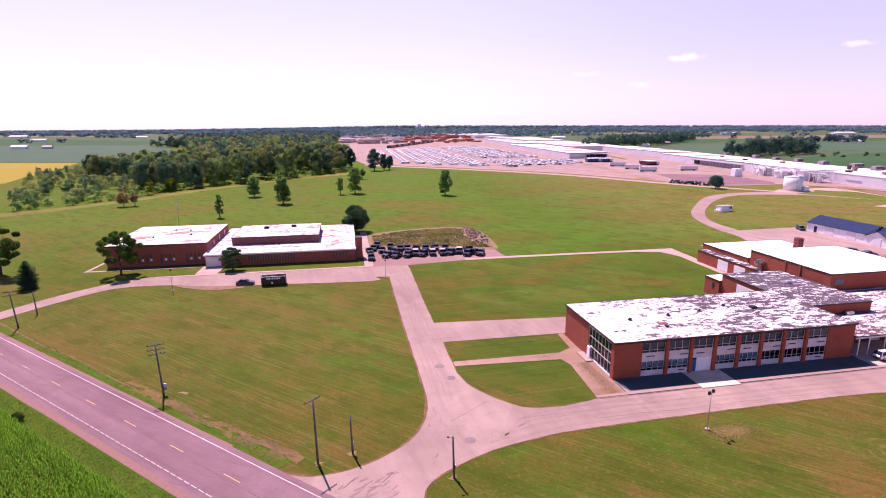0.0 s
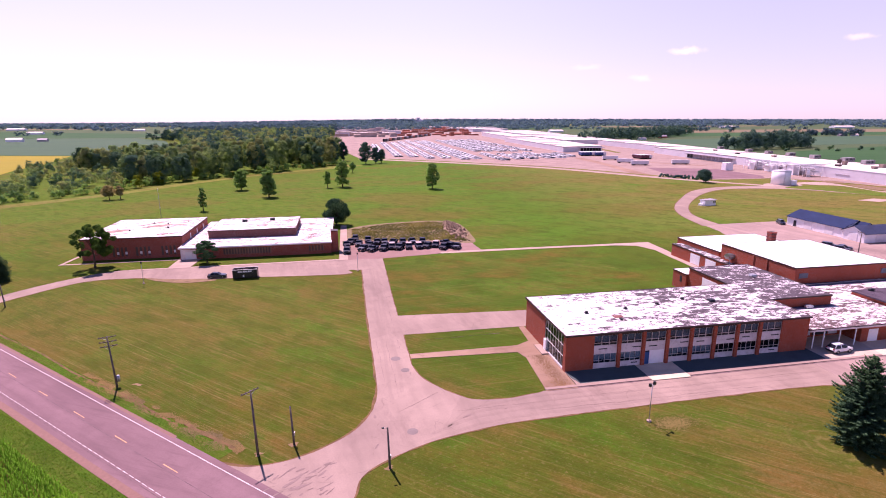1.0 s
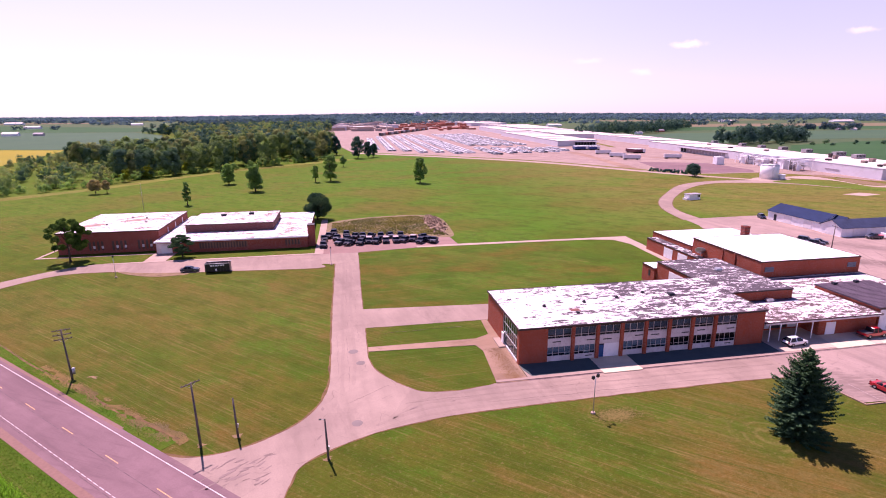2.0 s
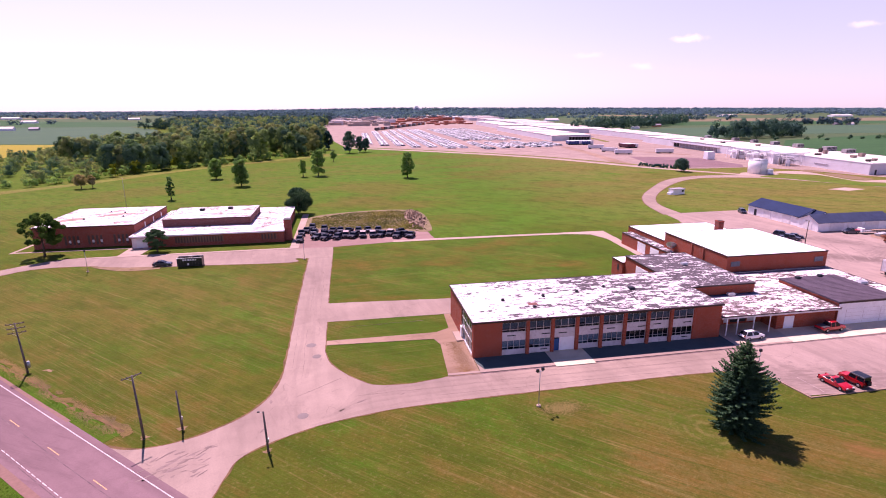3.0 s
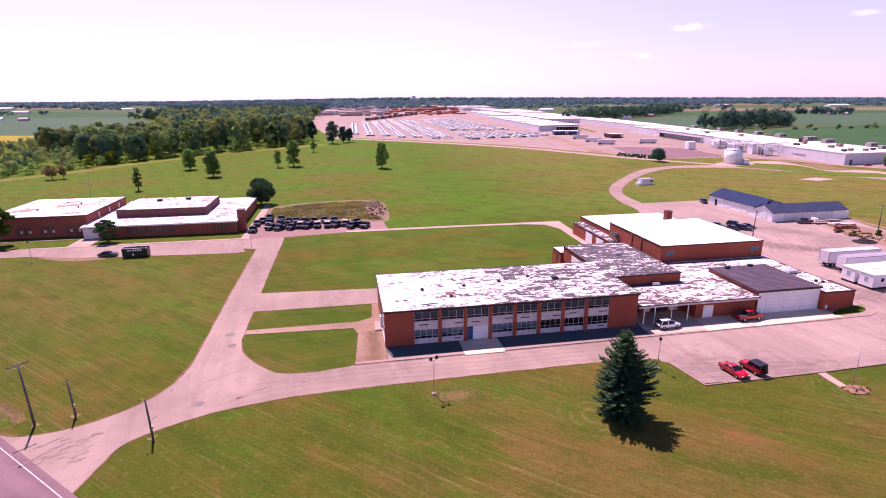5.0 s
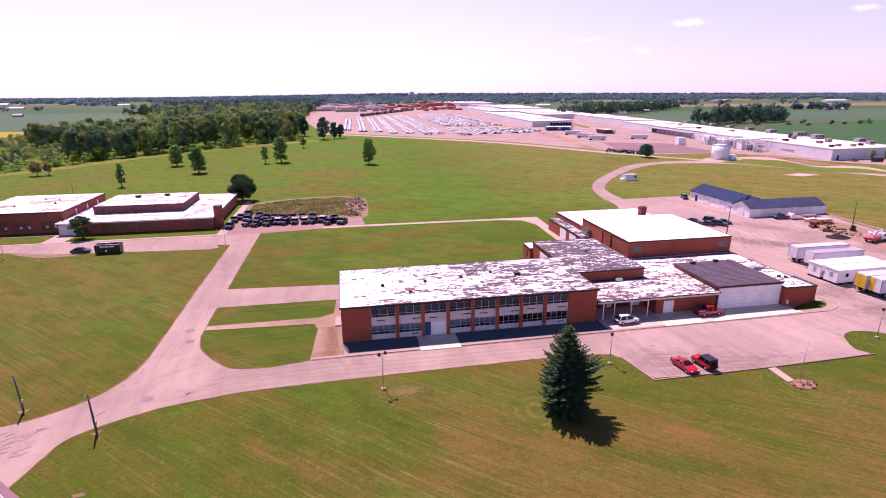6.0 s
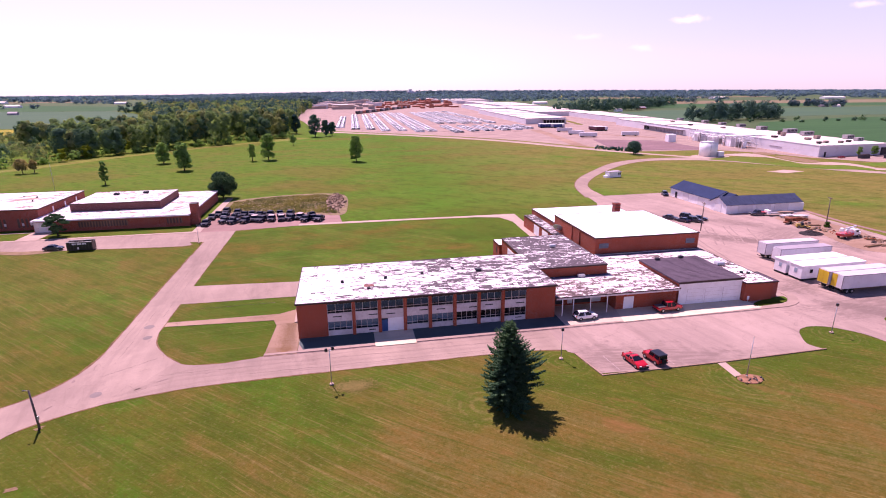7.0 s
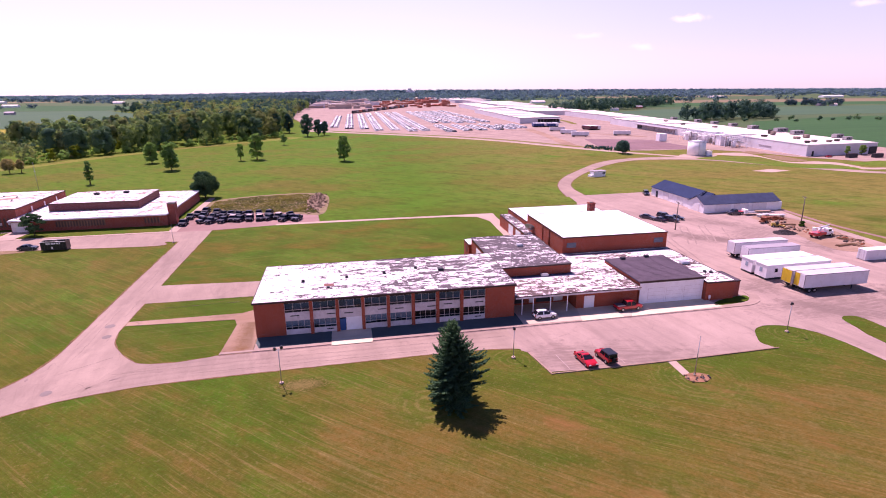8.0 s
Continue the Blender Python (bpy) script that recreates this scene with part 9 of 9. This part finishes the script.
dead_edge([along_highway(s_, 6.0 + 0.25 * math.sin(s_ * 0.21)) for s_ in np.arange(-60.0, 22.0, 1.6)], 0.26, 0.034)
dead_edge([along_highway(s_, 6.8 + 0.2 * math.sin(s_ * 0.17)) for s_ in np.arange(22.0, 33.0, 1.2)], 0.35, 0.034)
r = np.random.default_rng(23)
n = 30000
q = r.random(n)
sd = -6 + 40 * q
od = 6.1 + 0.5 * r.normal(size=n) + np.where(q > 0.75, 1.0 * r.normal(size=n) * (q - 0.7) * 3 + 1.0 * (q - 0.75) * 3, 0)
ok = np.array([noise.noise(Vector((a_ * 0.35, b_ * 0.9, 2.0))) for a_, b_ in zip(sd, od)]) > -0.12
sd, od = sd[ok], od[ok]
n = len(sd)
c = np.column_stack([HW_A.x + HW_DIR.x * sd + HW_OUT.x * od, HW_A.y + HW_DIR.y * sd + HW_OUT.y * od, np.full(n, 0.03)])
a_ = np.radians(-42.6) + 0.5 * r.normal(size=n)
d = np.column_stack([np.cos(a_), np.sin(a_), 0.1 * r.random(n)]) * (0.06 + 0.16 * r.random(n))[:, None]
w = np.column_stack([-np.sin(a_), np.cos(a_), 0.2 * r.random(n)]) * 0.028
v = np.stack([c - d, c - w, c + d, c + w], 1).reshape(-1, 3)
tagged(new("straw", arrays_mesh("straw", v, np.arange(len(v)).reshape(-1, 4), leaf_mat("dry_straw", (0.16, 0.105, 0.040), (0.31, 0.21, 0.090), 0.1))), "loose dry straw lying along the ditch", "straw", kind="stuff")
for x, y, a, b_ in ((-26.4, 82.4, 0.9, 0.5), (-0.6, 61.3, 0.8, 0.6), (-4.9, 60.0, 0.7, 0.5), (11.2, 54.2, 0.7, 0.5), (13.8, 42.7, 0.7, 0.5), ):
    sheet("bare_patch", outline([(x + a * (0.8 + 0.4 * math.sin(2.3 * k + x)) * math.cos(k * 0.785), y + b_ * (0.8 + 0.4 * math.cos(1.7 * k + y)) * math.sin(k * 0.785)) for k in range(8)], 3), 0.02, DIRT, "small patch of bare brown earth", "earth", fray=0.25)
r = np.random.default_rng(29)
n = 1500
c = np.column_stack([50.6 + 1.5 * r.normal(size=n), 56.7 + 0.75 * r.normal(size=n), np.full(n, 0.03)])
a_ = 0.5 + 0.5 * r.normal(size=n)
d = np.column_stack([np.cos(a_), np.sin(a_), 0.1 * r.random(n)]) * (0.08 + 0.2 * r.random(n))[:, None]
w = np.column_stack([-np.sin(a_), np.cos(a_), 0.2 * r.random(n)]) * 0.03
v = np.stack([c - d, c - w, c + d, c + w], 1).reshape(-1, 3)
tagged(new("straw", arrays_mesh("straw", v, np.arange(len(v)).reshape(-1, 4), leaf_mat("faded_straw", (0.12, 0.105, 0.035), (0.23, 0.175, 0.075), 0.1))), "dead straw-coloured grass beside a lamp post", "straw", kind="stuff")
r = np.random.default_rng(31)
n = 2600
c = np.column_stack([39.9 + 0.8 * r.normal(size=n), 69.2 + 11.5 * r.random(n), np.full(n, 0.075)])
c[:, 0] = np.clip(c[:, 0], 38.0, 41.7)
a_ = r.random(n) * 6.283
d = np.column_stack([np.cos(a_), np.sin(a_), 0.25 * r.random(n)]) * (0.05 + 0.12 * r.random(n))[:, None]
w = np.column_stack([-np.sin(a_), np.cos(a_), 0.2 * r.random(n)]) * 0.05
v = np.stack([c - d, c - w, c + d, c + w], 1).reshape(-1, 3)
tagged(new("dead_leaves", arrays_mesh("dead_leaves", v, np.arange(len(v)).reshape(-1, 4), leaf_mat("dead_brown_leaves", (0.13, 0.070, 0.035), (0.30, 0.175, 0.095), 0.1))), "dead brown leaves strewn on the patio", "leaves", kind="stuff")
sheet("island_lawn", outline([(145.2, 51.0), (145.9, 56.6), (146.7, 60.6), (148.8, 61.5), (150.7, 59.8), (151.0, 50.0), (152.5, 25.0), (147.0, 25.0)], 3), 0.1, LAWN, "green grass strip between drives", "grass")

# Rough tufts of grass on the highway verge and along the ditch.
r = np.random.default_rng(37)
n = 17000
ok = r.random(n) < 0.8
sd = -46 + 90 * r.random(n)
od = np.where(ok, -5.7 - 4.2 * r.random(n), 4.3 + 2.0 * r.random(n))
c = np.column_stack([HW_A.x + HW_DIR.x * sd + HW_OUT.x * od, HW_A.y + HW_DIR.y * sd + HW_OUT.y * od, np.full(n, 0.0)])
keep = (sd < 31) | ok
c = c[keep]
n = len(c)
a_ = r.random(n) * 6.283
w = np.column_stack([np.cos(a_), np.sin(a_), np.zeros(n)]) * (0.05 + 0.06 * r.random(n))[:, None]
top = c + np.column_stack([(r.random((n, 2)) - 0.5) * 0.25, 0.03 + 0.11 * r.random(n)])
v = np.stack([c - w, c + w, top + w * 0.4, top - w * 0.4], 1).reshape(-1, 3)
tagged(new("verge_tufts", arrays_mesh("verge_tufts", v, np.arange(len(v)).reshape(-1, 4), leaf_mat("verge_blades", (0.085, 0.19, 0.020), (0.21, 0.33, 0.055), 0.5))), "rough green grass tufts on the verge", "grass", kind="stuff")

# Grass wedges and the branch road before the works.
sheet("works_branch_road", outline([(288.0, 290.4), (308.6, 293.3), (312.4, 282.8), (308.4, 263.3), (305.9, 250.6), (310.2, 245.2), (321.6, 245.5), (329.6, 238.6), (328.4, 227.1), (327.8, 218.5), (336.9, 216.3), (331.2, 211.4), (320.9, 213.8), (320.8, 215.9), (321.7, 231.0), (312.9, 236.6), (303.9, 242.4), (304.7, 254.7), (306.4, 270.8), (297.2, 278.9)], 3), 0.064, CONCRETE, "pale branch road in front of the white works", "road")
sheet("green_wedge", outline([(266.0, 272.3), (281.8, 278.3), (297.2, 278.9), (306.4, 270.8), (304.7, 254.7), (303.9, 242.4), (312.9, 236.6), (321.7, 231.0), (320.8, 215.9), (309.0, 218.7), (296.8, 223.7), (288.5, 233.3), (282.1, 246.4), (275.3, 260.6)], 3), 0.068, VERGE, "wedge of bright green grass between the works roads", "grass")
sheet("green_wedge", outline([(334.6, 235.0), (347.6, 237.9), (362.3, 238.2), (338.9, 218.0), (332.6, 222.8)], 3), 0.068, VERGE, "bright green grass strip before the works", "grass")
for pts in ([(315.0, 295.1), (324.3, 297.1), (323.4, 288.0), (320.7, 282.9), (315.2, 283.7), (311.6, 287.8)], [(316.9, 278.6), (321.9, 272.8), (322.5, 262.6), (321.0, 249.5), (312.5, 247.7), (308.7, 253.8), (310.4, 265.6)]):
    sheet("dry_strip", outline(pts, 3), 0.07, DIRT, "bare brown strip beside the works road", "earth")
